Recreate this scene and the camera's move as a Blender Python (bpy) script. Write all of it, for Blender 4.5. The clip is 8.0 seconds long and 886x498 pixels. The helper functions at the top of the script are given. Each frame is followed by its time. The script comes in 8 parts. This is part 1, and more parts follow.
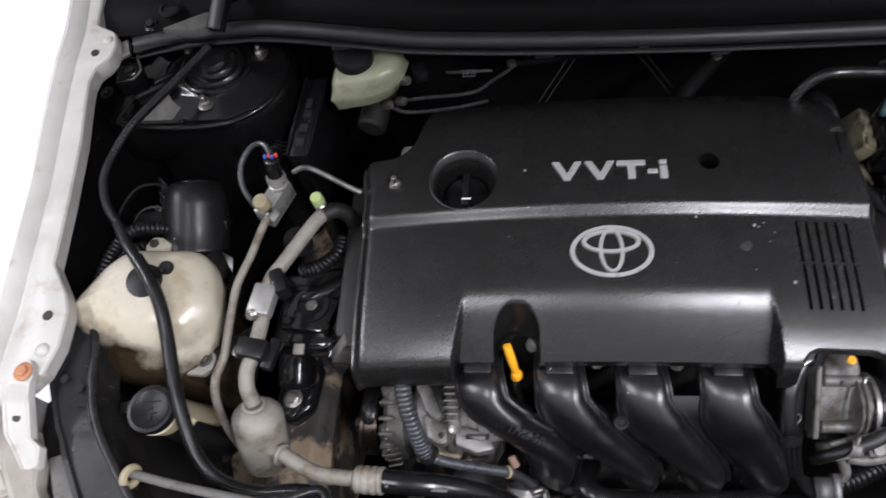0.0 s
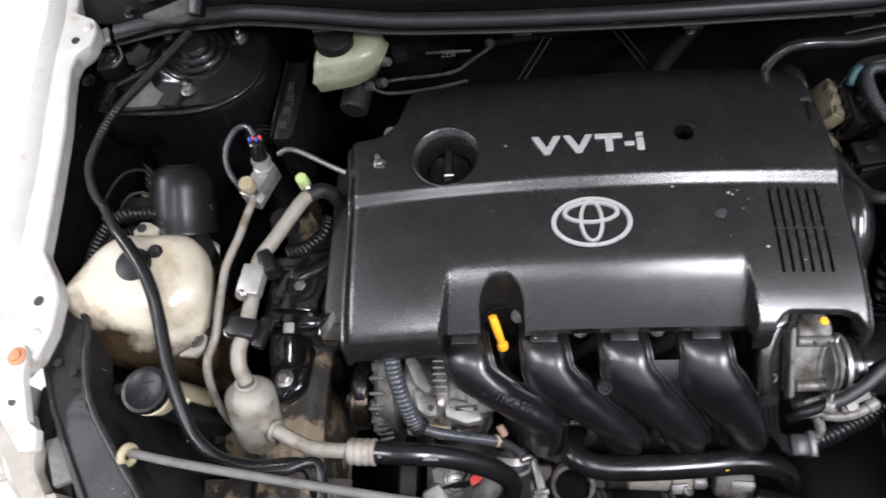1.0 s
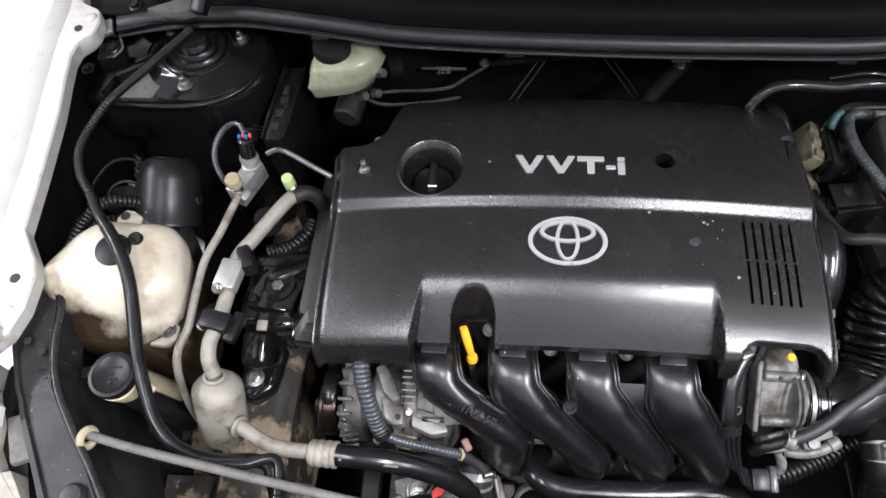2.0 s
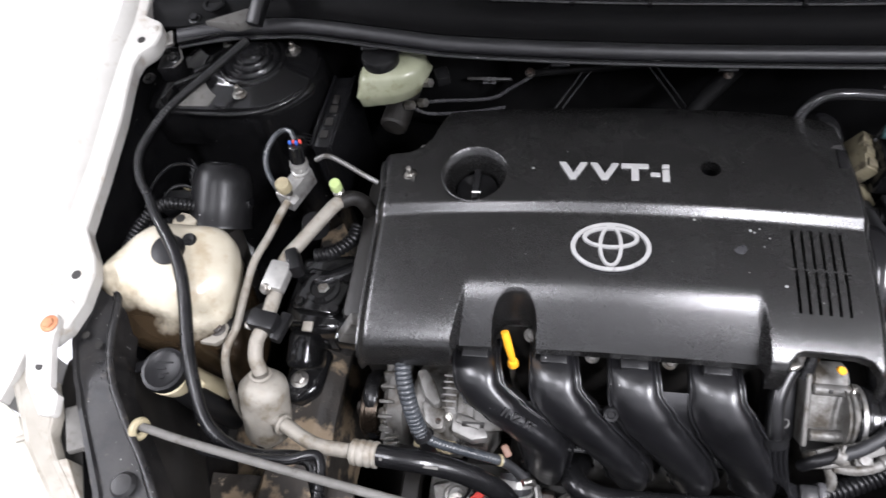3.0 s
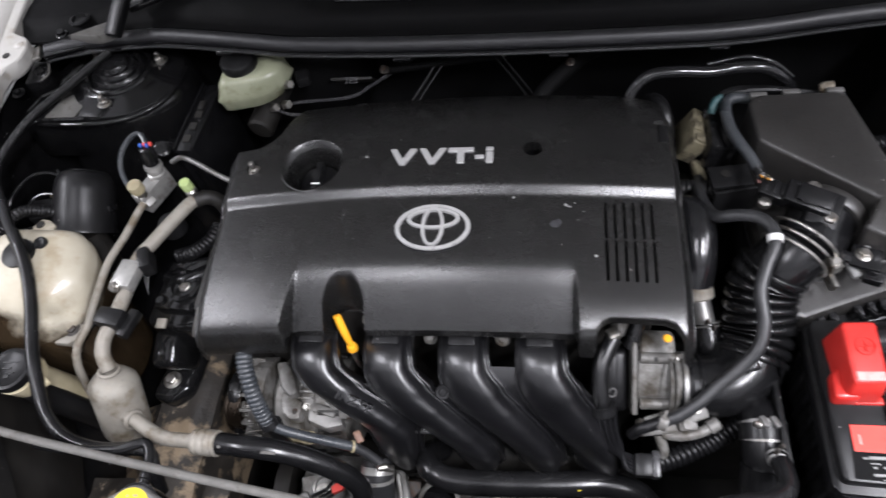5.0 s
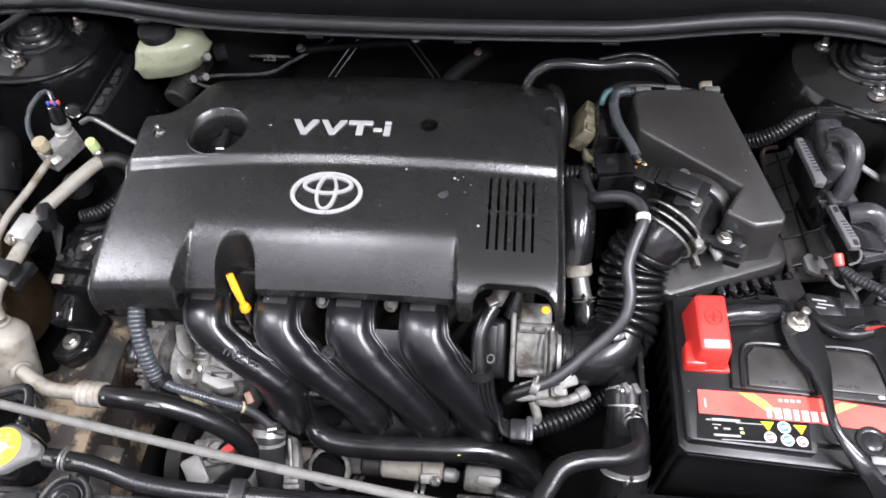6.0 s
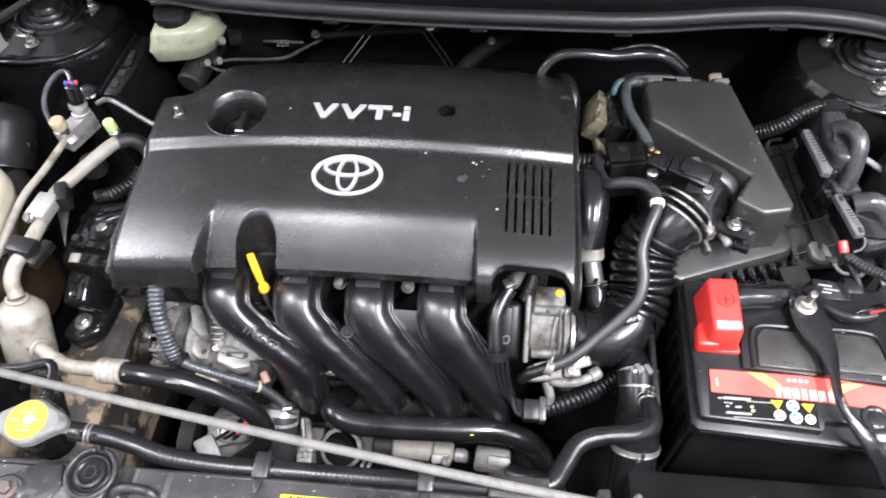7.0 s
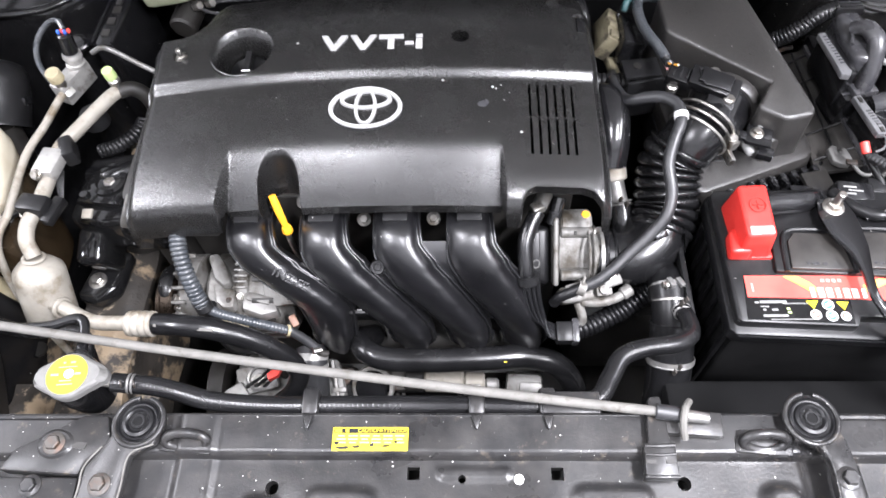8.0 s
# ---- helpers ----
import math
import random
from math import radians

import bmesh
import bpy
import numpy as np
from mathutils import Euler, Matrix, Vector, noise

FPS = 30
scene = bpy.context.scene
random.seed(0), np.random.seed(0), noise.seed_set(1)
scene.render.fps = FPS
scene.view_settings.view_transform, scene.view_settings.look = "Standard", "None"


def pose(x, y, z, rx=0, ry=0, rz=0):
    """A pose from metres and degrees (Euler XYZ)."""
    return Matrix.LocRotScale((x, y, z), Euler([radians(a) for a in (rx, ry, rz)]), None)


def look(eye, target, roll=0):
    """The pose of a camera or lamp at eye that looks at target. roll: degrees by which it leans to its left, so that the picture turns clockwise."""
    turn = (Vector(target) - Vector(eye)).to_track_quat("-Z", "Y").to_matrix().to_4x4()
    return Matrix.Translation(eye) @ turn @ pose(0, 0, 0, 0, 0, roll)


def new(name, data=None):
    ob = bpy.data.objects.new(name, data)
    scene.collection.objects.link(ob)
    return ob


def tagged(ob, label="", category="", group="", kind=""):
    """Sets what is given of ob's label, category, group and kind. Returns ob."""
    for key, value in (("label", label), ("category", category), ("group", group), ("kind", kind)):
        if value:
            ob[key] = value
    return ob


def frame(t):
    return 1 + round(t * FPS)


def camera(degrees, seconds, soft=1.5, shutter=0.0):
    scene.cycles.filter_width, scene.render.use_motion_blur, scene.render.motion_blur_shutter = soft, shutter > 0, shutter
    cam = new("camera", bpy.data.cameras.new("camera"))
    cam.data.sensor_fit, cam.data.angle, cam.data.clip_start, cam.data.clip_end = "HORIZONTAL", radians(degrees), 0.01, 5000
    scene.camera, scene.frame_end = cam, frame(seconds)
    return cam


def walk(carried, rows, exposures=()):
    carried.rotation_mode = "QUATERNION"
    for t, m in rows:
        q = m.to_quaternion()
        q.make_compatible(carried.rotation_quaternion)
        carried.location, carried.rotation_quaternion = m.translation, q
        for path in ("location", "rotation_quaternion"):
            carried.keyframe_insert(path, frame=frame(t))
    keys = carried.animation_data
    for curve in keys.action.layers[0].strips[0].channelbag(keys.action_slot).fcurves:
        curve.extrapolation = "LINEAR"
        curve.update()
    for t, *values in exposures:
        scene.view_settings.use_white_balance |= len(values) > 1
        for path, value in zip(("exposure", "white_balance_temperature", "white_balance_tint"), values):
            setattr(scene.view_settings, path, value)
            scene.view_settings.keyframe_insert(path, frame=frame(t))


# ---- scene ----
cam = camera(65.0, 8.0, shutter=0.5)
PATH = [
    (0, (-0.078, -0.329, 1.505), (-0.328, 0.627, -0.233), -13.4),
    (0.3, (-0.103, -0.323, 1.506), (-0.363, 0.591, -0.254), -15.8),
    (0.5, (-0.106, -0.326, 1.517), (-0.36, 0.603, -0.236), -16.2),
    (0.8, (-0.091, -0.347, 1.509), (-0.330, 0.601, -0.236), -15.6),
    (1, (-0.077, -0.349, 1.513), (-0.283, 0.58, -0.246), -13.1),
    (1.5, (-0.061, -0.364, 1.511), (-0.241, 0.599, -0.233), -8.6),
    (1.7, (-0.057, -0.366, 1.509), (-0.244, 0.612, -0.225), -8.0),
    (2.8, (-0.056, -0.381, 1.509), (-0.321, 0.647, -0.186), -9.6),
    (3, (-0.053, -0.385, 1.509), (-0.377, 0.644, -0.175), -12.0),
    (3.5, (-0.047, -0.382, 1.508), (-0.446, 0.655, -0.155), -15.2),
    (4, (-0.025, -0.387, 1.503), (-0.431, 0.665, -0.148), -14.9),
    (4.5, (0.046, -0.396, 1.489), (-0.326, 0.679, -0.156), -13.6),
    (5, (0.129, -0.411, 1.479), (-0.198, 0.678, -0.166), -14.0),
    (5.2, (0.148, -0.42, 1.483), (-0.14, 0.682, -0.161), -12.4),
    (6.3, (0.21, -0.473, 1.468), (0.026, 0.666, -0.165), -4.2),
    (6.5, (0.209, -0.474, 1.473), (0.038, 0.662, -0.165), -3.5),
    (7, (0.167, -0.49, 1.476), (0.016, 0.644, -0.165), -3.0),
    (7.5, (0.127, -0.517, 1.463), (-0.002, 0.573, -0.209), -4.3),
    (8, (0.112, -0.512, 1.456), (0.031, 0.516, -0.257), -4.4),
]
walk(cam, [(t, look(eye, target, roll)) for t, eye, target, roll in PATH],
     [(0, -1.32), (0.5, -0.94), (1.0, -0.74), (2.0, -0.64), (3.0, -0.54), (3.5, -0.84), (4.0, -1.12), (4.5, -1.32), (5.0, -0.95), (5.7, -0.4), (6.5, -0.04), (7.2, 0.10), (8.0, 0.22)])

# ---- light ----
world = bpy.data.worlds.new("garage_air")
world.use_nodes = True
world.node_tree.nodes["Background"].inputs[0].default_value = (0.8, 0.88, 1.0, 1)
world.node_tree.nodes["Background"].inputs[1].default_value = 0.15
scene.world = world


def area(name, eye, target, sx, sy, watts, color=(1, 0.97, 0.93)):
    data = bpy.data.lights.new(name, "AREA")
    data.shape, data.size, data.size_y, data.energy, data.color = "RECTANGLE", sx, sy, watts, color
    ob = new(name, data)
    ob.matrix_world = look(eye, target)
    return ob


COOL = (0.93, 0.925, 1.0)
area("unseen_overhead_lamp", (-0.68, -0.75, 3.0), (-0.68, -0.75, 0), 0.22, 1.6, 95, COOL)
area("unseen_overhead_lamp", (1.12, -0.85, 3.0), (1.12, -0.85, 0), 0.25, 1.9, 370, COOL)
# Unseen lamp, added to whiten the floor beside the fender.
area("unseen_overhead_lamp", (-2.7, -0.2, 3.0), (-2.7, -0.2, 0), 0.22, 1.6, 180, COOL)
# Unseen lamp, added to brighten the fuse box side.
area("unseen_overhead_lamp", (2.4, -1.0, 3.0), (2.4, -1.0, 0), 0.22, 1.6, 150, COOL)

# ---- materials ----
def mat(name, c1, c2=None, rough=(0.4, 0.55), metal=0.0, scale=25.0, fine=500.0, bump=0.15, depth=0.00008,
        dust=0.0, dustcol=(0.35, 0.33, 0.30), specks=0.0, coat=0.0, transmission=0.0, stain=None, wear=None, tide=None, spec=0.5, mottle=0.0):
    """A surface with grain, broad variation, and if asked a layer of dust, pale specks, stains, or the residue of old fluid below a tide line."""
    m = bpy.data.materials.new(name)
    m.use_nodes = True
    nt = m.node_tree
    n, l = nt.nodes, nt.links
    bsdf = n["Principled BSDF"]
    co = n.new("ShaderNodeTexCoord").outputs["Object"]
    c2 = c2 or tuple(min(1, v * 1.35 + 0.002) for v in c1)

    def tex(s, detail=4.0, rg=0.55):
        t = n.new("ShaderNodeTexNoise")
        t.inputs["Scale"].default_value, t.inputs["Detail"].default_value, t.inputs["Roughness"].default_value = s, detail, rg
        l.new(co, t.inputs["Vector"])
        return t.outputs["Fac"]

    def ramp(fac, a, b):
        r = n.new("ShaderNodeMapRange")
        r.inputs["From Min"].default_value, r.inputs["From Max"].default_value = a, b
        l.new(fac, r.inputs["Value"])
        return r.outputs["Result"]

    def mix(fac, a, b):
        x = n.new("ShaderNodeMix")
        x.data_type = "RGBA"
        if isinstance(fac, float):
            x.inputs[0].default_value = fac
        else:
            l.new(fac, x.inputs[0])
        for sock, v in ((x.inputs[6], a), (x.inputs[7], b)):
            if isinstance(v, tuple):
                sock.default_value = (*v, 1)
            else:
                l.new(v, sock)
        return x.outputs[2]

    def times(a, k):
        x = n.new("ShaderNodeMath")
        x.operation = "MULTIPLY"
        l.new(a, x.inputs[0])
        if isinstance(k, float):
            x.inputs[1].default_value = k
        else:
            l.new(k, x.inputs[1])
        return x.outputs[0]

    broad, grain = tex(scale), tex(fine, 2.0)
    col = mix(ramp(broad, 0.3, 0.7), c1, c2)
    if stain:
        col = mix(ramp(tex(stain[1], 5.0, 0.62), stain[2], stain[3]), col, stain[0])
    if wear:
        col = mix(ramp(tex(wear[1], 6.0, 0.7), wear[2], wear[3]), col, wear[0])
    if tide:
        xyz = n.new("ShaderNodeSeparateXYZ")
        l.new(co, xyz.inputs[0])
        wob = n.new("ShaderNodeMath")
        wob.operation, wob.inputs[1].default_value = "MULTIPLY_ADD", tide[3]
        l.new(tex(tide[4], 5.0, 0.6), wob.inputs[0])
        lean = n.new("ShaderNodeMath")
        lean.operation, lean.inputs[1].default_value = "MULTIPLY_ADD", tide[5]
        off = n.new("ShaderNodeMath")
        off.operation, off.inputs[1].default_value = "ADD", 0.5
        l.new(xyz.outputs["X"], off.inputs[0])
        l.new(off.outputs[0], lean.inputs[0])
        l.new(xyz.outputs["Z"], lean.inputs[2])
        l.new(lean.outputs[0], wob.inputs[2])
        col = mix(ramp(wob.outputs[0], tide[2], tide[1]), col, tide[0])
    rg = n.new("ShaderNodeMapRange")
    rg.inputs["To Min"].default_value, rg.inputs["To Max"].default_value = rough
    l.new(ramp(broad, 0.3, 0.7), rg.inputs["Value"])
    rgh = rg.outputs["Result"]
    if dust:
        d = times(ramp(tex(scale * 2.3, 5.0, 0.65), 0.35, 0.8), dust)
        col = mix(d, col, dustcol)
    if specks:
        jog = n.new("ShaderNodeTexNoise")
        jog.inputs["Scale"].default_value, jog.inputs["Detail"].default_value = 900.0, 2.0
        l.new(co, jog.inputs["Vector"])
        push = n.new("ShaderNodeVectorMath")
        push.operation = "MULTIPLY_ADD"
        push.inputs[1].default_value = (0.0022, 0.0022, 0.0022)
        l.new(jog.outputs["Color"], push.inputs[0])
        l.new(co, push.inputs[2])
        v = n.new("ShaderNodeTexVoronoi")
        v.inputs["Scale"].default_value = 240.0
        l.new(push.outputs[0], v.inputs["Vector"])
        sep = n.new("ShaderNodeSeparateColor")
        l.new(v.outputs["Color"], sep.inputs[0])
        size = times(sep.outputs[1], sep.outputs[1])
        reach = n.new("ShaderNodeMath")
        reach.operation, reach.inputs[1].default_value = "MULTIPLY_ADD", -0.13
        l.new(size, reach.inputs[0])
        l.new(v.outputs["Distance"], reach.inputs[2])
        near = ramp(reach.outputs[0], 0.045, 0.0)
        few = ramp(sep.outputs[0], 1.0 - 1.5 * specks, 1.0 - 1.4 * specks)
        col = mix(times(near, few), col, (0.55, 0.54, 0.52))
    if mottle:
        lit = n.new("ShaderNodeMapRange")
        lit.inputs["From Min"].default_value, lit.inputs["From Max"].default_value = 0.35, 0.68
        lit.inputs["To Min"].default_value, lit.inputs["To Max"].default_value = 1 - mottle, 1 + 1.6 * mottle
        lit.clamp = False
        l.new(grain, lit.inputs["Value"])
        rough_grain = n.new("ShaderNodeMath")
        rough_grain.operation = "MULTIPLY_ADD"
        l.new(grain, rough_grain.inputs[0])
        rough_grain.inputs[1].default_value = -0.5 * mottle
        l.new(rgh, rough_grain.inputs[2])
        shift = n.new("ShaderNodeMath")
        shift.operation, shift.inputs[1].default_value = "ADD", 0.25 * mottle
        l.new(rough_grain.outputs[0], shift.inputs[0])
        rgh = shift.outputs[0]
        tint = n.new("ShaderNodeVectorMath")
        tint.operation = "SCALE"
        l.new(col, tint.inputs[0])
        l.new(lit.outputs["Result"], tint.inputs["Scale"])
        col = tint.outputs[0]
    l.new(col, bsdf.inputs["Base Color"])
    l.new(rgh, bsdf.inputs["Roughness"])
    bsdf.inputs["Metallic"].default_value = metal
    bsdf.inputs["Coat Weight"].default_value = coat
    bsdf.inputs["Coat Roughness"].default_value = 0.12
    bsdf.inputs["Specular IOR Level"].default_value = spec
    bsdf.inputs["Transmission Weight"].default_value = transmission
    b = n.new("ShaderNodeBump")
    b.inputs["Strength"].default_value, b.inputs["Distance"].default_value = bump, depth
    l.new(grain, b.inputs["Height"])
    l.new(b.outputs["Normal"], bsdf.inputs["Normal"])
    return m


COVER = mat("cover_plastic", (0.0064, 0.0063, 0.0062), (0.0086, 0.0085, 0.0084), (0.24, 0.30), scale=9, fine=950, bump=0.6, depth=0.00028, specks=0.014, spec=0.80, mottle=0.2)
GLOSS = mat("black_moulded_plastic", (0.0055, 0.0055, 0.0060), (0.0082, 0.0082, 0.0090), (0.12, 0.21), scale=22, fine=430, bump=0.5, depth=0.00014, specks=0.02, spec=0.55)
RUNNER = mat("black_cast_plastic", (0.0042, 0.0042, 0.0048), (0.0064, 0.0064, 0.0073), (0.28, 0.36), scale=22, fine=800, bump=0.5, depth=0.00022, specks=0.03, spec=0.85, mottle=0.2)
TOWER = mat("dusty_black_body_paint", (0.005, 0.005, 0.005), (0.008, 0.0079, 0.0077), (0.10, 0.20), scale=14, fine=250, bump=0.12, dust=0.05, dustcol=(0.105, 0.095, 0.082), specks=0.05, spec=0.75)
MATTE = mat("black_plastic", (0.006, 0.006, 0.0065), (0.010, 0.010, 0.0105), (0.28, 0.42), scale=30, bump=0.3, depth=0.0001, specks=0.02, spec=0.28)
BOXLID = mat("dusty_dark_plastic", (0.0175, 0.0166, 0.0157), (0.025, 0.0237, 0.0224), (0.30, 0.38), scale=14, fine=900, bump=0.7, depth=0.00032, specks=0.05, spec=0.6, mottle=0.35)
RUBBER = mat("black_rubber", (0.0048, 0.0048, 0.0052), (0.0085, 0.0085, 0.0090), (0.17, 0.29), scale=35, fine=600, bump=0.2, spec=0.40)
SEALR = mat("dull_black_rubber", (0.004, 0.004, 0.0045), (0.006, 0.006, 0.0065), (0.28, 0.40), scale=35, fine=600, bump=0.25, spec=0.26)
GREYRUB = mat("worn_grey_rubber", (0.014, 0.0145, 0.0155), (0.025, 0.025, 0.0265), (0.36, 0.5), scale=40, fine=400, bump=0.2)
BODYBLACK = mat("black_body_paint", (0.0036, 0.0036, 0.0040), (0.0058, 0.0058, 0.0062), (0.10, 0.22), scale=18, fine=250, bump=0.08, dust=0.025, dustcol=(0.12, 0.115, 0.11), specks=0.03, spec=0.42)
# Near-black for dark metal and for holes and gaps, their shade in the colour.
DEEP = mat("dark_metal_and_gap_shade", (0.006, 0.0055, 0.005), (0.012, 0.011, 0.010), (0.45, 0.7), scale=15, dust=0.05, dustcol=(0.12, 0.1, 0.07))
# Darker than DEEP; shade behind the engine and in gaps is put into it.
WALLB = mat("shade_black", (0.0022, 0.0022, 0.0024), (0.0040, 0.0040, 0.0042), (0.6, 0.8), scale=20, fine=300, bump=0.3, spec=0.12)
BULB = mat("grey_black_seal_rubber", (0.0105, 0.0105, 0.0115), (0.0150, 0.0150, 0.0165), (0.40, 0.50), scale=35, fine=600, bump=0.25, spec=0.5)
SUPPORT = mat("scuffed_black_panel", (0.006, 0.006, 0.0065), (0.014, 0.014, 0.0145), (0.24, 0.40), scale=16, fine=420, bump=0.6, depth=0.00022, dust=0.24, dustcol=(0.080, 0.075, 0.070), specks=0.22, wear=((0.060, 0.050, 0.040), 75, 0.60, 0.74), spec=0.31)
WHITE = mat("white_car_paint", (0.78, 0.77, 0.74), (0.82, 0.81, 0.79), (0.18, 0.26), scale=6, fine=200, bump=0.02, coat=0.6, stain=((0.62, 0.56, 0.47), 30, 0.62, 0.8))
RUST = mat("rusty_metal", (0.25, 0.09, 0.04), (0.42, 0.2, 0.1), (0.6, 0.8), scale=90, bump=0.5)
RUSTY = mat("rusting_bolt_steel", (0.032, 0.028, 0.025), (0.055, 0.050, 0.045), (0.42, 0.6), metal=0.3, scale=120, bump=0.4, stain=((0.06, 0.034, 0.022), 90, 0.50, 0.66))
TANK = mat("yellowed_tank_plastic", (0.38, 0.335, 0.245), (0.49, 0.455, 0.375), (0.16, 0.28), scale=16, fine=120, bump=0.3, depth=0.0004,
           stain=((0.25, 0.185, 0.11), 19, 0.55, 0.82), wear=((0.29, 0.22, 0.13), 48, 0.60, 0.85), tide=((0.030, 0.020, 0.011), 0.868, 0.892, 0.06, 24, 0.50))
RESERV = mat("milky_green_plastic", (0.235, 0.245, 0.165), (0.30, 0.312, 0.222), (0.18, 0.28), scale=30, bump=0.08, stain=((0.15, 0.14, 0.08), 40, 0.52, 0.75))
ALU = mat("dull_aluminium", (0.19, 0.187, 0.18), (0.27, 0.266, 0.258), (0.38, 0.52), metal=0.75, scale=60, fine=700, bump=0.35, stain=((0.13, 0.115, 0.09), 40, 0.5, 0.75))
CAST = mat("cast_aluminium", (0.17, 0.166, 0.158), (0.26, 0.255, 0.244), (0.42, 0.58), metal=0.45, scale=45, fine=500, bump=0.7, depth=0.0002, stain=((0.06, 0.052, 0.040), 34, 0.50, 0.72))
PIPE = mat("dusty_aluminium_pipe", (0.185, 0.172, 0.148), (0.25, 0.236, 0.208), (0.50, 0.66), metal=0.15, scale=50, bump=0.3, dust=0.35, dustcol=(0.27, 0.235, 0.18), spec=0.35, stain=((0.10, 0.078, 0.050), 38, 0.50, 0.68))
STEEL = mat("zinc_steel", (0.30, 0.287, 0.262), (0.42, 0.405, 0.38), (0.26, 0.42), metal=0.95, scale=120, bump=0.2, stain=((0.14, 0.10, 0.06), 70, 0.55, 0.75))
BRIGHT = mat("silver_badge", (0.36, 0.357, 0.352), (0.42, 0.416, 0.41), (0.26, 0.34), metal=0.25, scale=60, bump=0.04)
ROD = mat("grey_coated_rod", (0.085, 0.082, 0.076), (0.118, 0.114, 0.106), (0.55, 0.68), metal=0.0, scale=60, bump=0.2, spec=0.25, stain=((0.05, 0.043, 0.035), 90, 0.56, 0.75))
MUD = mat("muddy_metal", (0.022, 0.020, 0.018), (0.045, 0.038, 0.031), (0.5, 0.8), scale=18, fine=120, bump=0.6, depth=0.002,
          stain=((0.27, 0.205, 0.135), 16, 0.50, 0.57), wear=((0.34, 0.28, 0.205), 45, 0.62, 0.7))
RED = mat("red_plastic", (0.46, 0.020, 0.016), (0.54, 0.030, 0.024), (0.3, 0.4), scale=30, bump=0.08)
YELLOW = mat("yellow_plastic", (0.80, 0.345, 0.018), (0.85, 0.40, 0.025), (0.3, 0.4), scale=40, bump=0.05)
LABELY = mat("yellow_label", (0.46, 0.36, 0.012), (0.53, 0.42, 0.022), (0.5, 0.6), scale=60, bump=0.05, spec=0.3)
LABELR = mat("red_label", (0.70, 0.06, 0.05), (0.75, 0.09, 0.07), (0.3, 0.4), scale=20, bump=0.02)
LABELW = mat("white_label", (0.7, 0.7, 0.68), (0.78, 0.78, 0.76), (0.35, 0.5), scale=40, bump=0.02)
LABELO = mat("orange_label", (0.80, 0.32, 0.05), (0.85, 0.5, 0.1), (0.35, 0.5), scale=30, bump=0.02)
BLUE = mat("blue_plastic", (0.03, 0.10, 0.45), (0.05, 0.15, 0.55), (0.35, 0.5), bump=0.05)
GOLDCAP = mat("ochre_plastic", (0.24, 0.205, 0.125), (0.31, 0.27, 0.175), (0.4, 0.5), scale=80, stain=((0.13, 0.10, 0.06), 90, 0.55, 0.75))
GREENCAP = mat("light_green_plastic", (0.33, 0.42, 0.16), (0.40, 0.49, 0.22), (0.4, 0.5), scale=80)
CONDUIT = mat("blue_grey_conduit", (0.020, 0.0235, 0.028), (0.036, 0.041, 0.047), (0.25, 0.38), scale=40, dust=0.08)
TEAL = mat("teal_tape", (0.006, 0.040, 0.046), (0.010, 0.06, 0.066), (0.5, 0.6), scale=80, dust=0.15)
BEIGE = mat("beige_plastic", (0.12, 0.104, 0.064), (0.18, 0.16, 0.105), (0.45, 0.6), scale=60, dust=0.1, stain=((0.035, 0.028, 0.018), 70, 0.5, 0.65))
LEVER = mat("grey_lever_plastic", (0.080, 0.080, 0.083), (0.115, 0.115, 0.118), (0.35, 0.45), scale=50, stain=((0.04, 0.037, 0.034), 70, 0.55, 0.75))
PANELG = mat("faded_grey_plastic", (0.016, 0.0155, 0.015), (0.028, 0.0265, 0.025), (0.30, 0.42), scale=24, fine=500, bump=0.3, dust=0.18, dustcol=(0.12, 0.108, 0.094), specks=0.04, spec=0.4)
# Pink for print and wires, and for the highlight on the terminal cover.
PINK = mat("pink_print_and_highlight", (0.62, 0.26, 0.24), (0.70, 0.36, 0.33), (0.25, 0.35), scale=60, bump=0.05)
GREYPL = mat("grey_plastic", (0.021, 0.021, 0.0235), (0.034, 0.034, 0.0375), (0.20, 0.32), scale=30, dust=0.06, spec=0.45)
PALEPL = mat("pale_grey_plastic", (0.17, 0.17, 0.165), (0.24, 0.24, 0.235), (0.4, 0.5), scale=50)
CREAM = mat("cream_plastic", (0.20, 0.185, 0.155), (0.27, 0.252, 0.218), (0.35, 0.5), scale=30, bump=0.05, stain=((0.11, 0.08, 0.05), 40, 0.56, 0.76))
# Darker and creamier than WHITE, for the fender flange and its bracket.
FLANGE = mat("flange_cream", (0.36, 0.348, 0.322), (0.43, 0.418, 0.392), (0.3, 0.42), scale=22, fine=260, bump=0.08, stain=((0.27, 0.23, 0.175), 34, 0.58, 0.76), wear=((0.2, 0.16, 0.11), 90, 0.68, 0.8))
NECK = mat("yellowed_neck_plastic", (0.42, 0.365, 0.23), (0.52, 0.46, 0.32), (0.3, 0.42), scale=50, bump=0.08)
CAPM = mat("dull_cap_metal", (0.095, 0.093, 0.089), (0.13, 0.128, 0.123), (0.5, 0.6), metal=0.3, scale=80, bump=0.2)
PULLEY = mat("brown_pulley_steel", (0.030, 0.022, 0.016), (0.050, 0.038, 0.028), (0.24, 0.36), metal=0.8, scale=60, bump=0.15, stain=((0.02, 0.013, 0.009), 60, 0.5, 0.7))
CLIPB = mat("rusty_brown_clip", (0.11, 0.055, 0.036), (0.17, 0.095, 0.065), (0.5, 0.65), scale=120, bump=0.4)
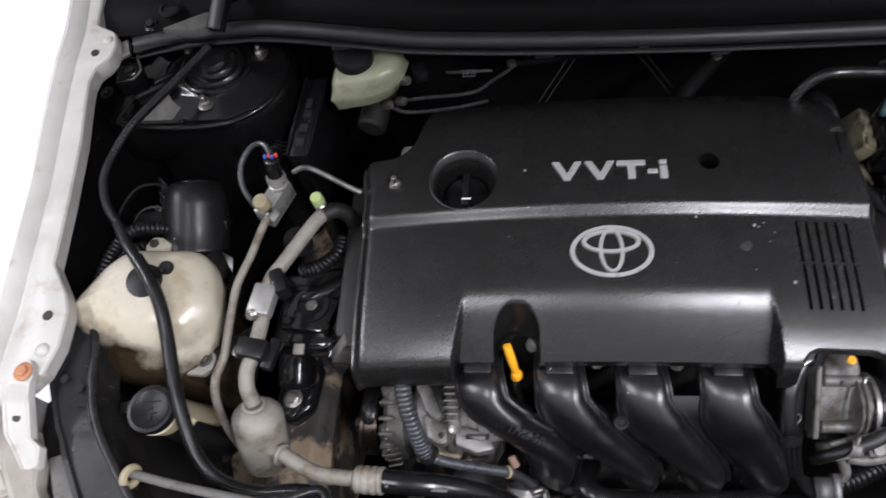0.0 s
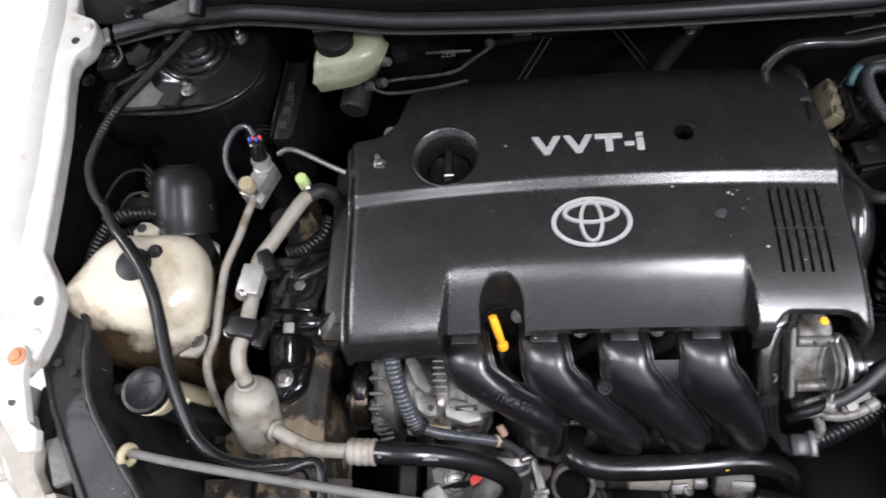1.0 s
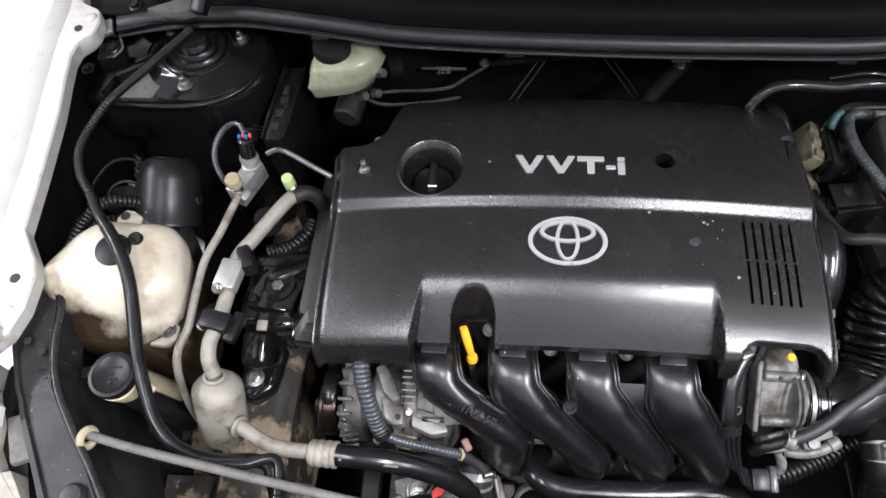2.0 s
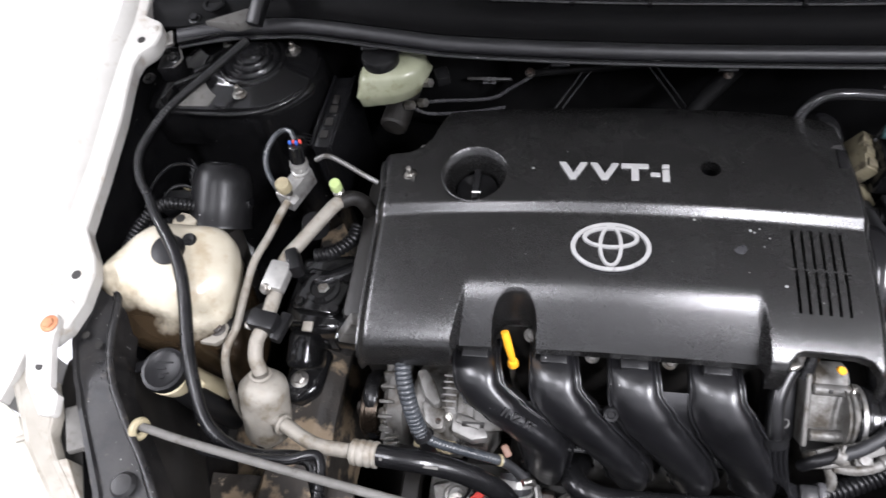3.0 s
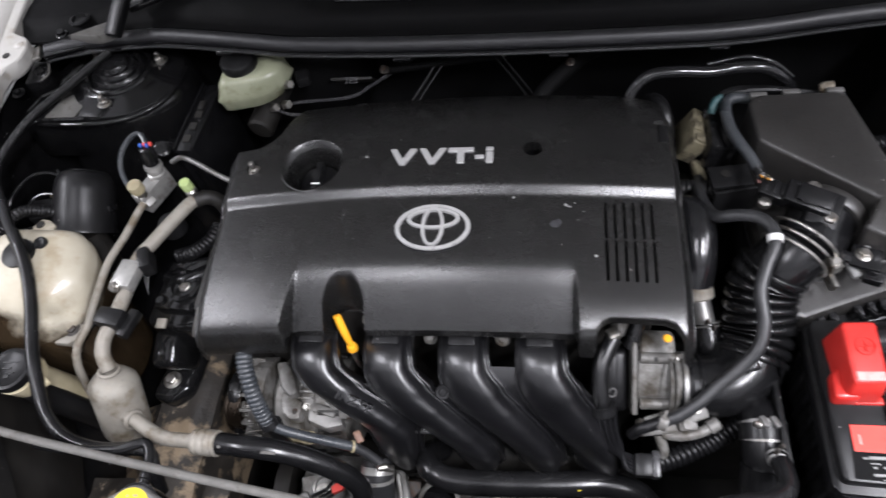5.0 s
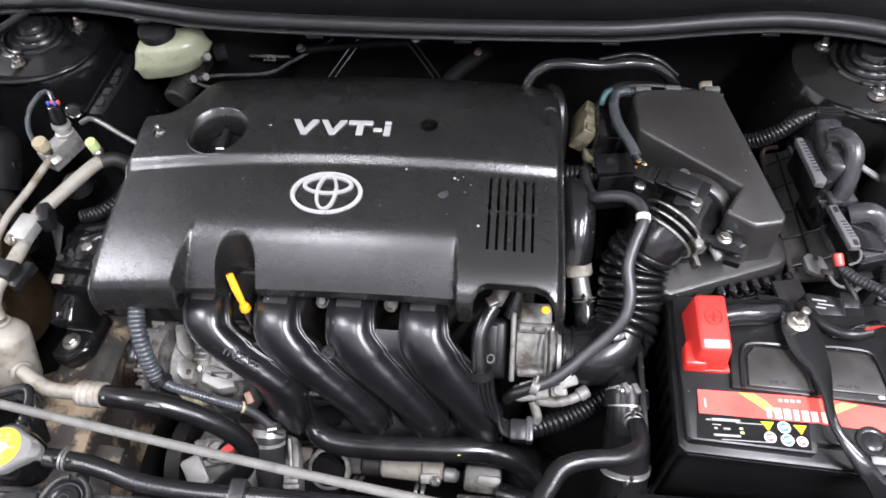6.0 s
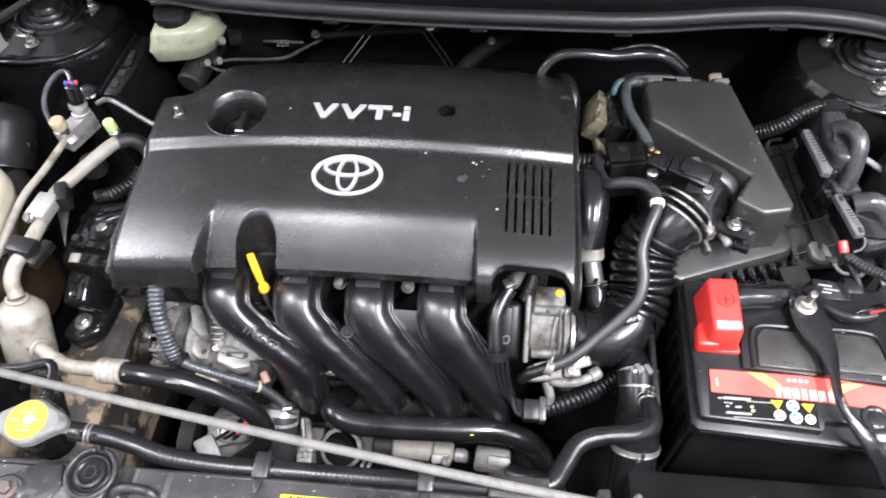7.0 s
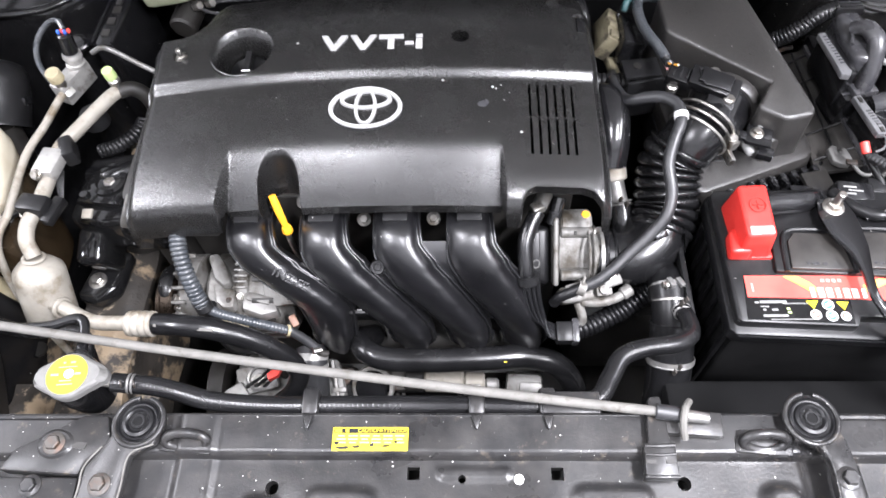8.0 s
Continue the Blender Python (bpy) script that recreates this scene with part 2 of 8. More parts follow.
GREYCAST = mat("grey_casting", (0.105, 0.102, 0.095), (0.165, 0.161, 0.152), (0.42, 0.58), metal=0.2, scale=60, fine=260, bump=0.7, depth=0.0005, spec=0.4, stain=((0.04, 0.033, 0.024), 48, 0.47, 0.66))
MACH = mat("machined_aluminium", (0.34, 0.335, 0.32), (0.44, 0.43, 0.41), (0.28, 0.4), metal=0.6, scale=90, fine=400, bump=0.4, depth=0.0002, stain=((0.15, 0.13, 0.10), 80, 0.55, 0.75))
LENS = mat("hazed_lens", (0.29, 0.28, 0.24), (0.35, 0.34, 0.295), (0.12, 0.22), scale=10, bump=0.03, coat=0.3)
WET = mat("wet_black_paint", (0.006, 0.006, 0.0065), (0.010, 0.010, 0.010), (0.06, 0.14), scale=30, fine=120, bump=0.15, depth=0.0004)
WALLP = mat("white_wall_paint", (0.74, 0.74, 0.745), (0.79, 0.79, 0.795), (0.7, 0.8), scale=3, fine=80, bump=0.1)
FLOORP = mat("pale_epoxy_floor", (0.78, 0.79, 0.80), (0.82, 0.82, 0.83), (0.3, 0.45), scale=3, fine=60, bump=0.05)
# Pale tone chosen so the unseen hood brightens reflections on the engine cover.
HOODM = mat("pale_hood_underside", (0.34, 0.335, 0.32), (0.42, 0.415, 0.40), (0.35, 0.5), scale=12, fine=150, bump=0.3)


# ---- building tools ----
V = Vector


def finish(bm, sharp=38.0):
    bmesh.ops.recalc_face_normals(bm, faces=bm.faces[:])
    lim = radians(sharp)
    for f in bm.faces:
        f.smooth = True
    for e in bm.edges:
        e.smooth = not (len(e.link_faces) == 2 and e.calc_face_angle(0) > lim)


def part(name, bm, material, parent=None, label="", sharp=38.0):
    """Links a bmesh as one mesh object under a thing or a part; bm is in world metres and is freed. A list makes a part of each."""
    if isinstance(bm, list):
        return [part(name, b, material, parent, label, sharp) for b in bm]
    if name in ("conduit", "ribs", "hose", "lead", "loom", "loom_tail", "braid_line", "tape"):
        sharp = 88.0
    finish(bm, sharp)
    me = bpy.data.meshes.new(name)
    bm.to_mesh(me)
    bm.free()
    me.materials.append(material)
    ob = new(name, me)
    if parent is not None:
        hang(ob, parent)
    return tagged(ob, label)


def place_of(ob):
    m = ob.matrix_basis.copy()
    return place_of(ob.parent) @ ob.matrix_parent_inverse @ m if ob.parent else m


def hang(ob, parent):
    ob.parent = parent
    ob.matrix_parent_inverse = place_of(parent).inverted()


def thing(name, at, label, category, group="", kind=""):
    e = new(name)
    e.empty_display_size = 0.02
    e.location = at
    return tagged(e, label, category, group, kind)


def solo(name, bm, material, label, category, group="", kind="", sharp=38.0):
    return tagged(part(name, bm, material, None, "", sharp), label, category, group, kind)


def join(*bms):
    out = bmesh.new()
    for b in bms:
        me = bpy.data.meshes.new("tmp")
        b.to_mesh(me)
        b.free()
        out.from_mesh(me)
        bpy.data.meshes.remove(me)
    return out


def rounded(bm, width, segs=2, angle=30):
    if width > 0:
        es = [e for e in bm.edges if len(e.link_faces) == 2 and e.calc_face_angle(0) > radians(angle)]
        bmesh.ops.bevel(bm, geom=es, offset=width, segments=segs, affect="EDGES", profile=0.5, clamp_overlap=True)
    return bm


def box(c, s, rot=(0, 0, 0), bevel=0.002, segs=2, taper=1.0):
    bm = bmesh.new()
    bmesh.ops.create_cube(bm, size=1)
    for v in bm.verts:
        k = taper if v.co.z > 0 else 1.0
        v.co = V((v.co.x * s[0] * k, v.co.y * s[1] * k, v.co.z * s[2]))
    rounded(bm, bevel, segs)
    bm.transform(pose(*c, *rot))
    return bm


def basis(axis):
    z = V(axis).normalized()
    x = V((1, 0, 0)) if abs(z.x) < 0.9 else V((0, 1, 0))
    x = (x - z * x.dot(z)).normalized()
    return x, z.cross(x), z


def lathe(profile, at=(0, 0, 0), axis=(0, 0, 1), seg=24, squash=1.0, caps=True):
    """Turns (radius, height) pairs about the axis."""
    x, y, z = basis(axis)
    at = V(at)
    bm = bmesh.new()
    rings = []
    for r, h in profile:
        if r < 1e-5:
            rings.append([bm.verts.new(at + z * h)])
        else:
            rings.append([bm.verts.new(at + z * h + (x * math.cos(a) + y * math.sin(a) * squash) * r) for a in (2 * math.pi * i / seg for i in range(seg))])
    for a, b in zip(rings, rings[1:]):
        for i in range(seg):
            j = (i + 1) % seg
            if len(a) == 1 and len(b) == 1:
                continue
            if len(a) == 1:
                bm.faces.new((a[0], b[i], b[j]))
            elif len(b) == 1:
                bm.faces.new((a[i], a[j], b[0]))
            else:
                bm.faces.new((a[i], a[j], b[j], b[i]))
    for loop in (rings[0], rings[-1]):
        if caps and len(loop) > 2:
            bm.faces.new(loop)
    return bm


def rod(p0, p1, r, r1=None, seg=16, bevel=0.0):
    p0, p1 = V(p0), V(p1)
    h = (p1 - p0).length
    r1 = r if r1 is None else r1
    b = min(bevel, r * 0.6, r1 * 0.6, h * 0.4)
    prof = [(0, 0), (r - b, 0), (r, b), (r1, h - b), (r1 - b, h), (0, h)] if b else [(0, 0), (r, 0), (r1, h), (0, h)]
    return lathe(prof, p0, p1 - p0, seg)


def spline(pts, step):
    """A smooth line through the points, in even steps."""
    P = [V(p) for p in pts]
    P = [P[0] * 2 - P[1]] + P + [P[-1] * 2 - P[-2]]
    dense = []
    for i in range(1, len(P) - 2):
        a, b, c, d = P[i - 1:i + 3]
        n = 160
        for k in range(n):
            t = k / n
            dense.append(0.5 * (2 * b + (c - a) * t + (2 * a - 5 * b + 4 * c - d) * t * t + (3 * b - a - 3 * c + d) * t ** 3))
    dense.append(P[-2])
    out, gone = [dense[0]], 0.0
    for a, b in zip(dense, dense[1:]):
        gone += (b - a).length
        if gone >= step:
            out.append(b)
            gone = 0.0
    out.append(dense[-1])
    return out


def tube(pts, r, seg=14, step=0.006, corr=None, flat=1.0, side=None, ends=True):
    """A tube along a smooth line. r: a radius or one for each point given. corr: (pitch, depth) of a corrugated hose."""
    if corr:
        step = corr[0] / 8
    line = spline(pts, step)
    n = len(line)
    bm = bmesh.new()
    rings = []
    u = None
    for i, p in enumerate(line):
        t = (line[min(i + 1, n - 1)] - line[max(i - 1, 0)]).normalized()
        if u is None:
            u = V(side) if side else basis(t)[0]
        u = (u - t * u.dot(t)).normalized()
        w = t.cross(u)
        if isinstance(r, (list, tuple)):
            f = i / (n - 1) * (len(r) - 1)
            k = min(int(f), len(r) - 2)
            rr = r[k] + (r[k + 1] - r[k]) * (f - k)
        else:
            rr = r
        if corr:
            rr -= corr[1] * (1 - math.sqrt(max(0.0, 1 - ((i % 8) / 4 - 1) ** 2)))
        rings.append([bm.verts.new(p + (u * math.cos(a) + w * math.sin(a) * flat) * rr) for a in (2 * math.pi * j / seg for j in range(seg))])
    for a, b in zip(rings, rings[1:]):
        for i in range(seg):
            j = (i + 1) % seg
            bm.faces.new((a[i], a[j], b[j], b[i]))
    if ends:
        bm.faces.new(rings[0])
        bm.faces.new(rings[-1])
    return bm


def ring(at, axis, R, r, seg=28, rs=8):
    prof = [(R + r * math.cos(2 * math.pi * k / rs), r * math.sin(2 * math.pi * k / rs)) for k in range(rs)]
    x, y, z = basis(axis)
    bm = bmesh.new()
    loops = [[bm.verts.new(V(at) + z * h + (x * math.cos(a) + y * math.sin(a)) * q) for q, h in prof] for a in (2 * math.pi * i / seg for i in range(seg))]
    for i in range(seg):
        a, b = loops[i], loops[(i + 1) % seg]
        for k in range(rs):
            m = (k + 1) % rs
            bm.faces.new((a[k], a[m], b[m], b[k]))
    return bm


def band(at, axis, R, width, thick=0.0012, seg=28):
    """A flat hose-clamp band round an axis."""
    prof = [(R, -width / 2), (R + thick, -width / 2), (R + thick, width / 2), (R, width / 2)]
    x, y, z = basis(axis)
    bm = bmesh.new()
    loops = [[bm.verts.new(V(at) + z * h + (x * math.cos(a) + y * math.sin(a)) * q) for q, h in prof] for a in (2 * math.pi * i / seg for i in range(seg))]
    for i in range(seg):
        a, b = loops[i], loops[(i + 1) % seg]
        for k in range(4):
            m = (k + 1) % 4
            bm.faces.new((a[k], a[m], b[m], b[k]))
    return bm


def prism(outline, z0, z1, bevel=0.003, segs=2, grow=0.0, m=None):
    """An upright slab over an outline of (x, y) or, for a sloping top, (x, y, z). grow: how far the foot stands out."""
    n = len(outline)
    cx = sum(p[0] for p in outline) / n
    cy = sum(p[1] for p in outline) / n
    bm = bmesh.new()
    top, low = [], []
    for p in outline:
        d = V((p[0] - cx, p[1] - cy)).normalized() * grow
        top.append(bm.verts.new((p[0], p[1], p[2] if len(p) > 2 else z1)))
        low.append(bm.verts.new((p[0] + d.x, p[1] + d.y, z0)))
    bm.faces.new(top)
    bm.faces.new(low[::-1])
    for i in range(n):
        j = (i + 1) % n
        bm.faces.new((low[i], low[j], top[j], top[i]))
    bmesh.ops.recalc_face_normals(bm, faces=bm.faces[:])
    rounded(bm, bevel, segs)
    if m is not None:
        bm.transform(m)
    return bm


def sheet(nx, ny, fn, thick=0.0):
    """A grid of points fn(u, v) for u, v from 0 to 1; thick lays a second skin below it and closes the rim."""
    bm = bmesh.new()
    top = [[bm.verts.new(fn(i / nx, j / ny)) for j in range(ny + 1)] for i in range(nx + 1)]
    skins = [top]
    if thick:
        skins.append([[bm.verts.new(v.co - V((0, 0, thick))) for v in row] for row in top])
    for s in skins:
        for i in range(nx):
            for j in range(ny):
                bm.faces.new((s[i][j], s[i + 1][j], s[i + 1][j + 1], s[i][j + 1]))
    if thick:
        a, b = skins
        rim = [(i, 0) for i in range(nx)] + [(nx, j) for j in range(ny)] + [(i, ny) for i in range(nx, 0, -1)] + [(0, j) for j in range(ny, 0, -1)]
        for (i, j), (k, m) in zip(rim, rim[1:] + rim[:1]):
            bm.faces.new((a[i][j], a[k][m], b[k][m], b[i][j]))
    return bm


def loft(sections):
    bm = bmesh.new()
    rings = [[bm.verts.new(p) for p in s] for s in sections]
    n = len(rings[0])
    for a, b in zip(rings, rings[1:]):
        for i in range(n):
            j = (i + 1) % n
            bm.faces.new((a[i], a[j], b[j], b[i]))
    bm.faces.new(rings[0])
    bm.faces.new(rings[-1])
    return bm


def smooth(a, b, t):
    t = max(0.0, min(1.0, (t - a) / (b - a)))
    return t * t * (3 - 2 * t)


def along(table, t):
    """Reads a table of (t, value) pairs, straight between them."""
    if t <= table[0][0]:
        return table[0][1]
    for (a, x), (b, y) in zip(table, table[1:]):
        if t <= b:
            return x + (y - x) * (t - a) / (b - a)
    return table[-1][1]


def curve(table, t):
    """Reads a table of (t, value) pairs along a smooth line through them."""
    n = len(table)
    if t <= table[0][0]:
        return table[0][1]
    if t >= table[-1][0]:
        return table[-1][1]

    def slope(k):
        if k in (0, n - 1):
            i = min(k, n - 2)
            return (table[i + 1][1] - table[i][1]) / (table[i + 1][0] - table[i][0])
        a = (table[k][1] - table[k - 1][1]) / (table[k][0] - table[k - 1][0])
        b = (table[k + 1][1] - table[k][1]) / (table[k + 1][0] - table[k][0])
        return 2 * a * b / (a + b) if a * b > 0 else 0.0

    k = next(i for i in range(n - 1) if t <= table[i + 1][0])
    (a, x), (b, y) = table[k], table[k + 1]
    h = b - a
    q = (t - a) / h
    return (2 * q ** 3 - 3 * q * q + 1) * x + (q ** 3 - 2 * q * q + q) * h * slope(k) + (3 * q * q - 2 * q ** 3) * y + (q ** 3 - q * q) * h * slope(k + 1)


def hexbolt(at, axis=(0, 0, 1), r=0.006, h=0.005, flange=0.0095, stud=0.0):
    at, z = V(at), V(axis).normalized()
    bms = [lathe([(0, 0), (flange, 0), (flange, 0.001), (r * 1.1, 0.0022), (0, 0.0022)], at, z, 20),
           lathe([(0, 0.001), (r, 0.001), (r, h - 0.0008), (r - 0.001, h), (0, h)], at, z, 6)]
    if stud:
        bms.append(lathe([(0, h), (r * 0.55, h), (r * 0.55, h + stud - 0.001), (r * 0.4, h + stud), (0, h + stud)], at, z, 12))
    return join(*bms)


def carve(ob, cutters):
    """Cuts closed bmeshes out of a mesh object."""
    tmp = []
    for c in cutters:
        bmesh.ops.recalc_face_normals(c, faces=c.faces[:])
        me = bpy.data.meshes.new("cutter")
        c.to_mesh(me)
        c.free()
        k = new("cutter", me)
        tmp.append(k)
        mod = ob.modifiers.new("cut", "BOOLEAN")
        mod.operation, mod.object, mod.solver = "DIFFERENCE", k, "EXACT"
    deps = bpy.context.evaluated_depsgraph_get()
    deps.update()
    me = bpy.data.meshes.new_from_object(ob.evaluated_get(deps))
    ob.modifiers.clear()
    old = ob.data
    ob.data = me
    bpy.data.meshes.remove(old)
    for k in tmp:
        me = k.data
        bpy.data.objects.remove(k)
        bpy.data.meshes.remove(me)
    bm = bmesh.new()
    bm.from_mesh(ob.data)
    finish(bm)
    bm.to_mesh(ob.data)
    bm.free()


def letters(name, text, size, m, material, parent, depth=0.002, heavy=0.0, label="", shear=0.0, bevel=0.0):
    cu = bpy.data.curves.new(name, "FONT")
    cu.body, cu.size, cu.extrude, cu.offset, cu.shear = text, size, depth / 2, heavy, shear
    cu.bevel_depth = bevel
    cu.align_x, cu.align_y = "CENTER", "CENTER"
    tmp = new(name, cu)
    deps = bpy.context.evaluated_depsgraph_get()
    deps.update()
    me = bpy.data.meshes.new_from_object(tmp.evaluated_get(deps))
    bpy.data.objects.remove(tmp)
    bpy.data.curves.remove(cu)
    me.name = name
    me.transform(m)
    me.materials.clear()
    me.materials.append(material)
    ob = new(name, me)
    hang(ob, parent)
    return tagged(ob, label)


def bars(rows, m, h=0.0004):
    """Plain bars that stand for writing too small to read: (x, y, width, height) each."""
    bms = [box((x, y, 0), (w, hh, h), bevel=0) for x, y, w, hh in rows]
    for b in bms:
        b.transform(m)
    return bms

# ---- the garage ----
solo("floor", box((0, 0, -0.05), (10, 10, 0.1), bevel=0), FLOORP, "pale smooth workshop floor", "floor", kind="structure")
for nm, c, s in (("wall_north", (0, 5.05, 1.65), (10.2, 0.1, 3.3)), ("wall_south", (0, -5.05, 1.65), (10.2, 0.1, 3.3)),
                 ("wall_east", (5.05, 0, 1.65), (0.1, 10, 3.3)), ("wall_west", (-5.05, 0, 1.65), (0.1, 10, 3.3))):
    solo(nm, box(c, s, bevel=0), WALLP, "plain white painted workshop wall", "wall", kind="structure")
solo("ceiling", box((0, 0, 3.35), (10.2, 10.2, 0.1), bevel=0), WALLP, "plain white workshop ceiling", "ceiling", kind="structure")

# ---- car body round the engine bay ----
MID = 0.11
body = thing("car_body", (MID, 0.3, 0.3), "white car body with a black-painted open engine bay", "car")

INNER = [(-0.205, -0.616), (-0.185, -0.607), (-0.164, -0.599), (-0.149, -0.592), (-0.141, -0.568), (-0.128, -0.555), (-0.10, -0.548), (-0.065, -0.549), (-0.045, -0.556), (-0.012, -0.578), (0.06, -0.580), (0.136, -0.584),
         (0.188, -0.590), (0.215, -0.592), (0.233, -0.588), (0.246, -0.575), (0.254, -0.572), (0.27, -0.571), (0.287, -0.577), (0.300, -0.604), (0.36, -0.612), (0.75, -0.62)]
FOLD = [(-0.205, -0.6175), (-0.185, -0.6095), (-0.164, -0.603), (-0.14, -0.604), (-0.074, -0.604), (0.083, -0.606), (0.142, -0.611), (0.205, -0.614), (0.242, -0.615), (0.289, -0.617), (0.351, -0.627), (0.75, -0.64)]
CREST = [(-0.22, 0.868), (-0.19, 0.878), (-0.136, 0.897), (-0.065, 0.900), (0.136, 0.925), (0.24, 0.940), (0.75, 0.965)]


SPEAR = [(-0.206, -0.6185), (-0.181, -0.6365), (-0.159, -0.6425), (-0.137, -0.6465), (-0.107, -0.6530)]
SPEAR_OUT = [(-0.47, -0.78), (-0.26, -0.73), (-0.183, -0.693), (-0.156, -0.681), (-0.129, -0.663), (-0.107, -0.6535)]


def fender_skin(u, v):
    y = -0.205 + 0.955 * v
    xi, xo, z = along(INNER, y), along(FOLD, y), along(CREST, y)
    out = -0.81 if y > -0.107 else along(SPEAR, y)
    near = xo - (0.017 if y > -0.09 else along([(-0.205, 0.002), (-0.15, 0.006), (-0.09, 0.017)], y))
    tip = 0.25 + 0.75 * smooth(-0.20, -0.08, y)
    prof = [(near, z + 0.0085 * tip), (near - 0.002, z + 0.0105 * tip)]
    for k in range(1, 9):
        q = k / 8
        prof.append((near - 0.002 + (out - near + 0.002) * q, z + 0.0105 * tip + 0.012 * math.sin(q * 2.2) * tip - 0.06 * q ** 5 * tip))
    prof += [(out - 0.02, z - 0.16), (out - 0.025, z - 0.35)]
    x, z = prof[round(u * (len(prof) - 1))]
    return V((x, y, z))


def flange_skin(u, v):
    y = -0.205 + 0.955 * v
    xi, xo, z = along(INNER, y), along(FOLD, y), along(CREST, y)
    near = xo - (0.017 if y > -0.09 else along([(-0.205, 0.002), (-0.15, 0.006), (-0.09, 0.017)], y))
    tip = 0.25 + 0.75 * smooth(-0.20, -0.08, y)
    dent = 0.0012 * smooth(0.75, 0.9, math.sin(y * 55)) * (y > 0)
    prof = [(xi - 0.006, z - 0.026), (xi - 0.001, z - 0.020), (xi, z - 0.003), (xi - 0.0015, z - 0.0008), (xi - 0.004, z), (xo + 0.005, z - dent), (xo + 0.0025, z - 0.0012), (xo, z - 0.0012),
            (xo - 0.0025, z + 0.0015), ((xo + near) / 2 - 0.001, z + 0.0062 * tip), (near, z + 0.0085 * tip)]
    x, z = prof[round(u * (len(prof) - 1))]
    return V((x, y, z))


part("fender", sheet(11, 210, fender_skin), WHITE, body, "white painted fender panel", sharp=30)
part("fender_nose", sheet(6, 20, lambda u, v: V((along(SPEAR_OUT, -0.107 - 0.15 * v) * (1 - u) - 0.81 * u, -0.107 - 0.15 * v, 0.914 - 0.09 * v - 0.05 * u * u)), 0.006), WHITE, body, "white fender corner outside the headlamp")
part("flange", sheet(10, 300, flange_skin), FLANGE, body, "cream mounting flange of the fender", sharp=30)
carve_holes = [(-0.569, -0.069, 0.9), (-0.594, 0.255, 0.94)]
for i, (x, y, z) in enumerate(carve_holes):
    z = along(CREST, y)
    part("flange_hole", rod((x, y, z - 0.001), (x, y, z + 0.0006), 0.0055 if i == 0 else 0.005, seg=20), DEEP, body)
part("flange_rivet", lathe([(0, 0.004), (0.004, 0.0035), (0.0075, 0.001), (0.0078, 0)][::-1], (-0.563, -0.106, along(CREST, -0.106)), seg=18), FLANGE, body)
part("flange_rivet", lathe([(0, 0.003), (0.004, 0.0025), (0.0065, 0.001), (0.007, 0)][::-1], (-0.583, 0.274, along(CREST, 0.274)), seg=18), FLANGE, body)

# the bracket that ties the fender to the headlamp
brk = thing("fender_bracket", (-0.55, -0.2, 0.85), "white painted steel bracket with a rusty bolt at the fender tip", "bracket")


def bracket_skin(u, v):
    y = -0.118 - 0.098 * v
    left = along([(-0.216, -0.565), (-0.186, -0.586), (-0.158, -0.591), (-0.136, -0.584), (-0.125, -0.580), (-0.118, -0.571)], y)
    right = along([(-0.216, -0.552), (-0.213, -0.546), (-0.196, -0.545), (-0.189, -0.555), (-0.156, -0.560), (-0.135, -0.558), (-0.125, -0.560), (-0.118, -0.567)], y)
    z = along([(-0.216, 0.869), (-0.186, 0.882), (-0.158, 0.893), (-0.143, 0.9045), (-0.118, 0.9050)], y)
    s = (u - 0.5) * 2
    rim = 0.0028 * smooth(0.62, 0.8, abs(s)) * smooth(-0.140, -0.155, y)
    return V((left + (right - left) * u, y, z + rim - 0.007 * smooth(0.9, 1.0, abs(s))))


part("plate", sheet(24, 40, bracket_skin, 0.003), FLANGE, brk, sharp=30)
part("hole", rod((-0.574, -0.171, 0.880), (-0.574, -0.171, 0.8885), 0.0042, seg=16), DEEP, brk)
part("bolt", hexbolt((-0.569, -0.131, 0.906), (0, 0, 1), 0.0062, 0.005, 0.0095), RUST, brk, "rusty hexagon bolt")

lamp = thing("headlamp", (-0.6, -0.3, 0.7), "hazed headlamp beside the fender tip", "headlamp")


def lamp_skin(u, v):
    y = -0.107 - 0.36 * v
    x0 = along([(-0.47, -0.44), (-0.281, -0.557), (-0.241, -0.589), (-0.212, -0.603), (-0.206, -0.6205), (-0.181, -0.6390), (-0.159, -0.6450), (-0.137, -0.6485), (-0.107, -0.6535)], y)
    x1 = along(SPEAR_OUT, y) + 0.001
    z = along([(-0.47, 0.75), (-0.281, 0.826), (-0.241, 0.843), (-0.206, 0.860), (-0.16, 0.884), (-0.107, 0.903)], y)
    return V((x0 + (x1 - x0) * u, y, z - 0.05 * u * u * v - 0.004 * (1 - u) ** 6 - 0.004 * u ** 6 + 0.0005 * math.sin(u * 60) * smooth(0.3, 0.5, v)))


part("lens", sheet(40, 60, lamp_skin, 0.004), LENS, lamp, "hazed clear plastic lens")


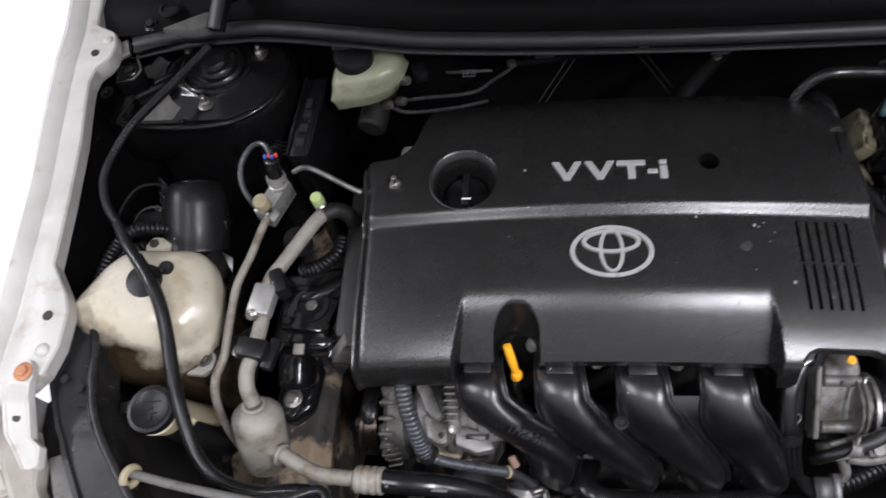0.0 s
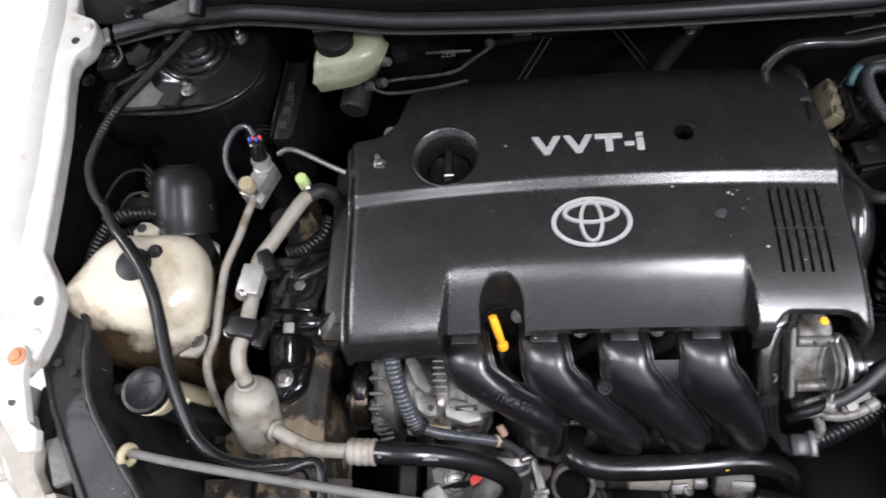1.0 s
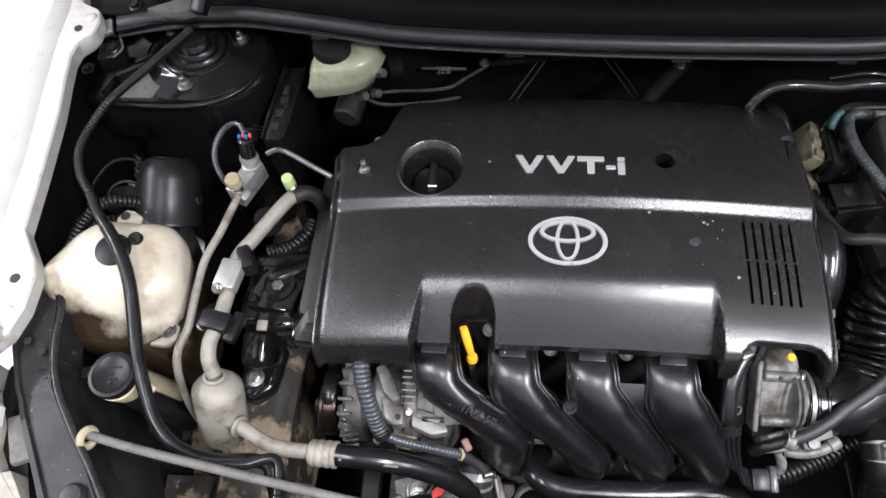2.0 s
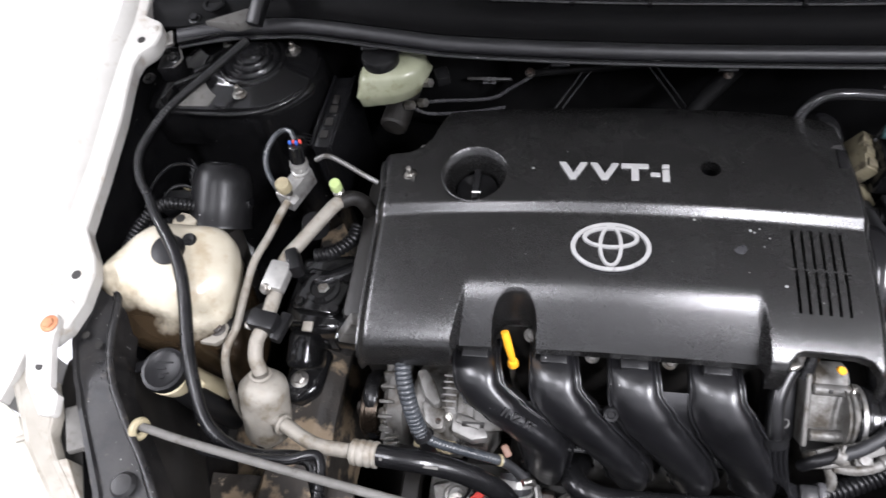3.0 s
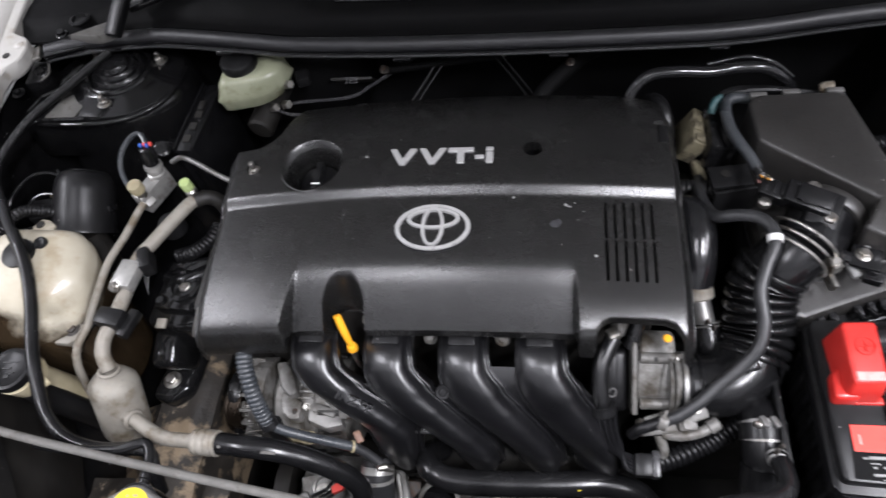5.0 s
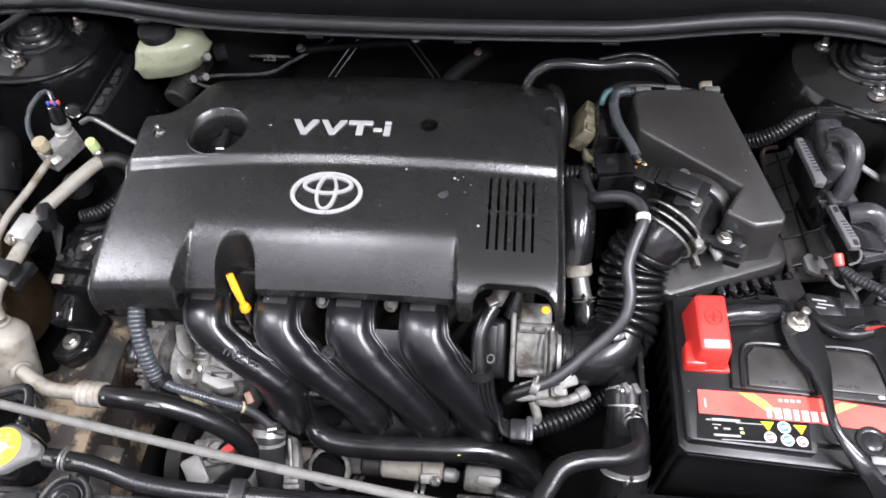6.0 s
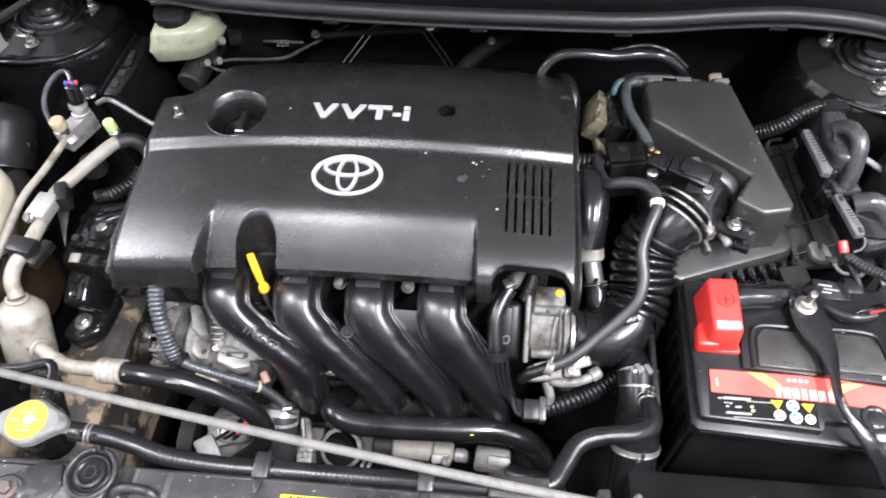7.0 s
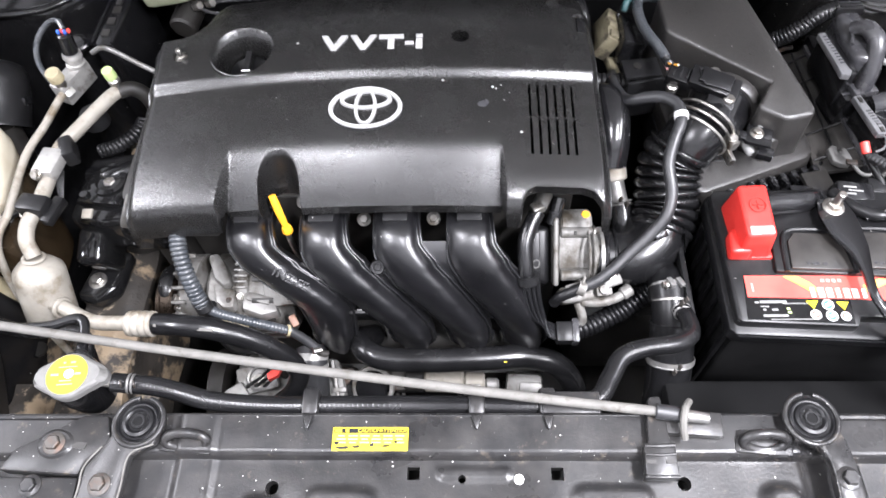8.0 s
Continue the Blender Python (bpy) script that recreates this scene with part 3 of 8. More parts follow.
def lamp_rim(u, v):
    y = -0.168 - 0.22 * v
    right = along([(-0.39, -0.440), (-0.278, -0.522), (-0.249, -0.546), (-0.229, -0.556), (-0.209, -0.554), (-0.178, -0.566), (-0.168, -0.590)], y)
    left = along([(-0.39, -0.475), (-0.281, -0.554), (-0.241, -0.586), (-0.215, -0.597), (-0.184, -0.614), (-0.168, -0.612)], y)
    z = along([(-0.39, 0.782), (-0.281, 0.829), (-0.241, 0.845), (-0.215, 0.857), (-0.184, 0.868), (-0.168, 0.872)], y)
    s = abs(u - 0.5) * 2
    return V((right + (left - right) * u, y, z + 0.002 * smooth(0.7, 0.8, s) - 0.004 * smooth(0.93, 1.0, s)))


part("housing", sheet(24, 66, lamp_rim, 0.012), CREAM, lamp, "cream plastic headlamp housing", sharp=25)
part("housing_clip", box((-0.590, -0.236, 0.848), (0.012, 0.006, 0.004), (0, 10, 30), 0.001), CREAM, lamp)
# Added dark filler; keeps the gap by the headlamp from showing bright floor.
part("lamp_gap_filler", prism([(-0.612, -0.130), (-0.545, -0.110), (-0.500, -0.180), (-0.400, -0.390), (-0.480, -0.390), (-0.560, -0.280), (-0.600, -0.210)], 0.62, 0.806, 0.006), DEEP, lamp, "dark filler added behind the headlamp")
part("lower_flange", prism([(-0.552, -0.254, 0.842), (-0.536, -0.249, 0.842), (-0.518, -0.278, 0.831), (-0.45, -0.37, 0.795), (-0.475, -0.37, 0.795), (-0.53, -0.282, 0.831)], 0.77, 0, 0.002), CREAM, lamp)

part("side_tab", box((-0.530, -0.218, 0.845), (0.030, 0.05, 0.012), (0, 12, 26), 0.003), ROD, lamp, "dusty grey side tab")
part("side_tab", box((-0.515, -0.232, 0.835), (0.014, 0.034, 0.02), (0, 12, 26), 0.003), CREAM, lamp)

# inner panels
def apron(u, v):
    y = -0.36 + 1.0 * v
    x = along([(-0.36, -0.47), (-0.2, -0.545), (0, -0.60), (0.75, -0.64)], y)
    z = 0.895 - 0.62 * u - 0.060 * smooth(-0.10, -0.16, y) * (1 - u)
    bulge = 0.05 * smooth(0.25, 0.8, u)
    return V((x + 0.10 * u * u + bulge + 0.004 * math.sin(v * 40) * u, y, z))


part("inner_apron", sheet(24, 40, apron), BODYBLACK, body, "black inner fender panel with dust and mud")
part("inner_apron", sheet(12, 20, lambda u, v: V((0.80 - 0.13 * u * u, -0.36 + 1.0 * v, 0.93 - 0.65 * u))), BODYBLACK, body)


def tower(u, v, cx, cy, flip):
    """The pressed strut tower: a domed drum that leans on the inner panel."""
    a = 2 * math.pi * v
    prof = [(0.0, 0.886), (0.046, 0.886), (0.053, 0.881), (0.064, 0.878), (0.078, 0.874), (0.084, 0.872), (0.090, 0.860), (0.098, 0.80), (0.13, 0.62), (0.15, 0.45)]
    f = u * (len(prof) - 1)
    k = min(int(f), len(prof) - 2)
    r = prof[k][0] + (prof[k + 1][0] - prof[k][0]) * (f - k)
    z = prof[k][1] + (prof[k + 1][1] - prof[k][1]) * (f - k)
    return V((cx + r * math.cos(a) * flip * (1.35 if math.cos(a) < 0 else 1.0), cy + r * math.sin(a) * (0.9 if math.sin(a) < 0 else 1.1), z - 0.03 * (r * math.sin(a))))


for cx, cy, flip in ((-0.468, 0.277, 1), (0.622, 0.247, -1)):
    tw = part("strut_tower", sheet(45, 64, lambda u, v: tower(u, v, cx, cy, flip)), BODYBLACK if cx < 0 else TOWER, body, "black painted suspension strut tower")
    part("tower_lip", ring((cx, cy, 0.886), (0, 0, 1), 0.0435, 0.0040, 40), BODYBLACK if cx < 0 else TOWER, tw)
    part("rubber_top", lathe([(0, 0.016), (0.016, 0.016), (0.019, 0.012), (0.0195, 0.009), (0.025, 0.011), (0.028, 0.008), (0.0285, 0.005), (0.034, 0.006), (0.037, 0.003), (0.038, 0.0)][::-1], (cx, cy, 0.887), seg=40), RUBBER, tw)
    for k in range(3):
        a = radians(-94 + 120 * k)
        p = (cx + 0.056 * math.cos(a), cy + 0.056 * math.sin(a), 0.880)
        part("stud_nut", hexbolt(p, (0, 0, 1), 0.0065, 0.007, 0.010, 0.008), STEEL, tw)
part("scuff_plate", sheet(10, 6, lambda u, v: V((-0.558, 0.203, 0.876)) * (1 - u) * (1 - v) + V((-0.514, 0.203, 0.876)) * u * (1 - v) + V((-0.494, 0.243, 0.8815)) * u * v + V((-0.532, 0.250, 0.8815)) * (1 - u) * v, 0.003), ROD, body, "dusty grey patch of bare metal on the tower")
part("tower_flange", tube([(-0.582, 0.202, 0.866), (-0.52, 0.195, 0.869), (-0.468, 0.195, 0.870), (-0.43, 0.205, 0.870), (-0.399, 0.230, 0.870), (-0.385, 0.27, 0.868), (-0.385, 0.30, 0.866)], 0.004, 10), BODYBLACK, body)
part("tower_flange", tube([(0.70, 0.162, 0.868), (0.65, 0.160, 0.868), (0.60, 0.172, 0.868), (0.56, 0.20, 0.868), (0.54, 0.25, 0.868)], 0.004, 10), TOWER, body)
part("tower_shelf", prism([(-0.60, 0.200), (-0.50, 0.198), (-0.49, 0.24), (-0.50, 0.30), (-0.60, 0.30)], 0.80, 0.8745, 0.004), BODYBLACK, body)

# firewall, cowl and what lies behind the seal
def firewall(u, v):
    x = -0.62 + 1.44 * u
    z = 0.92 - 0.62 * v
    return V((x, 0.385 + 0.02 * math.sin(x * 9) * v + 0.015 * math.sin(x * 23 + 2) * v * (1 - v) - 0.03 * v, z))


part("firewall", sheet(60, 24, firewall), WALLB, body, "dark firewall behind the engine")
SEAL = [(-0.560, 0.285, 0.920), (-0.53, 0.291, 0.922), (-0.492, 0.298, 0.922), (-0.44, 0.302, 0.922), (-0.40, 0.3025, 0.922), (-0.35, 0.296, 0.922), (-0.30, 0.287, 0.922), (-0.25, 0.278, 0.922), (-0.20, 0.2695, 0.922), (-0.10, 0.262, 0.922), (0.0, 0.2575, 0.922),
        (0.10, 0.2545, 0.922), (0.20, 0.2535, 0.922), (0.30, 0.2535, 0.922), (0.36, 0.258, 0.922), (0.43, 0.268, 0.922), (0.50, 0.275, 0.922), (0.55, 0.273, 0.922), (0.60, 0.265, 0.922), (0.66, 0.248, 0.922), (0.76, 0.235, 0.922)]
seal = thing("hood_seal", (0.1, 0.24, 0.92), "long black rubber hood seal along the cowl", "seal")
part("bulb", tube(SEAL, 0.0095, 12, 0.008, flat=1.0), BULB, seal)
part("carrier", tube([(x, y - 0.011, z - 0.008) for x, y, z in SEAL], 0.0035, 8, 0.01), GLOSS, seal, "thin glossy lip")
part("carrier", tube([(x, y + 0.012, z - 0.004) for x, y, z in SEAL], 0.004, 8, 0.01), SEALR, seal)
for x in (-0.30, -0.06, 0.13, 0.31, 0.50):
    y = along([(p[0], p[1]) for p in SEAL], x)
    part("clip", box((x, y - 0.015, 0.912), (0.022, 0.006, 0.004), bevel=0.001), GLOSS, seal)
part("metal_end", box((-0.575, 0.275, 0.922), (0.022, 0.026, 0.006), (0, -10, 20), 0.002), STEEL, seal, "bare metal end tab")

cowl = thing("cowl_panel", (0.1, 0.35, 0.9), "black plastic cowl panel with ribs below the windscreen", "cowl")


def cowl_skin(u, v):
    x = -0.62 + 1.46 * u
    y0 = along([(p[0], p[1]) for p in SEAL], x) + 0.012
    y = y0 + 0.34 * v
    z = 0.926 + 0.012 * smooth(0.05, 0.10, v) + 0.006 * smooth(0.25, 0.28, v) - 0.01 * v
    z += 0.010 * smooth(-0.42, -0.40, x) * smooth(-0.18, -0.20, x) * smooth(0.10, 0.14, v)
    return V((x, y, z))


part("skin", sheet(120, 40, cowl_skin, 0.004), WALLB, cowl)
for k in range(3):
    off = (0.045, 0.072, 0.105)[k]
    part("rib", tube([(x, along([(p[0], p[1]) for p in SEAL], x) + off + 0.012, 0.945 + 0.006 * k) for x in ((-0.15, 0.0, 0.15, 0.3, 0.45) if k != 1 else (0.02, 0.15, 0.3, 0.42, 0.55))], 0.003, 8, 0.02), GLOSS, cowl)
for x in (-0.05, 0.04, 0.21):
    part("rib", box((x, along([(p[0], p[1]) for p in SEAL], x) + 0.085, 0.947), (0.005, 0.07, 0.008), bevel=0.001), GLOSS, cowl)
for k in range(26):
    part("grille_slat", box((0.27 + 0.009 * k, 0.335, 0.962), (0.003, 0.05, 0.006), bevel=0), MATTE, cowl)

# hinge corner by the fender
hinge = thing("corner_bracket", (-0.54, 0.31, 0.9), "black and grey steel brackets with bolts at the cowl corner", "bracket")
part("plate", box((-0.545, 0.325, 0.922), (0.060, 0.10, 0.005), (0, 0, 18), 0.0015), BODYBLACK, hinge)
part("plate", prism([(-0.520, 0.292), (-0.470, 0.316), (-0.452, 0.316), (-0.450, 0.296), (-0.475, 0.286)], 0.925, 0.9395, 0.002), ROD, hinge, "scuffed grey steel plate")
part("arm", box((-0.436, 0.322, 0.966), (0.020, 0.10, 0.014), (28, 0, -14), 0.003), SEALR, hinge)
part("arm", box((-0.39, 0.345, 0.955), (0.10, 0.020, 0.008), (0, -8, 16), 0.002), BODYBLACK, hinge)
part("bracket", prism([(-0.590, 0.284), (-0.567, 0.281), (-0.554, 0.256), (-0.562, 0.242), (-0.584, 0.238)], 0.880, 0.906, 0.003), BODYBLACK, hinge, "black bracket with a bright worn edge")
part("worn_edge", tube([(-0.566, 0.280, 0.9062), (-0.558, 0.266, 0.9062), (-0.5545, 0.256, 0.906), (-0.561, 0.2435, 0.9055)], 0.0014, 8), ROD, hinge)
part("rib", box((-0.540, 0.232, 0.890), (0.040, 0.007, 0.016), (0, 0, 32), 0.002), BODYBLACK, hinge)
part("rib", box((-0.528, 0.252, 0.892), (0.026, 0.007, 0.012), (0, 0, 40), 0.002), BODYBLACK, hinge)
part("rib", box((-0.565, 0.215, 0.884), (0.004, 0.034, 0.018), (0, 0, -18), 0.001), BODYBLACK, hinge)
for p, r in (((-0.566, 0.258, 0.906), 0.0065), ((-0.545, 0.312, 0.926), 0.006), ((-0.600, 0.235, 0.892), 0.005), ((-0.575, 0.204, 0.874), 0.006)):
    part("bolt", hexbolt(p, (0, -0.1, 1), r, 0.006, 0.009), BODYBLACK, hinge)
part("cowl_hole", lathe([(0.014, 0), (0.015, 0.002), (0.011, 0.003), (0.009, -0.001), (0, -0.001)], (-0.520, 0.330, 0.934), seg=24), SEALR, hinge)

# open hood above the rear of the bay, unseen and pitched to shade the cowl
def hood_skin(u, v):
    x = MID - 0.68 + 1.36 * u
    s = 1.05 * v
    a = radians(40)
    return V((x, 0.52 - s * math.cos(a), 1.02 + s * math.sin(a) + 0.03 * math.sin(math.pi * u)))


part("hood", sheet(16, 16, hood_skin, 0.03), HOODM, body, "unseen raised hood, pale below to lighten the cover's reflections")

# floor of the bay
def under(u, v):
    x, y = -0.62 + 1.46 * u, -0.40 + 0.80 * v
    return V((x, y, 0.34 + 0.03 * noise.noise((x * 6, y * 6, 1.0)) + 0.02 * noise.noise((x * 19, y * 19, 4.0))))


for wx in (MID - 0.75, MID + 0.75):
    wh = part("tyre", lathe([(0.17, -0.09), (0.29, -0.095), (0.31, -0.06), (0.313, 0), (0.31, 0.06), (0.29, 0.095), (0.17, 0.09)], (wx, 0.28, 0.313), (1, 0, 0), 48), RUBBER, body, "black rubber tyre")
    part("rim", lathe([(0, -0.05), (0.165, -0.06), (0.18, -0.085), (0.18, 0.085), (0.165, 0.06), (0, 0.05)], (wx, 0.28, 0.313), (1, 0, 0), 40), ALU, wh)
# Unseen board, added to stop light from the floor reaching the bay.
part("front_light_stop", box((0.11, -0.40, 0.54), (1.34, 0.02, 0.52), bevel=0.004), DEEP, body, "added dark board that keeps floor light out of the bay")
part("bay_floor", sheet(40, 24, under), DEEP, body, "near-black floor that closes the engine bay")

# front rail with mud, by the engine mount
rail = thing("side_rail", (-0.40, -0.1, 0.5), "muddy steel side rail under the engine mount", "frame rail")


def rail_skin(u, v):
    y = -0.34 + 0.60 * v
    s = u * 5
    prof = [(-0.43, 0.48), (-0.425, 0.60), (-0.41, 0.628), (-0.36, 0.632), (-0.335, 0.615), (-0.325, 0.48)]
    k = min(int(s), 4)
    x = prof[k][0] + (prof[k + 1][0] - prof[k][0]) * (s - k)
    z = prof[k][1] + (prof[k + 1][1] - prof[k][1]) * (s - k)
    return V((x + 0.006 * noise.noise((y * 14, u * 5, 0)), y, z + 0.006 * noise.noise((y * 18, u * 8, 3))))


part("rail", sheet(25, 50, rail_skin), MUD, rail)
part("gusset", sheet(12, 12, lambda u, v: V((-0.56 + 0.13 * u, -0.30 + 0.22 * v, 0.52 + 0.06 * u * u + 0.01 * math.sin(9 * v))), 0.004), MUD, rail, "patchy painted sheet metal with a hole")
part("lower_panel", sheet(30, 24, lambda u, v: V((-0.50 + 0.20 * u, -0.335 + 0.14 * v, 0.585 + 0.03 * u * (1 - u) + 0.012 * noise.noise((u * 5, v * 5, 2.0)))), 0.004), MUD, rail, "chipped tan and black lower panel")
part("access_hole", rod((-0.508, -0.13, 0.548), (-0.508, -0.13, 0.553), 0.011, seg=20), DEEP, rail)

# ---- radiator ----
rad = thing("radiator", (0.11, -0.33, 0.40), "dark finned radiator behind the front panel", "radiator")
part("core", box((0.11, -0.335, 0.59), (0.82, 0.035, 0.38), bevel=0.003), DEEP, rad)
part("top_tank", box((0.02, -0.332, 0.785), (0.64, 0.040, 0.032), bevel=0.008, segs=3), SEALR, rad, "black plastic top tank")
part("shroud", box((0.20, -0.312, 0.56), (0.56, 0.012, 0.32), bevel=0.004), MATTE, rad, "black plastic fan shroud")

# Black slab added where only darkness lies, to hide the pale floor.
part("dark_filler_slab", box((0.49, -0.285, 0.715), (0.34, 0.085, 0.03), (-8, 0, 0), 0.006), WALLB, rad, "black slab added for the dark gap before the battery")

# ---- radiator support ----
sup = thing("radiator_support", (0.11, -0.38, 0.8), "scuffed black upper radiator support with bolts and holes", "radiator support")


def support_skin(u, v):
    x = -0.42 + 1.08 * u
    y = -0.317 - 0.231 * v
    z = 0.836 - 0.010 * smooth(0.14, 0.165, v) - 0.03 * smooth(0.62, 1.0, v)
    z += 0.004 * smooth(-0.16, -0.15, x) * smooth(-0.115, -0.125, x)
    for cx, cy, a, b, h in ((-0.004, -0.390, 0.034, 0.014, 0.007), (0.113, -0.366, 0.034, 0.007, 0.003), (0.233, -0.386, 0.036, 0.012, 0.007), (0.376, -0.388, 0.020, 0.016, 0.012), (-0.075, -0.395, 0.018, 0.012, 0.010)):
        ex = max(0.0, abs(x - cx) - (a - b))
        d = math.hypot(ex, y - cy) / b
        z += 0.7 * h * smooth(1.0, 0.42, d) if a > b else h * smooth(1.0, 0.7, math.hypot((x - cx) / a, (y - cy) / b))
    z -= 0.006 * smooth(-0.225, -0.235, x) + 0.006 * smooth(0.395, 0.405, x)
    z += 0.0012 * noise.noise((x * 20, y * 20, 0))
    return V((x, y, z))


panel = part("panel", sheet(380, 110, support_skin, 0.012), SUPPORT, sup, sharp=60)
carve(panel, [box((0.059, -0.366, 0.83), (0.011, 0.011, 0.05), bevel=0), box((0.186, -0.366, 0.83), (0.011, 0.011, 0.05), bevel=0), rod((0.102, -0.371, 0.80), (0.102, -0.371, 0.86), 0.0035),
              rod((-0.066, -0.379, 0.80), (-0.066, -0.379, 0.86), 0.006), rod((0.295, -0.374, 0.80), (0.295, -0.374, 0.86), 0.006), box((-0.075, -0.309, 0.83), (0.03, 0.012, 0.05), bevel=0)])
# Dark sheet added below the panel, standing for the shade in its holes.
part("hole_shade_sheet", box((0.11, -0.42, 0.795), (1.0, 0.20, 0.006), bevel=0), DEEP, sup)
part("front_lip", tube([(-0.40, -0.3165, 0.829), (-0.15, -0.3165, 0.833), (0.1, -0.3165, 0.833), (0.26, -0.3165, 0.833), (0.5, -0.3165, 0.831)], 0.003, 8, 0.03), SUPPORT, sup)
for x, w in ((0.20, 0.05), (0.225, 0.004)):
    part("tab", box((x, -0.306, 0.834), (w if w > 0.01 else 0.004, 0.020, 0.016), bevel=0.001), SUPPORT, sup)


def bushing(x, y, z, s):
    """Rubber bush of the radiator mount in its pressed bracket, with the strap that holds it."""
    disc = [(x + 0.0225 * math.cos(radians(a)), y + 0.0225 * math.sin(radians(a))) for a in range(-20, 201, 20)]
    if s < 0:
        strap = [(x - 0.028, y - 0.022), (x - 0.040, y - 0.040), (x - 0.040, y - 0.062), (x - 0.044, y - 0.115), (x - 0.008, y - 0.115), (x - 0.003, y - 0.062), (x - 0.002, y - 0.030), (x + 0.018, y - 0.020)]
    else:
        strap = [(x - 0.018, y - 0.018), (x + 0.001, y - 0.024), (x + 0.008, y - 0.040), (x + 0.007, y - 0.072), (x + 0.006, y - 0.115), (x + 0.030, y - 0.115), (x + 0.030, y - 0.072), (x + 0.029, y - 0.040), (x + 0.026, y - 0.020)]
    b = part("mount_bracket", prism(disc + strap, z - 0.018, z - 0.007, 0.0025), SUPPORT, sup)
    rim = [(x + 0.0222 * math.cos(radians(a)), y + 0.0222 * math.sin(radians(a)), z - 0.0068) for a in range(98, 98 + 345, 12)]
    edges = ((strap[7], strap[6], strap[5], strap[4]), (strap[0], strap[1], strap[2], strap[3]))
    for line in edges:
        part("worn_edge", tube([(px, py, z - 0.0072) for px, py in line], 0.0009, 6, 0.004), ROD if s < 0 else SUPPORT, b)
    part("bracket_rim", tube(rim, 0.0024, 10, 0.003), SUPPORT, b)
    part("rubber_bush", lathe([(0.0190, -0.004), (0.0192, 0.0005), (0.0180, 0.0016), (0.0164, -0.0006), (0.0150, -0.0008), (0.0138, 0.0014), (0.0112, 0.0022), (0.0098, 0.0014), (0.0088, -0.0002), (0.0062, -0.0004), (0.0060, -0.007), (0, -0.007)], (x, y, z - 0.006), seg=40), SEALR, b)
    star = []
    for k in range(16):
        a = k * math.pi / 8 + 0.2
        r0, r1 = (0.0100, 0.0100) if k % 2 == 0 else (0.0072, 0.0072)
        star += [(x + r0 * math.cos(a - 0.14), y + r0 * math.sin(a - 0.14)), (x + r1 * math.cos(a + 0.14), y + r1 * math.sin(a + 0.14))]
    part("core_star", prism(star, z - 0.0066, z - 0.0056, 0), WALLB, b, "black star-shaped slits in the rubber")
    part("bush_core", ring((x, y, z - 0.0052), (0, 0, 1), 0.0054, 0.0011, 24, 6), MATTE, b)
    part("core_hole", rod((x, y, z - 0.0066), (x, y, z - 0.0052), 0.0044, seg=20), WALLB, b)
    return b


bushing(-0.190, -0.326, 0.854, -1)
bushing(0.407, -0.323, 0.854, 1)
for x, y in ((-0.146, -0.341), (0.366, -0.341)):
    loop = [(x + 0.019 * math.cos(t), y + 0.005 * math.sin(t), 0.8405 + 0.007 * math.sin(t)) for t in (2 * math.pi * k / 20 for k in range(21))]
    part("lifting_loop", tube(loop, 0.0044, 12, 0.003, ends=False), SUPPORT, sup)
    part("loop_pad", prism([(x - 0.026, y - 0.008), (x - 0.022, y + 0.012), (x + 0.016, y + 0.012), (x + 0.026, y - 0.004), (x + 0.022, y - 0.012)], 0.825, 0.8375, 0.002), SUPPORT, sup)
part("end_plate", prism([(-0.310, -0.368), (-0.302, -0.350), (-0.276, -0.336), (-0.245, -0.318), (-0.222, -0.318), (-0.214, -0.344), (-0.232, -0.360), (-0.236, -0.372)], 0.826, 0.8425, 0.003), SUPPORT, sup, "dusty rust-edged end plate")
part("end_plate", prism([(-0.330, -0.372), (-0.239, -0.372), (-0.237, -0.45), (-0.330, -0.45)], 0.820, 0.8355, 0.003), SUPPORT, sup)
part("bolt_pad", lathe([(0, 0.003), (0.014, 0.003), (0.018, 0)][::-1], (-0.264, -0.345, 0.8415), seg=26, squash=0.8), SUPPORT, sup)
part("plate_slot", prism([(-0.250, -0.348), (-0.244, -0.343), (-0.235, -0.344), (-0.236, -0.350)], 0.842, 0.8432, 0), DEEP, sup)
for x, y, z, m in ((-0.264, -0.345, 0.8443, RUSTY), (-0.280, -0.380, 0.8355, SUPPORT), (-0.212, -0.381, 0.8468, RUSTY), (0.4255, -0.3735, 0.8468, SUPPORT)):
    part("bolt", hexbolt((x, y, z), (0, 0, 1), 0.0068, 0.0065, 0.0100), m, sup)
lp = part("latch_plate", prism([(0.2585, -0.3715), (0.2595, -0.346), (0.2640, -0.343), (0.2660, -0.318), (0.2695, -0.303), (0.2795, -0.302), (0.2815, -0.316), (0.2830, -0.342), (0.2870, -0.345), (0.2865, -0.3715)], 0.836, 0.8465, 0.0016), SUPPORT, sup, "stepped sheet metal rod bracket")
part("latch_rim", tube([(0.2605, -0.3465, 0.8470), (0.2735, -0.3470, 0.8480), (0.2860, -0.3460, 0.8470)], 0.0018, 8), SUPPORT, lp)
part("latch_rim", tube([(0.2605, -0.3540, 0.8470), (0.2735, -0.3545, 0.8475), (0.2860, -0.3535, 0.8470)], 0.0012, 8), SUPPORT, lp)
part("latch_lip", box((0.2725, -0.3725, 0.8400), (0.030, 0.0024, 0.014), bevel=0.0008), SUPPORT, lp)
for dx in (-0.0085, 0.0085):
    part("latch_slot", box((0.2725 + dx, -0.3600, 0.8468), (0.0085, 0.0036, 0.0008), bevel=0), DEEP, lp)
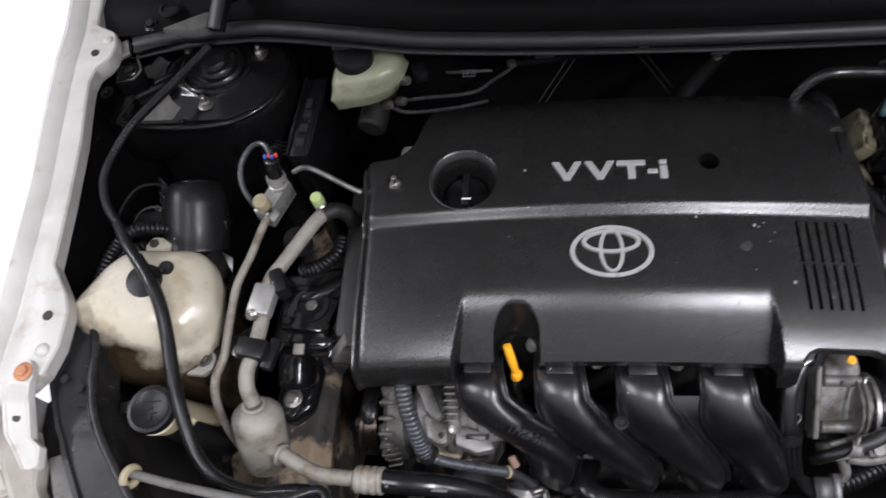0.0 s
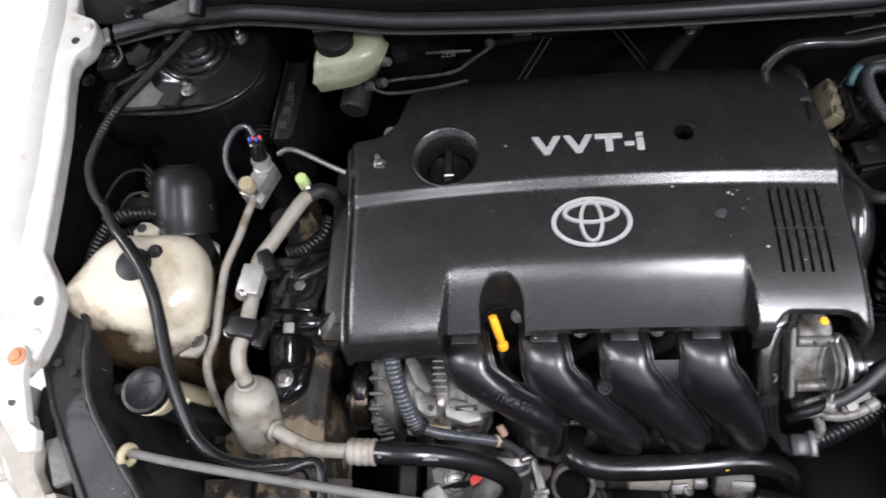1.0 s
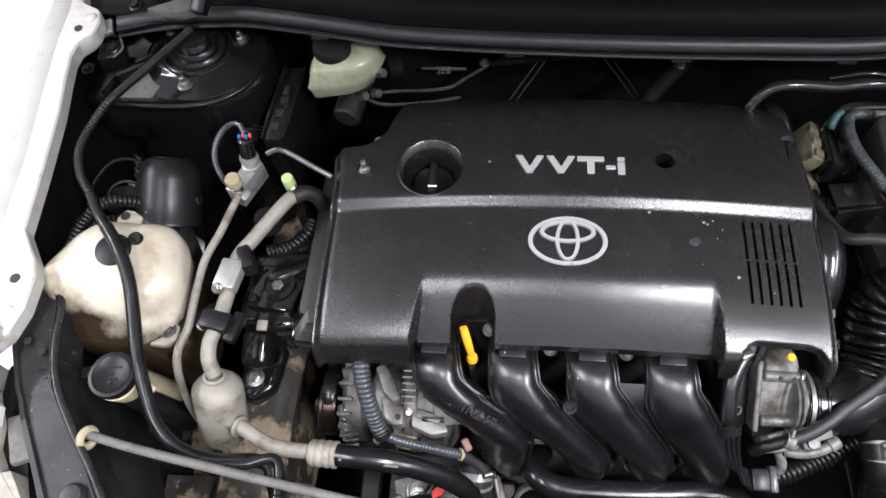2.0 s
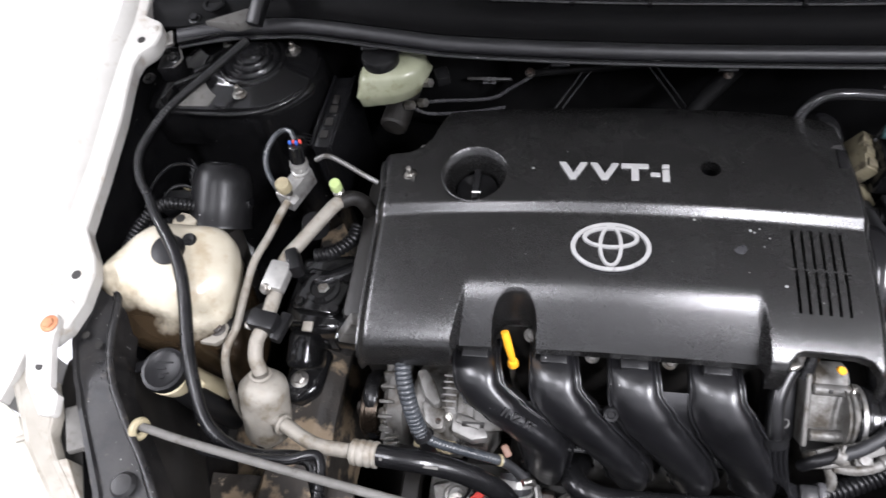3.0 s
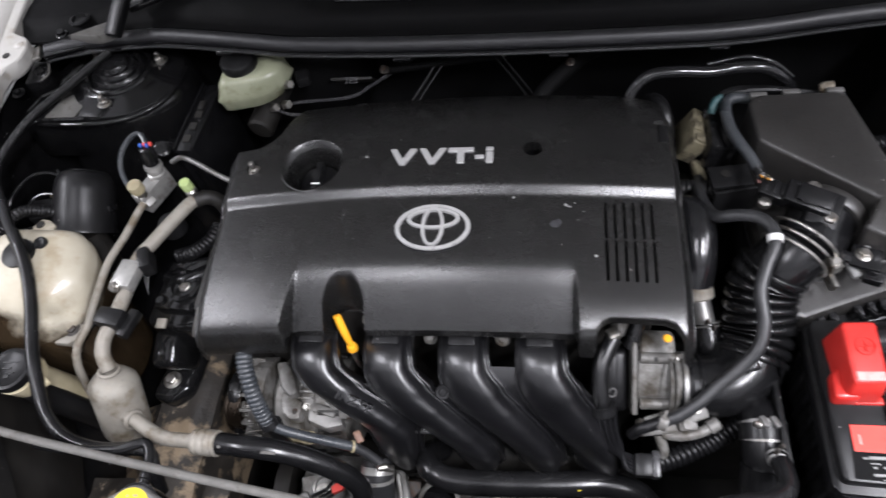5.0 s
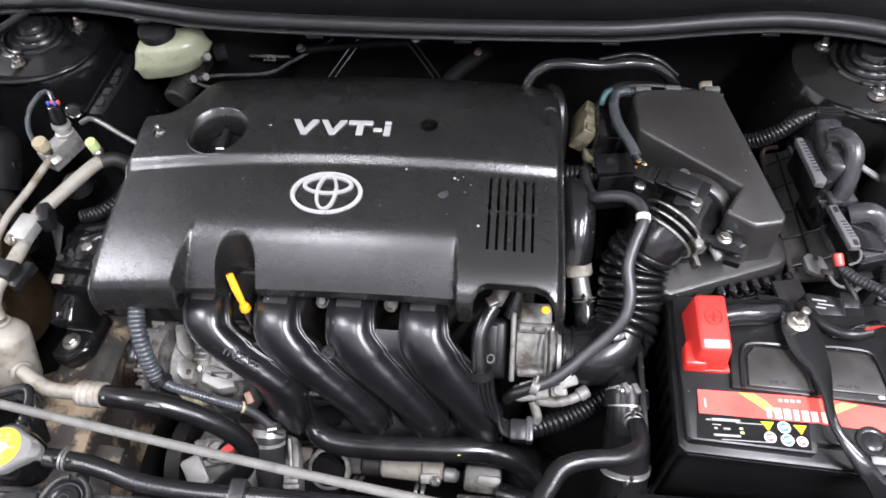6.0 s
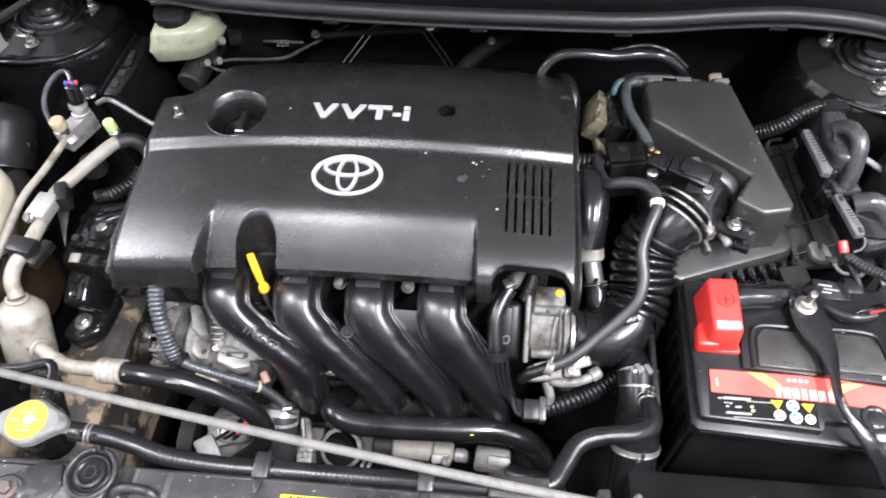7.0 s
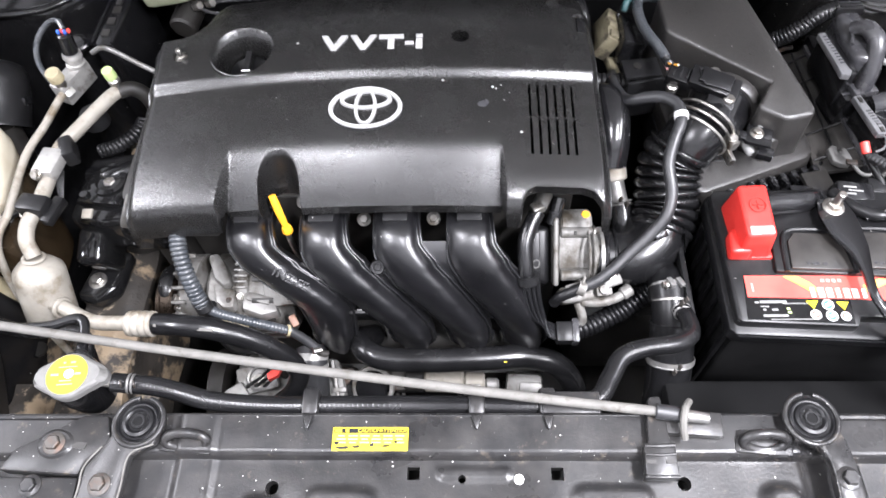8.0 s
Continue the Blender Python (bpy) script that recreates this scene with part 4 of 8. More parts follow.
part("paint_chip", lathe([(0, 0.0006), (0.0042, 0.0004), (0.0046, 0)][::-1], (0.152, -0.371, 0.8275), seg=9), LABELW, sup, "white paint chip")

sticker = thing("warning_sticker", (0.02, -0.33, 0.833), "scuffed yellow warning sticker on the radiator support", "sticker")
part("sheet", box((0.020, -0.3385, 0.8372), (0.068, 0.021, 0.0006), bevel=0), LABELY, sticker)
part("black_band", box((0.020, -0.3312, 0.8378), (0.066, 0.0042, 0.0004), bevel=0), MATTE, sticker)
letters("lettering", "CAUTION", 0.0046, pose(0.019, -0.3312, 0.8382), LABELY, sticker, 0.0002)
letters("lettering", "ATTENTION", 0.0046, pose(0.0415, -0.3312, 0.8382), LABELY, sticker, 0.0002)
part("band_bar", bars([(-0.009, -0.3312, 0.006, 0.0030), (-0.001, -0.3312, 0.003, 0.0030)], pose(0, 0, 0.8380), 0.0003), LABELY, sticker)
for r in range(3):
    part("text_bar", bars([(-0.006 + 0.0105 * k, -0.3358 - 0.0030 * r, 0.0085 if (k + r) % 3 else 0.006, 0.0011) for k in range(6)], pose(0, 0, 0.8378), 0.0003), GOLDCAP, sticker)
for x, y, w, d, a in ((-0.004, -0.3465, 0.012, 0.0034, 12), (0.008, -0.3455, 0.007, 0.0028, -20), (0.022, -0.3440, 0.004, 0.0030, 30), (0.034, -0.3448, 0.009, 0.0018, 5), (-0.010, -0.3425, 0.004, 0.0040, 0), (0.043, -0.3410, 0.003, 0.0022, 40)):
    part("scuff", prism([(x + w * 0.5 * math.cos(q) * (1 + 0.35 * math.sin(3 * q + a)), y + d * 0.5 * math.sin(q) * (1 + 0.3 * math.cos(2 * q + a))) for q in (2 * math.pi * k / 11 for k in range(11))], 0.8375, 0.8383, 0), SUPPORT, sticker)

# prop rod lying across the front
prop = thing("prop_rod", (0, -0.29, 0.85), "grey hood prop rod stowed across the radiator", "prop rod")
part("rod", tube([(-0.462, -0.214, 0.862), (-0.40, -0.226, 0.859), (-0.25, -0.249, 0.856), (-0.1, -0.270, 0.853), (0.05, -0.290, 0.851), (0.2, -0.309, 0.851), (0.285, -0.319, 0.852)], 0.0045, 12, 0.02), ROD, prop)
part("sleeve", rod((0.272, -0.3175, 0.852), (0.298, -0.3215, 0.852), 0.0068, bevel=0.001), GREYRUB, prop)
part("tip", rod((0.298, -0.3215, 0.852), (0.318, -0.3245, 0.852), 0.0055, 0.0045, bevel=0.001), ALU, prop)
part("clip", tube([(0.296, -0.340, 0.846), (0.293, -0.331, 0.858), (0.296, -0.318, 0.862), (0.303, -0.309, 0.852)], 0.0032, 8), ROD, prop)
part("clip_base", box((0.306, -0.326, 0.842), (0.05, 0.022, 0.008), (0, 0, -4), 0.002), SUPPORT, prop)
part("grommet", ring((-0.457, -0.218, 0.861), (0.95, -0.25, 0.2), 0.0085, 0.004, 22), GOLDCAP, prop, "ochre rubber grommet")

# black support arm from the fender to the radiator panel
arm = thing("headlamp_support", (-0.49, -0.2, 0.8), "black sheet metal arm between fender and radiator panel", "bracket")


def arm_skin(u, v):
    y = -0.055 - 0.33 * v
    xl = along([(-0.055, -0.562), (-0.10, -0.562), (-0.13, -0.568), (-0.20, -0.535), (-0.28, -0.485), (-0.39, -0.43)][::-1], y)
    xr = along([(-0.055, -0.548), (-0.08, -0.532), (-0.12, -0.522), (-0.17, -0.505), (-0.255, -0.437), (-0.39, -0.34)][::-1], y)
    z = 0.866 - 0.012 * v
    if u < 0.12:
        z += 0.004
    if u > 0.86:
        z += 0.006 - 0.05 * smooth(0.92, 1.0, u)
    return V((xl + (xr - xl) * u, y, z - 0.004 * smooth(0.35, 0.4, v)))


part("plate", sheet(30, 60, arm_skin, 0.004), SUPPORT, arm, sharp=50)
part("rolled_edge", tube([(-0.553, -0.040, 0.860), (-0.540, -0.062, 0.867), (-0.528, -0.090, 0.869), (-0.520, -0.130, 0.868), (-0.503, -0.172, 0.866), (-0.470, -0.216, 0.864), (-0.435, -0.257, 0.862), (-0.39, -0.32, 0.860), (-0.345, -0.385, 0.857)], 0.0042, 12), SUPPORT, arm)
for p in ((-0.533, -0.135, 0.8672), (-0.552, -0.125, 0.868)):
    part("hole", rod(p, (p[0], p[1], p[2] + 0.0008), 0.0045, seg=16), DEEP, arm)
part("stud", lathe([(0, 0.005), (0.010, 0.004), (0.013, 0)][::-1], (-0.455, -0.272, 0.858), seg=24), SUPPORT, arm)

# ---- engine ----
def rear_edge(x):
    left = along([(-0.262, 0.124), (-0.232, 0.126), (-0.222, 0.129), (-0.212, 0.138), (-0.205, 0.15), (-0.197, 0.185), (-0.190, 0.208)], x)
    right = along([(0.19, 0.208), (0.215, 0.204), (0.235, 0.194), (0.243, 0.183), (0.248, 0.165)], x)
    return min(left, right)


def front_edge(x):
    y = -0.114
    y = max(y, along([(-0.1560, -0.114), (-0.1520, -0.0950), (0.1455, -0.0950), (0.1495, -0.114)], x))
    arch = along([(0.163, -0.116), (0.1645, -0.104), (0.169, -0.095), (0.177, -0.0905), (0.224, -0.0905), (0.235, -0.094), (0.2425, -0.104), (0.2445, -0.116)], x)
    return max(y, arch)


NOTCH = -0.0925
SIDE = [(-0.114, 0.853), (-0.1125, 0.859), (-0.110, 0.8665), (-0.1065, 0.8735), (-0.102, 0.8785), (-0.09, 0.8838), (-0.07, 0.8890), (-0.04, 0.8940), (0.0, 0.8978), (0.0385, 0.9005)]
DECK = [(0.0515, 0.9080), (0.07, 0.9085), (0.10, 0.9070), (0.15, 0.899), (0.19, 0.8885), (0.21, 0.878)]
MIDDLE = [(-0.10, 0.8465), (-0.092, 0.8545), (-0.082, 0.8640), (-0.072, 0.8725), (-0.062, 0.8805), (-0.056, 0.8850), (-0.051, 0.8882), (-0.046, 0.8908), (-0.041, 0.8928), (-0.034, 0.8945), (-0.02, 0.8962)]


def cover_height(x, y):
    crown = 0.26 * (x - 0.03) ** 2
    if y <= 0.0385:
        side = curve(SIDE, y)
    elif y >= 0.0515:
        side = curve(DECK, y)
    else:
        side = 0.9005 + 0.0075 * smooth(0.0375, 0.0525, y)
    mid = curve(MIDDLE, y) if y < -0.02 else side
    leg = max(0.0, min(1.0, (-0.045 - y) / 0.055)) * (0.0085 if x < 0 else 0.002)
    z = side + (mid - side) * smooth(0.1475, 0.1415, abs(x) - leg) - crown
    q = 1 - ((x - NOTCH) / 0.0225) ** 2
    if q > 0:
        q = math.sqrt(q)
        edge = -0.046 - 0.030 * (1 - q)
        z -= 0.044 * q ** 0.6 * smooth(0.0, 0.011, edge - y)
    z -= 0.010 * smooth(0.243, 0.252, x) + 0.012 * smooth(-0.253, -0.264, x)
    return z


def flare(x, y):
    """The cover widens towards the front."""
    if x < 0:
        return x + smooth(-0.15, -0.26, x) * (0.0066 - 0.004 * (0.12 - y) - 0.006 * smooth(0.07, 0.12, y))
    return x + smooth(0.15, 0.26, x) * (0.002 + 0.016 * (0.12 - y))


def cover_solid():
    xs = set()
    x = -0.265
    while x < 0.2521:
        xs.add(round(x, 4))
        x += 0.004
    for c in (-0.145, -0.153, 0.147, -0.1135, -0.108, -0.077, -0.0715, 0.164, 0.240, -0.26, 0.247):
        xs.update(round(c + 0.001 * k, 4) for k in range(-5, 6) if -0.265 <= c + 0.001 * k <= 0.252)
    xs = sorted(xs)
    ys = [-0.114 + 0.0015 * k for k in range(14)] + [-0.093 + 0.002 * k for k in range(35)] + [-0.022 + 0.006 * k for k in range(11)] + [0.0375 + 0.0015 * k for k in range(12)] + [0.058 + 0.005 * k for k in range(31)]
    ys = sorted(set(round(y, 4) for y in ys))
    bm = bmesh.new()
    skins = []
    for drop in (0.0, 0.013):
        grid = []
        for x in xs:
            a, b = front_edge(x), rear_edge(x)
            cells = [min(max(y, a), b) for y in ys]
            grid.append([bm.verts.new((flare(x, y), y, cover_height(x, y) - drop)) for y in cells])
        skins.append(grid)
    nx, ny = len(xs), len(ys)
    for g, up in zip(skins, (1, 0)):
        for i in range(nx - 1):
            for j in range(ny - 1):
                q = (g[i][j], g[i + 1][j], g[i + 1][j + 1], g[i][j + 1])
                bm.faces.new(q if up else q[::-1])
    a, b = skins
    rim = [(i, 0) for i in range(nx - 1)] + [(nx - 1, j) for j in range(ny - 1)] + [(i, ny - 1) for i in range(nx - 1, 0, -1)] + [(0, j) for j in range(ny - 1, 0, -1)]
    for (i, j), (k, m) in zip(rim, rim[1:] + rim[:1]):
        bm.faces.new((a[i][j], b[i][j], b[k][m], a[k][m]))
    bmesh.ops.remove_doubles(bm, verts=bm.verts[:], dist=0.00005)
    bmesh.ops.dissolve_degenerate(bm, dist=0.00002, edges=bm.edges[:])
    return bm


OIL = (-0.1465, 0.0865)
HOLE = (0.102, 0.099)
cover = thing("engine_cover", (0, 0.04, 0.80), "black plastic engine cover with silver badge and lettering", "engine cover")
shell = part("shell", cover_solid(), COVER, cover, sharp=32)
cuts = [rod((*OIL, 0.80), (*OIL, 0.93), 0.0348, seg=48), rod((*HOLE, 0.85), (*HOLE, 0.93), 0.0105, seg=28), rod((-0.223, 0.0915, 0.80), (-0.223, 0.0915, 0.93), 0.0085, seg=24),
        rod((NOTCH, -0.0765, 0.74), (NOTCH, -0.0765, 0.90), 0.0195, seg=36), box((NOTCH, -0.108, 0.80), (0.039, 0.044, 0.12), bevel=0), box((0.243, 0.130, 0.893), (0.020, 0.034, 0.012), bevel=0)]
for k in range(6):
    x = 0.1765 + 0.0092 * k
    cuts += [box((x, 0.012, 0.89), (0.0030, 0.0425, 0.06), bevel=0), box((x + 0.0002, -0.0335, 0.88), (0.0030, 0.0445, 0.06), bevel=0)]
carve(shell, cuts)
zo = cover_height(*OIL)
part("filler_well", lathe([(0.0380, 0.0008), (0.0368, 0.0018), (0.0352, 0.0006), (0.0275, -0.0150), (0.0268, -0.0200), (0.0268, -0.055), (0.0256, -0.055), (0.0258, -0.0180), (0.0340, -0.002)], (*OIL, zo), (0, -0.02, 1), 48, caps=False), COVER, cover)
cap = part("oil_cap", lathe([(0, -0.028), (0.020, -0.028), (0.0230, -0.030), (0.0240, -0.037), (0.0240, -0.055)], (*OIL, zo), (0, -0.02, 1), 32), SEALR, cover, "black oil filler cap")
part("grip", box((OIL[0], OIL[1], zo - 0.022), (0.0075, 0.040, 0.012), (0, 0, 0), 0.0015), MATTE, cap)
part("mark", box((OIL[0] + 0.001, OIL[1] - 0.013, zo - 0.0156), (0.010, 0.002, 0.0006), bevel=0), LABELW, cap)
part("hole_tube", lathe([(0.0106, -0.004), (0.0106, -0.07), (0.0, -0.07)], (*HOLE, cover_height(*HOLE)), (0, 0, 1), 24, caps=False), SEALR, cover)
part("edge_bead", tube([(flare(x, front_edge(x)), front_edge(x) - 0.0002, cover_height(x, front_edge(x)) - 0.0004) for x in (0.1632 + 0.0815 * k / 40 for k in range(41))], 0.0010, 8, 0.002), COVER, cover)
for sx in (-0.2648, 0.2518):
    part("edge_bead", tube([(flare(sx, y), y, cover_height(sx, y) - 0.0004) for y in (0.036 - 0.146 * k / 24 for k in range(25))], 0.0009, 8, 0.004), COVER, cover)
# Near-black sheet added beneath the slots as the shade inside them.
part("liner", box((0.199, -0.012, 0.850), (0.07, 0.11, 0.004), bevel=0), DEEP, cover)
part("cover_bolt", hexbolt((-0.223, 0.0915, cover_height(-0.223, 0.0915) - 0.005), (0, 0, 1), 0.0055, 0.006, 0.0080, 0.010), STEEL, cover, "small zinc nut and stud")
part("latch", box((0.243, 0.130, cover_height(0.236, 0.13) - 0.006), (0.012, 0.030, 0.004), (0, 12, 0), 0.0012), GLOSS, cover)
part("latch_rim", tube([(0.235, 0.149, cover_height(0.235, 0.149)), (0.243, 0.1495, cover_height(0.243, 0.1495) + 0.001), (0.249, 0.149, cover_height(0.246, 0.15) - 0.004)], 0.0013, 8), COVER, cover)


def oval(cx, cy, a, b, wx, wy, h):
    """A flat oval band on the cover."""
    bm = bmesh.new()
    n = 64
    rings = [[], [], [], []]
    for i in range(n):
        t = 2 * math.pi * i / n
        for k, (p, q, dz) in enumerate(((a, b, 0), (a - wx * 0.12, b - wy * 0.12, h), (a - wx * 0.88, b - wy * 0.88, h), (a - wx, b - wy, 0))):
            x, y = cx + p * math.cos(t), cy + q * math.sin(t)
            rings[k].append(bm.verts.new((x, y, cover_height(x, y) + 0.0004 + dz)))
    for r, s in zip(rings, rings[1:] + rings[:1]):
        for i in range(n):
            j = (i + 1) % n
            bm.faces.new((r[i], r[j], s[j], s[i]))
    return bm


badge = part("badge", oval(0, 0, 0.0403, 0.0275, 0.0054, 0.0043, 0.0030), BRIGHT, cover, "silver badge of three interlaced ovals")
part("inner_oval", oval(0, 0.0012, 0.0125, 0.0235, 0.0044, 0.0034, 0.0029), BRIGHT, badge)
part("inner_oval", oval(0, 0.0105, 0.0285, 0.0125, 0.0050, 0.0036, 0.0028), BRIGHT, badge)
# Black oval set slightly lower than the badge as its drawn shadow.
part("badge_shadow_base", oval(0, -0.0008, 0.0413, 0.0290, 0.006, 0.006, 0.0010), GLOSS, badge, "dark oval under the badge, its shadow drawn as a shape")
zt = cover_height(0.0, 0.089)
VEE = [(0, 1), (0.27, 1), (0.56, 0.36), (0.83, 1), (1.10, 1), (0.66, 0), (0.44, 0)]
TEE = [(0, 1), (1.02, 1), (1.02, 0.74), (0.645, 0.74), (0.645, 0), (0.375, 0), (0.375, 0.74), (0, 0.74)]
DASH = [(0, 0.50), (0.36, 0.50), (0.36, 0.28), (0, 0.28)]
STEM = [(0, 0.68), (0.27, 0.68), (0.27, 0), (0, 0)]
DOT = [(0, 1), (0.27, 1), (0.27, 0.78), (0, 0.78)]
word = []
for shape, off in ((VEE, 0), (VEE, 1.20), (TEE, 2.38), (DASH, 3.46), (STEM, 3.90), (DOT, 3.90)):
    word.append(prism([((x + off) * 0.0276 - 0.0555, y * 0.0225 + 0.0775) for x, y in shape], zt - 0.002, zt + 0.0022, 0.0004, 1))
part("lettering", join(*word), BRIGHT, cover, "raised silver letters VVT-i")
for x, y, r in ((-0.083, 0.094, 0.0017), (0.083, 0.037, 0.0017), (0.137, 0.0285, 0.0018), (0.1405, 0.0265, 0.0013), (0.146, 0.031, 0.0010), (0.155, 0.021, 0.0010), (0.149, 0.011, 0.0009), (0.166, -0.030, 0.0018), (-0.1, 0.02, 0.0008), (-0.085, -0.01, 0.0006), (0.06, -0.012, 0.0007)):
    part("paint_fleck", lathe([(0, 0.0004), (r * 0.8, 0.0003), (r, 0)][::-1], (x, y, cover_height(x, y) + 0.0002), seg=7), PALEPL, cover)
part("round_mark", lathe([(0, 0.0003), (0.0058, 0.0002), (0.0062, 0)][::-1], (0.126, 0.007, cover_height(0.126, 0.007)), seg=24), GREYPL, cover)
part("cover_foot", box((-0.20, -0.09, 0.815), (0.06, 0.02, 0.03), (0, 0, 0), 0.004), MATTE, cover)
part("side_clip", box((-0.2755, -0.065, 0.80), (0.03, 0.016, 0.05), (0, 30, 10), 0.003), CAST, cover, "grey metal bracket at the cover's edge")

block = thing("engine_block", (0, 0.05, 0.4), "dark metal engine block under the cover", "engine")
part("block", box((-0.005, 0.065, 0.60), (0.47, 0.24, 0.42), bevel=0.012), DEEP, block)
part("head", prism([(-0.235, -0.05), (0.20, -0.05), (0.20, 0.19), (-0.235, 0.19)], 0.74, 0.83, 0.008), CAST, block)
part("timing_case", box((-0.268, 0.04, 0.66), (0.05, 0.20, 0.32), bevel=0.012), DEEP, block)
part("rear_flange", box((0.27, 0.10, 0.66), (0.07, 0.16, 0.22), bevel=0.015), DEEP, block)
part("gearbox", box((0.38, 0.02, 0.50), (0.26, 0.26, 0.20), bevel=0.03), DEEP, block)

# intake manifold
mani = thing("intake_manifold", (0.04, -0.15, 0.6), "black plastic intake manifold with four curved runners", "intake manifold")
TOPX = (-0.133, -0.051, 0.030, 0.1105)
LOWX = (-0.0535, 0.042, 0.1115, 0.1765)
ARC = spline([(0, -0.060, 0.812), (0, -0.088, 0.8200), (0, -0.108, 0.8200), (0, -0.122, 0.8125), (0, -0.134, 0.800), (0, -0.144, 0.782), (0, -0.152, 0.760), (0, -0.159, 0.730), (0, -0.165, 0.695), (0, -0.169, 0.665), (0, -0.170, 0.645)], 0.002)
SWAY = [(0.03, 0.0), (0.06, 0.03), (0.08, 0.13), (0.11, 0.38), (0.15, 0.72), (0.19, 0.96), (0.21, 1.0)]
SWAY_END = [(0.03, 0.0), (0.06, 0.06), (0.08, 0.24), (0.09, 0.36), (0.115, 0.69), (0.15, 0.98), (0.18, 1.0)]
HALF = [(0.03, 0.0255), (0.06, 0.0272), (0.08, 0.0335), (0.11, 0.0355), (0.15, 0.0315), (0.19, 0.0268), (0.208, 0.0258), (0.218, 0.0225), (0.222, 0.0185)]


def runner_point(i, s, u, h):
    """A point of runner i: s metres down its back, u from -1 to 1 across it, h above its flange."""
    k = max(1, min(len(ARC) - 2, int(s / 0.002)))
    t = (ARC[k + 1] - ARC[k - 1]).normalized()
    up = V((0, t.z, -t.y))
    x = TOPX[i] + (LOWX[i] - TOPX[i]) * curve(SWAY if i else SWAY_END, s)
    return V((x + u * along(HALF, s), 0, 0)) + ARC[k] + (up if up.z > 0 or up.y < 0 else -up) * h


def runner(i):
    """One intake runner: a rounded back between two flat lips with a raised rim."""
    prof = [(1.0, -0.011), (1.0, 0.0008), (0.985, 0.0020), (0.945, 0.0024), (0.905, 0.0012), (0.87, -0.0002), (0.82, -0.0003), (0.785, 0.0012), (0.765, 0.0042), (0.745, 0.0085), (0.71, 0.0125), (0.65, 0.0157), (0.56, 0.0178), (0.45, 0.0188), (0.32, 0.0190), (0.16, 0.0185), (-0.02, 0.0173), (-0.20, 0.0156),
            (-0.38, 0.0134), (-0.55, 0.0106), (-0.69, 0.0076), (-0.80, 0.0046), (-0.865, 0.0022), (-0.89, 0.0006), (-0.91, 0.0001), (-0.94, 0.0010), (-0.965, 0.0018), (-0.99, 0.0014), (-1.0, 0.0004), (-1.0, -0.011), (-0.7, -0.013), (0.7, -0.013)]
    secs = []
    n = 96
    for k in range(n + 1):
        s = 0.012 + 0.210 * k / n
        grow = (0.45 + 0.55 * smooth(0.030, 0.062, s)) * (1 - 0.25 * smooth(0.17, 0.21, s))
        secs.append([runner_point(i, s, u, h * grow if h > 0.004 else h) for u, h in prof])
    return loft(secs)


for i in range(4):
    rn = part("runner", runner(i), RUNNER, mani, sharp=75.0)
    part("foot_lip", tube([runner_point(i, s, u, -0.001) for s, u in ((0.196, -1.02), (0.208, -1.02), (0.217, -0.98), (0.2225, -0.6), (0.2235, 0.0), (0.2225, 0.6), (0.217, 0.98), (0.208, 1.02), (0.196, 1.02))], 0.0021, 8, 0.004), GLOSS, rn)
    part("flange_lug", prism([(TOPX[i] - 0.014, -0.102), (TOPX[i] + 0.014, -0.102), (TOPX[i] + 0.014, -0.084), (TOPX[i] - 0.014, -0.084)], 0.822, 0.8335, 0.002), MATTE, rn)
part("bridge", sheet(6, 10, lambda u, v: runner_point(2, 0.058 + 0.05 * v, 0.92, -0.002) * (1 - u) + runner_point(3, 0.058 + 0.05 * v, -0.92, -0.002) * u, 0.006), RUNNER, mani)
part("bridge", sheet(6, 8, lambda u, v: runner_point(0, 0.082 + 0.05 * v, 0.9, -0.004) * (1 - u) + runner_point(1, 0.082 + 0.05 * v, -0.9, -0.004) * u, 0.005), RUNNER, mani)
part("bridge", sheet(6, 8, lambda u, v: runner_point(1, 0.084 + 0.07 * v, 0.9, -0.004) * (1 - u) + runner_point(2, 0.084 + 0.07 * v, -0.9, -0.004) * u, 0.005), RUNNER, mani)
part("bridge", sheet(6, 8, lambda u, v: runner_point(2, 0.100 + 0.07 * v, 0.9, -0.004) * (1 - u) + runner_point(3, 0.100 + 0.07 * v, -0.9, -0.004) * u, 0.005), RUNNER, mani)
part("stay_plate", box((-0.012, -0.150, 0.700), (0.040, 0.006, 0.060), (18, 0, 0), 0.002), MATTE, mani, "black stay plate between two runners")
part("stay_rim", box((-0.012, -0.157, 0.7285), (0.036, 0.003, 0.003), (18, 0, 0), 0.001), GLOSS, mani)
part("plenum", box((0.05, -0.115, 0.56), (0.30, 0.10, 0.16), bevel=0.03, segs=4), DEEP, mani)
part("screw_boss", lathe([(0.0080, -0.006), (0.0080, 0.0035), (0.0070, 0.0048), (0.0045, 0.0045), (0.0035, 0.003), (0, 0.003)], (0.0098, -0.1385, 0.797), (0, -0.62, 0.78), 24), MATTE, mani)
for x, y, z in ((-0.010, -0.075, 0.795), (0.070, -0.078, 0.800), (-0.076, -0.066, 0.818)):
    part("bolt", hexbolt((x, y, z), (0, -0.4, 0.9), 0.0052, 0.006, 0.008), GREYCAST, mani)
a, b, c = V((-0.105, -0.1485, 0.8130)), V((-0.0855, -0.1535, 0.7995)), V((-0.066, -0.1585, 0.786))
ex = (c - a).normalized()
ez = V((0.22, -0.62, 0.75))
ez = (ez - ex * ez.dot(ex)).normalized()
ey = ez.cross(ex)
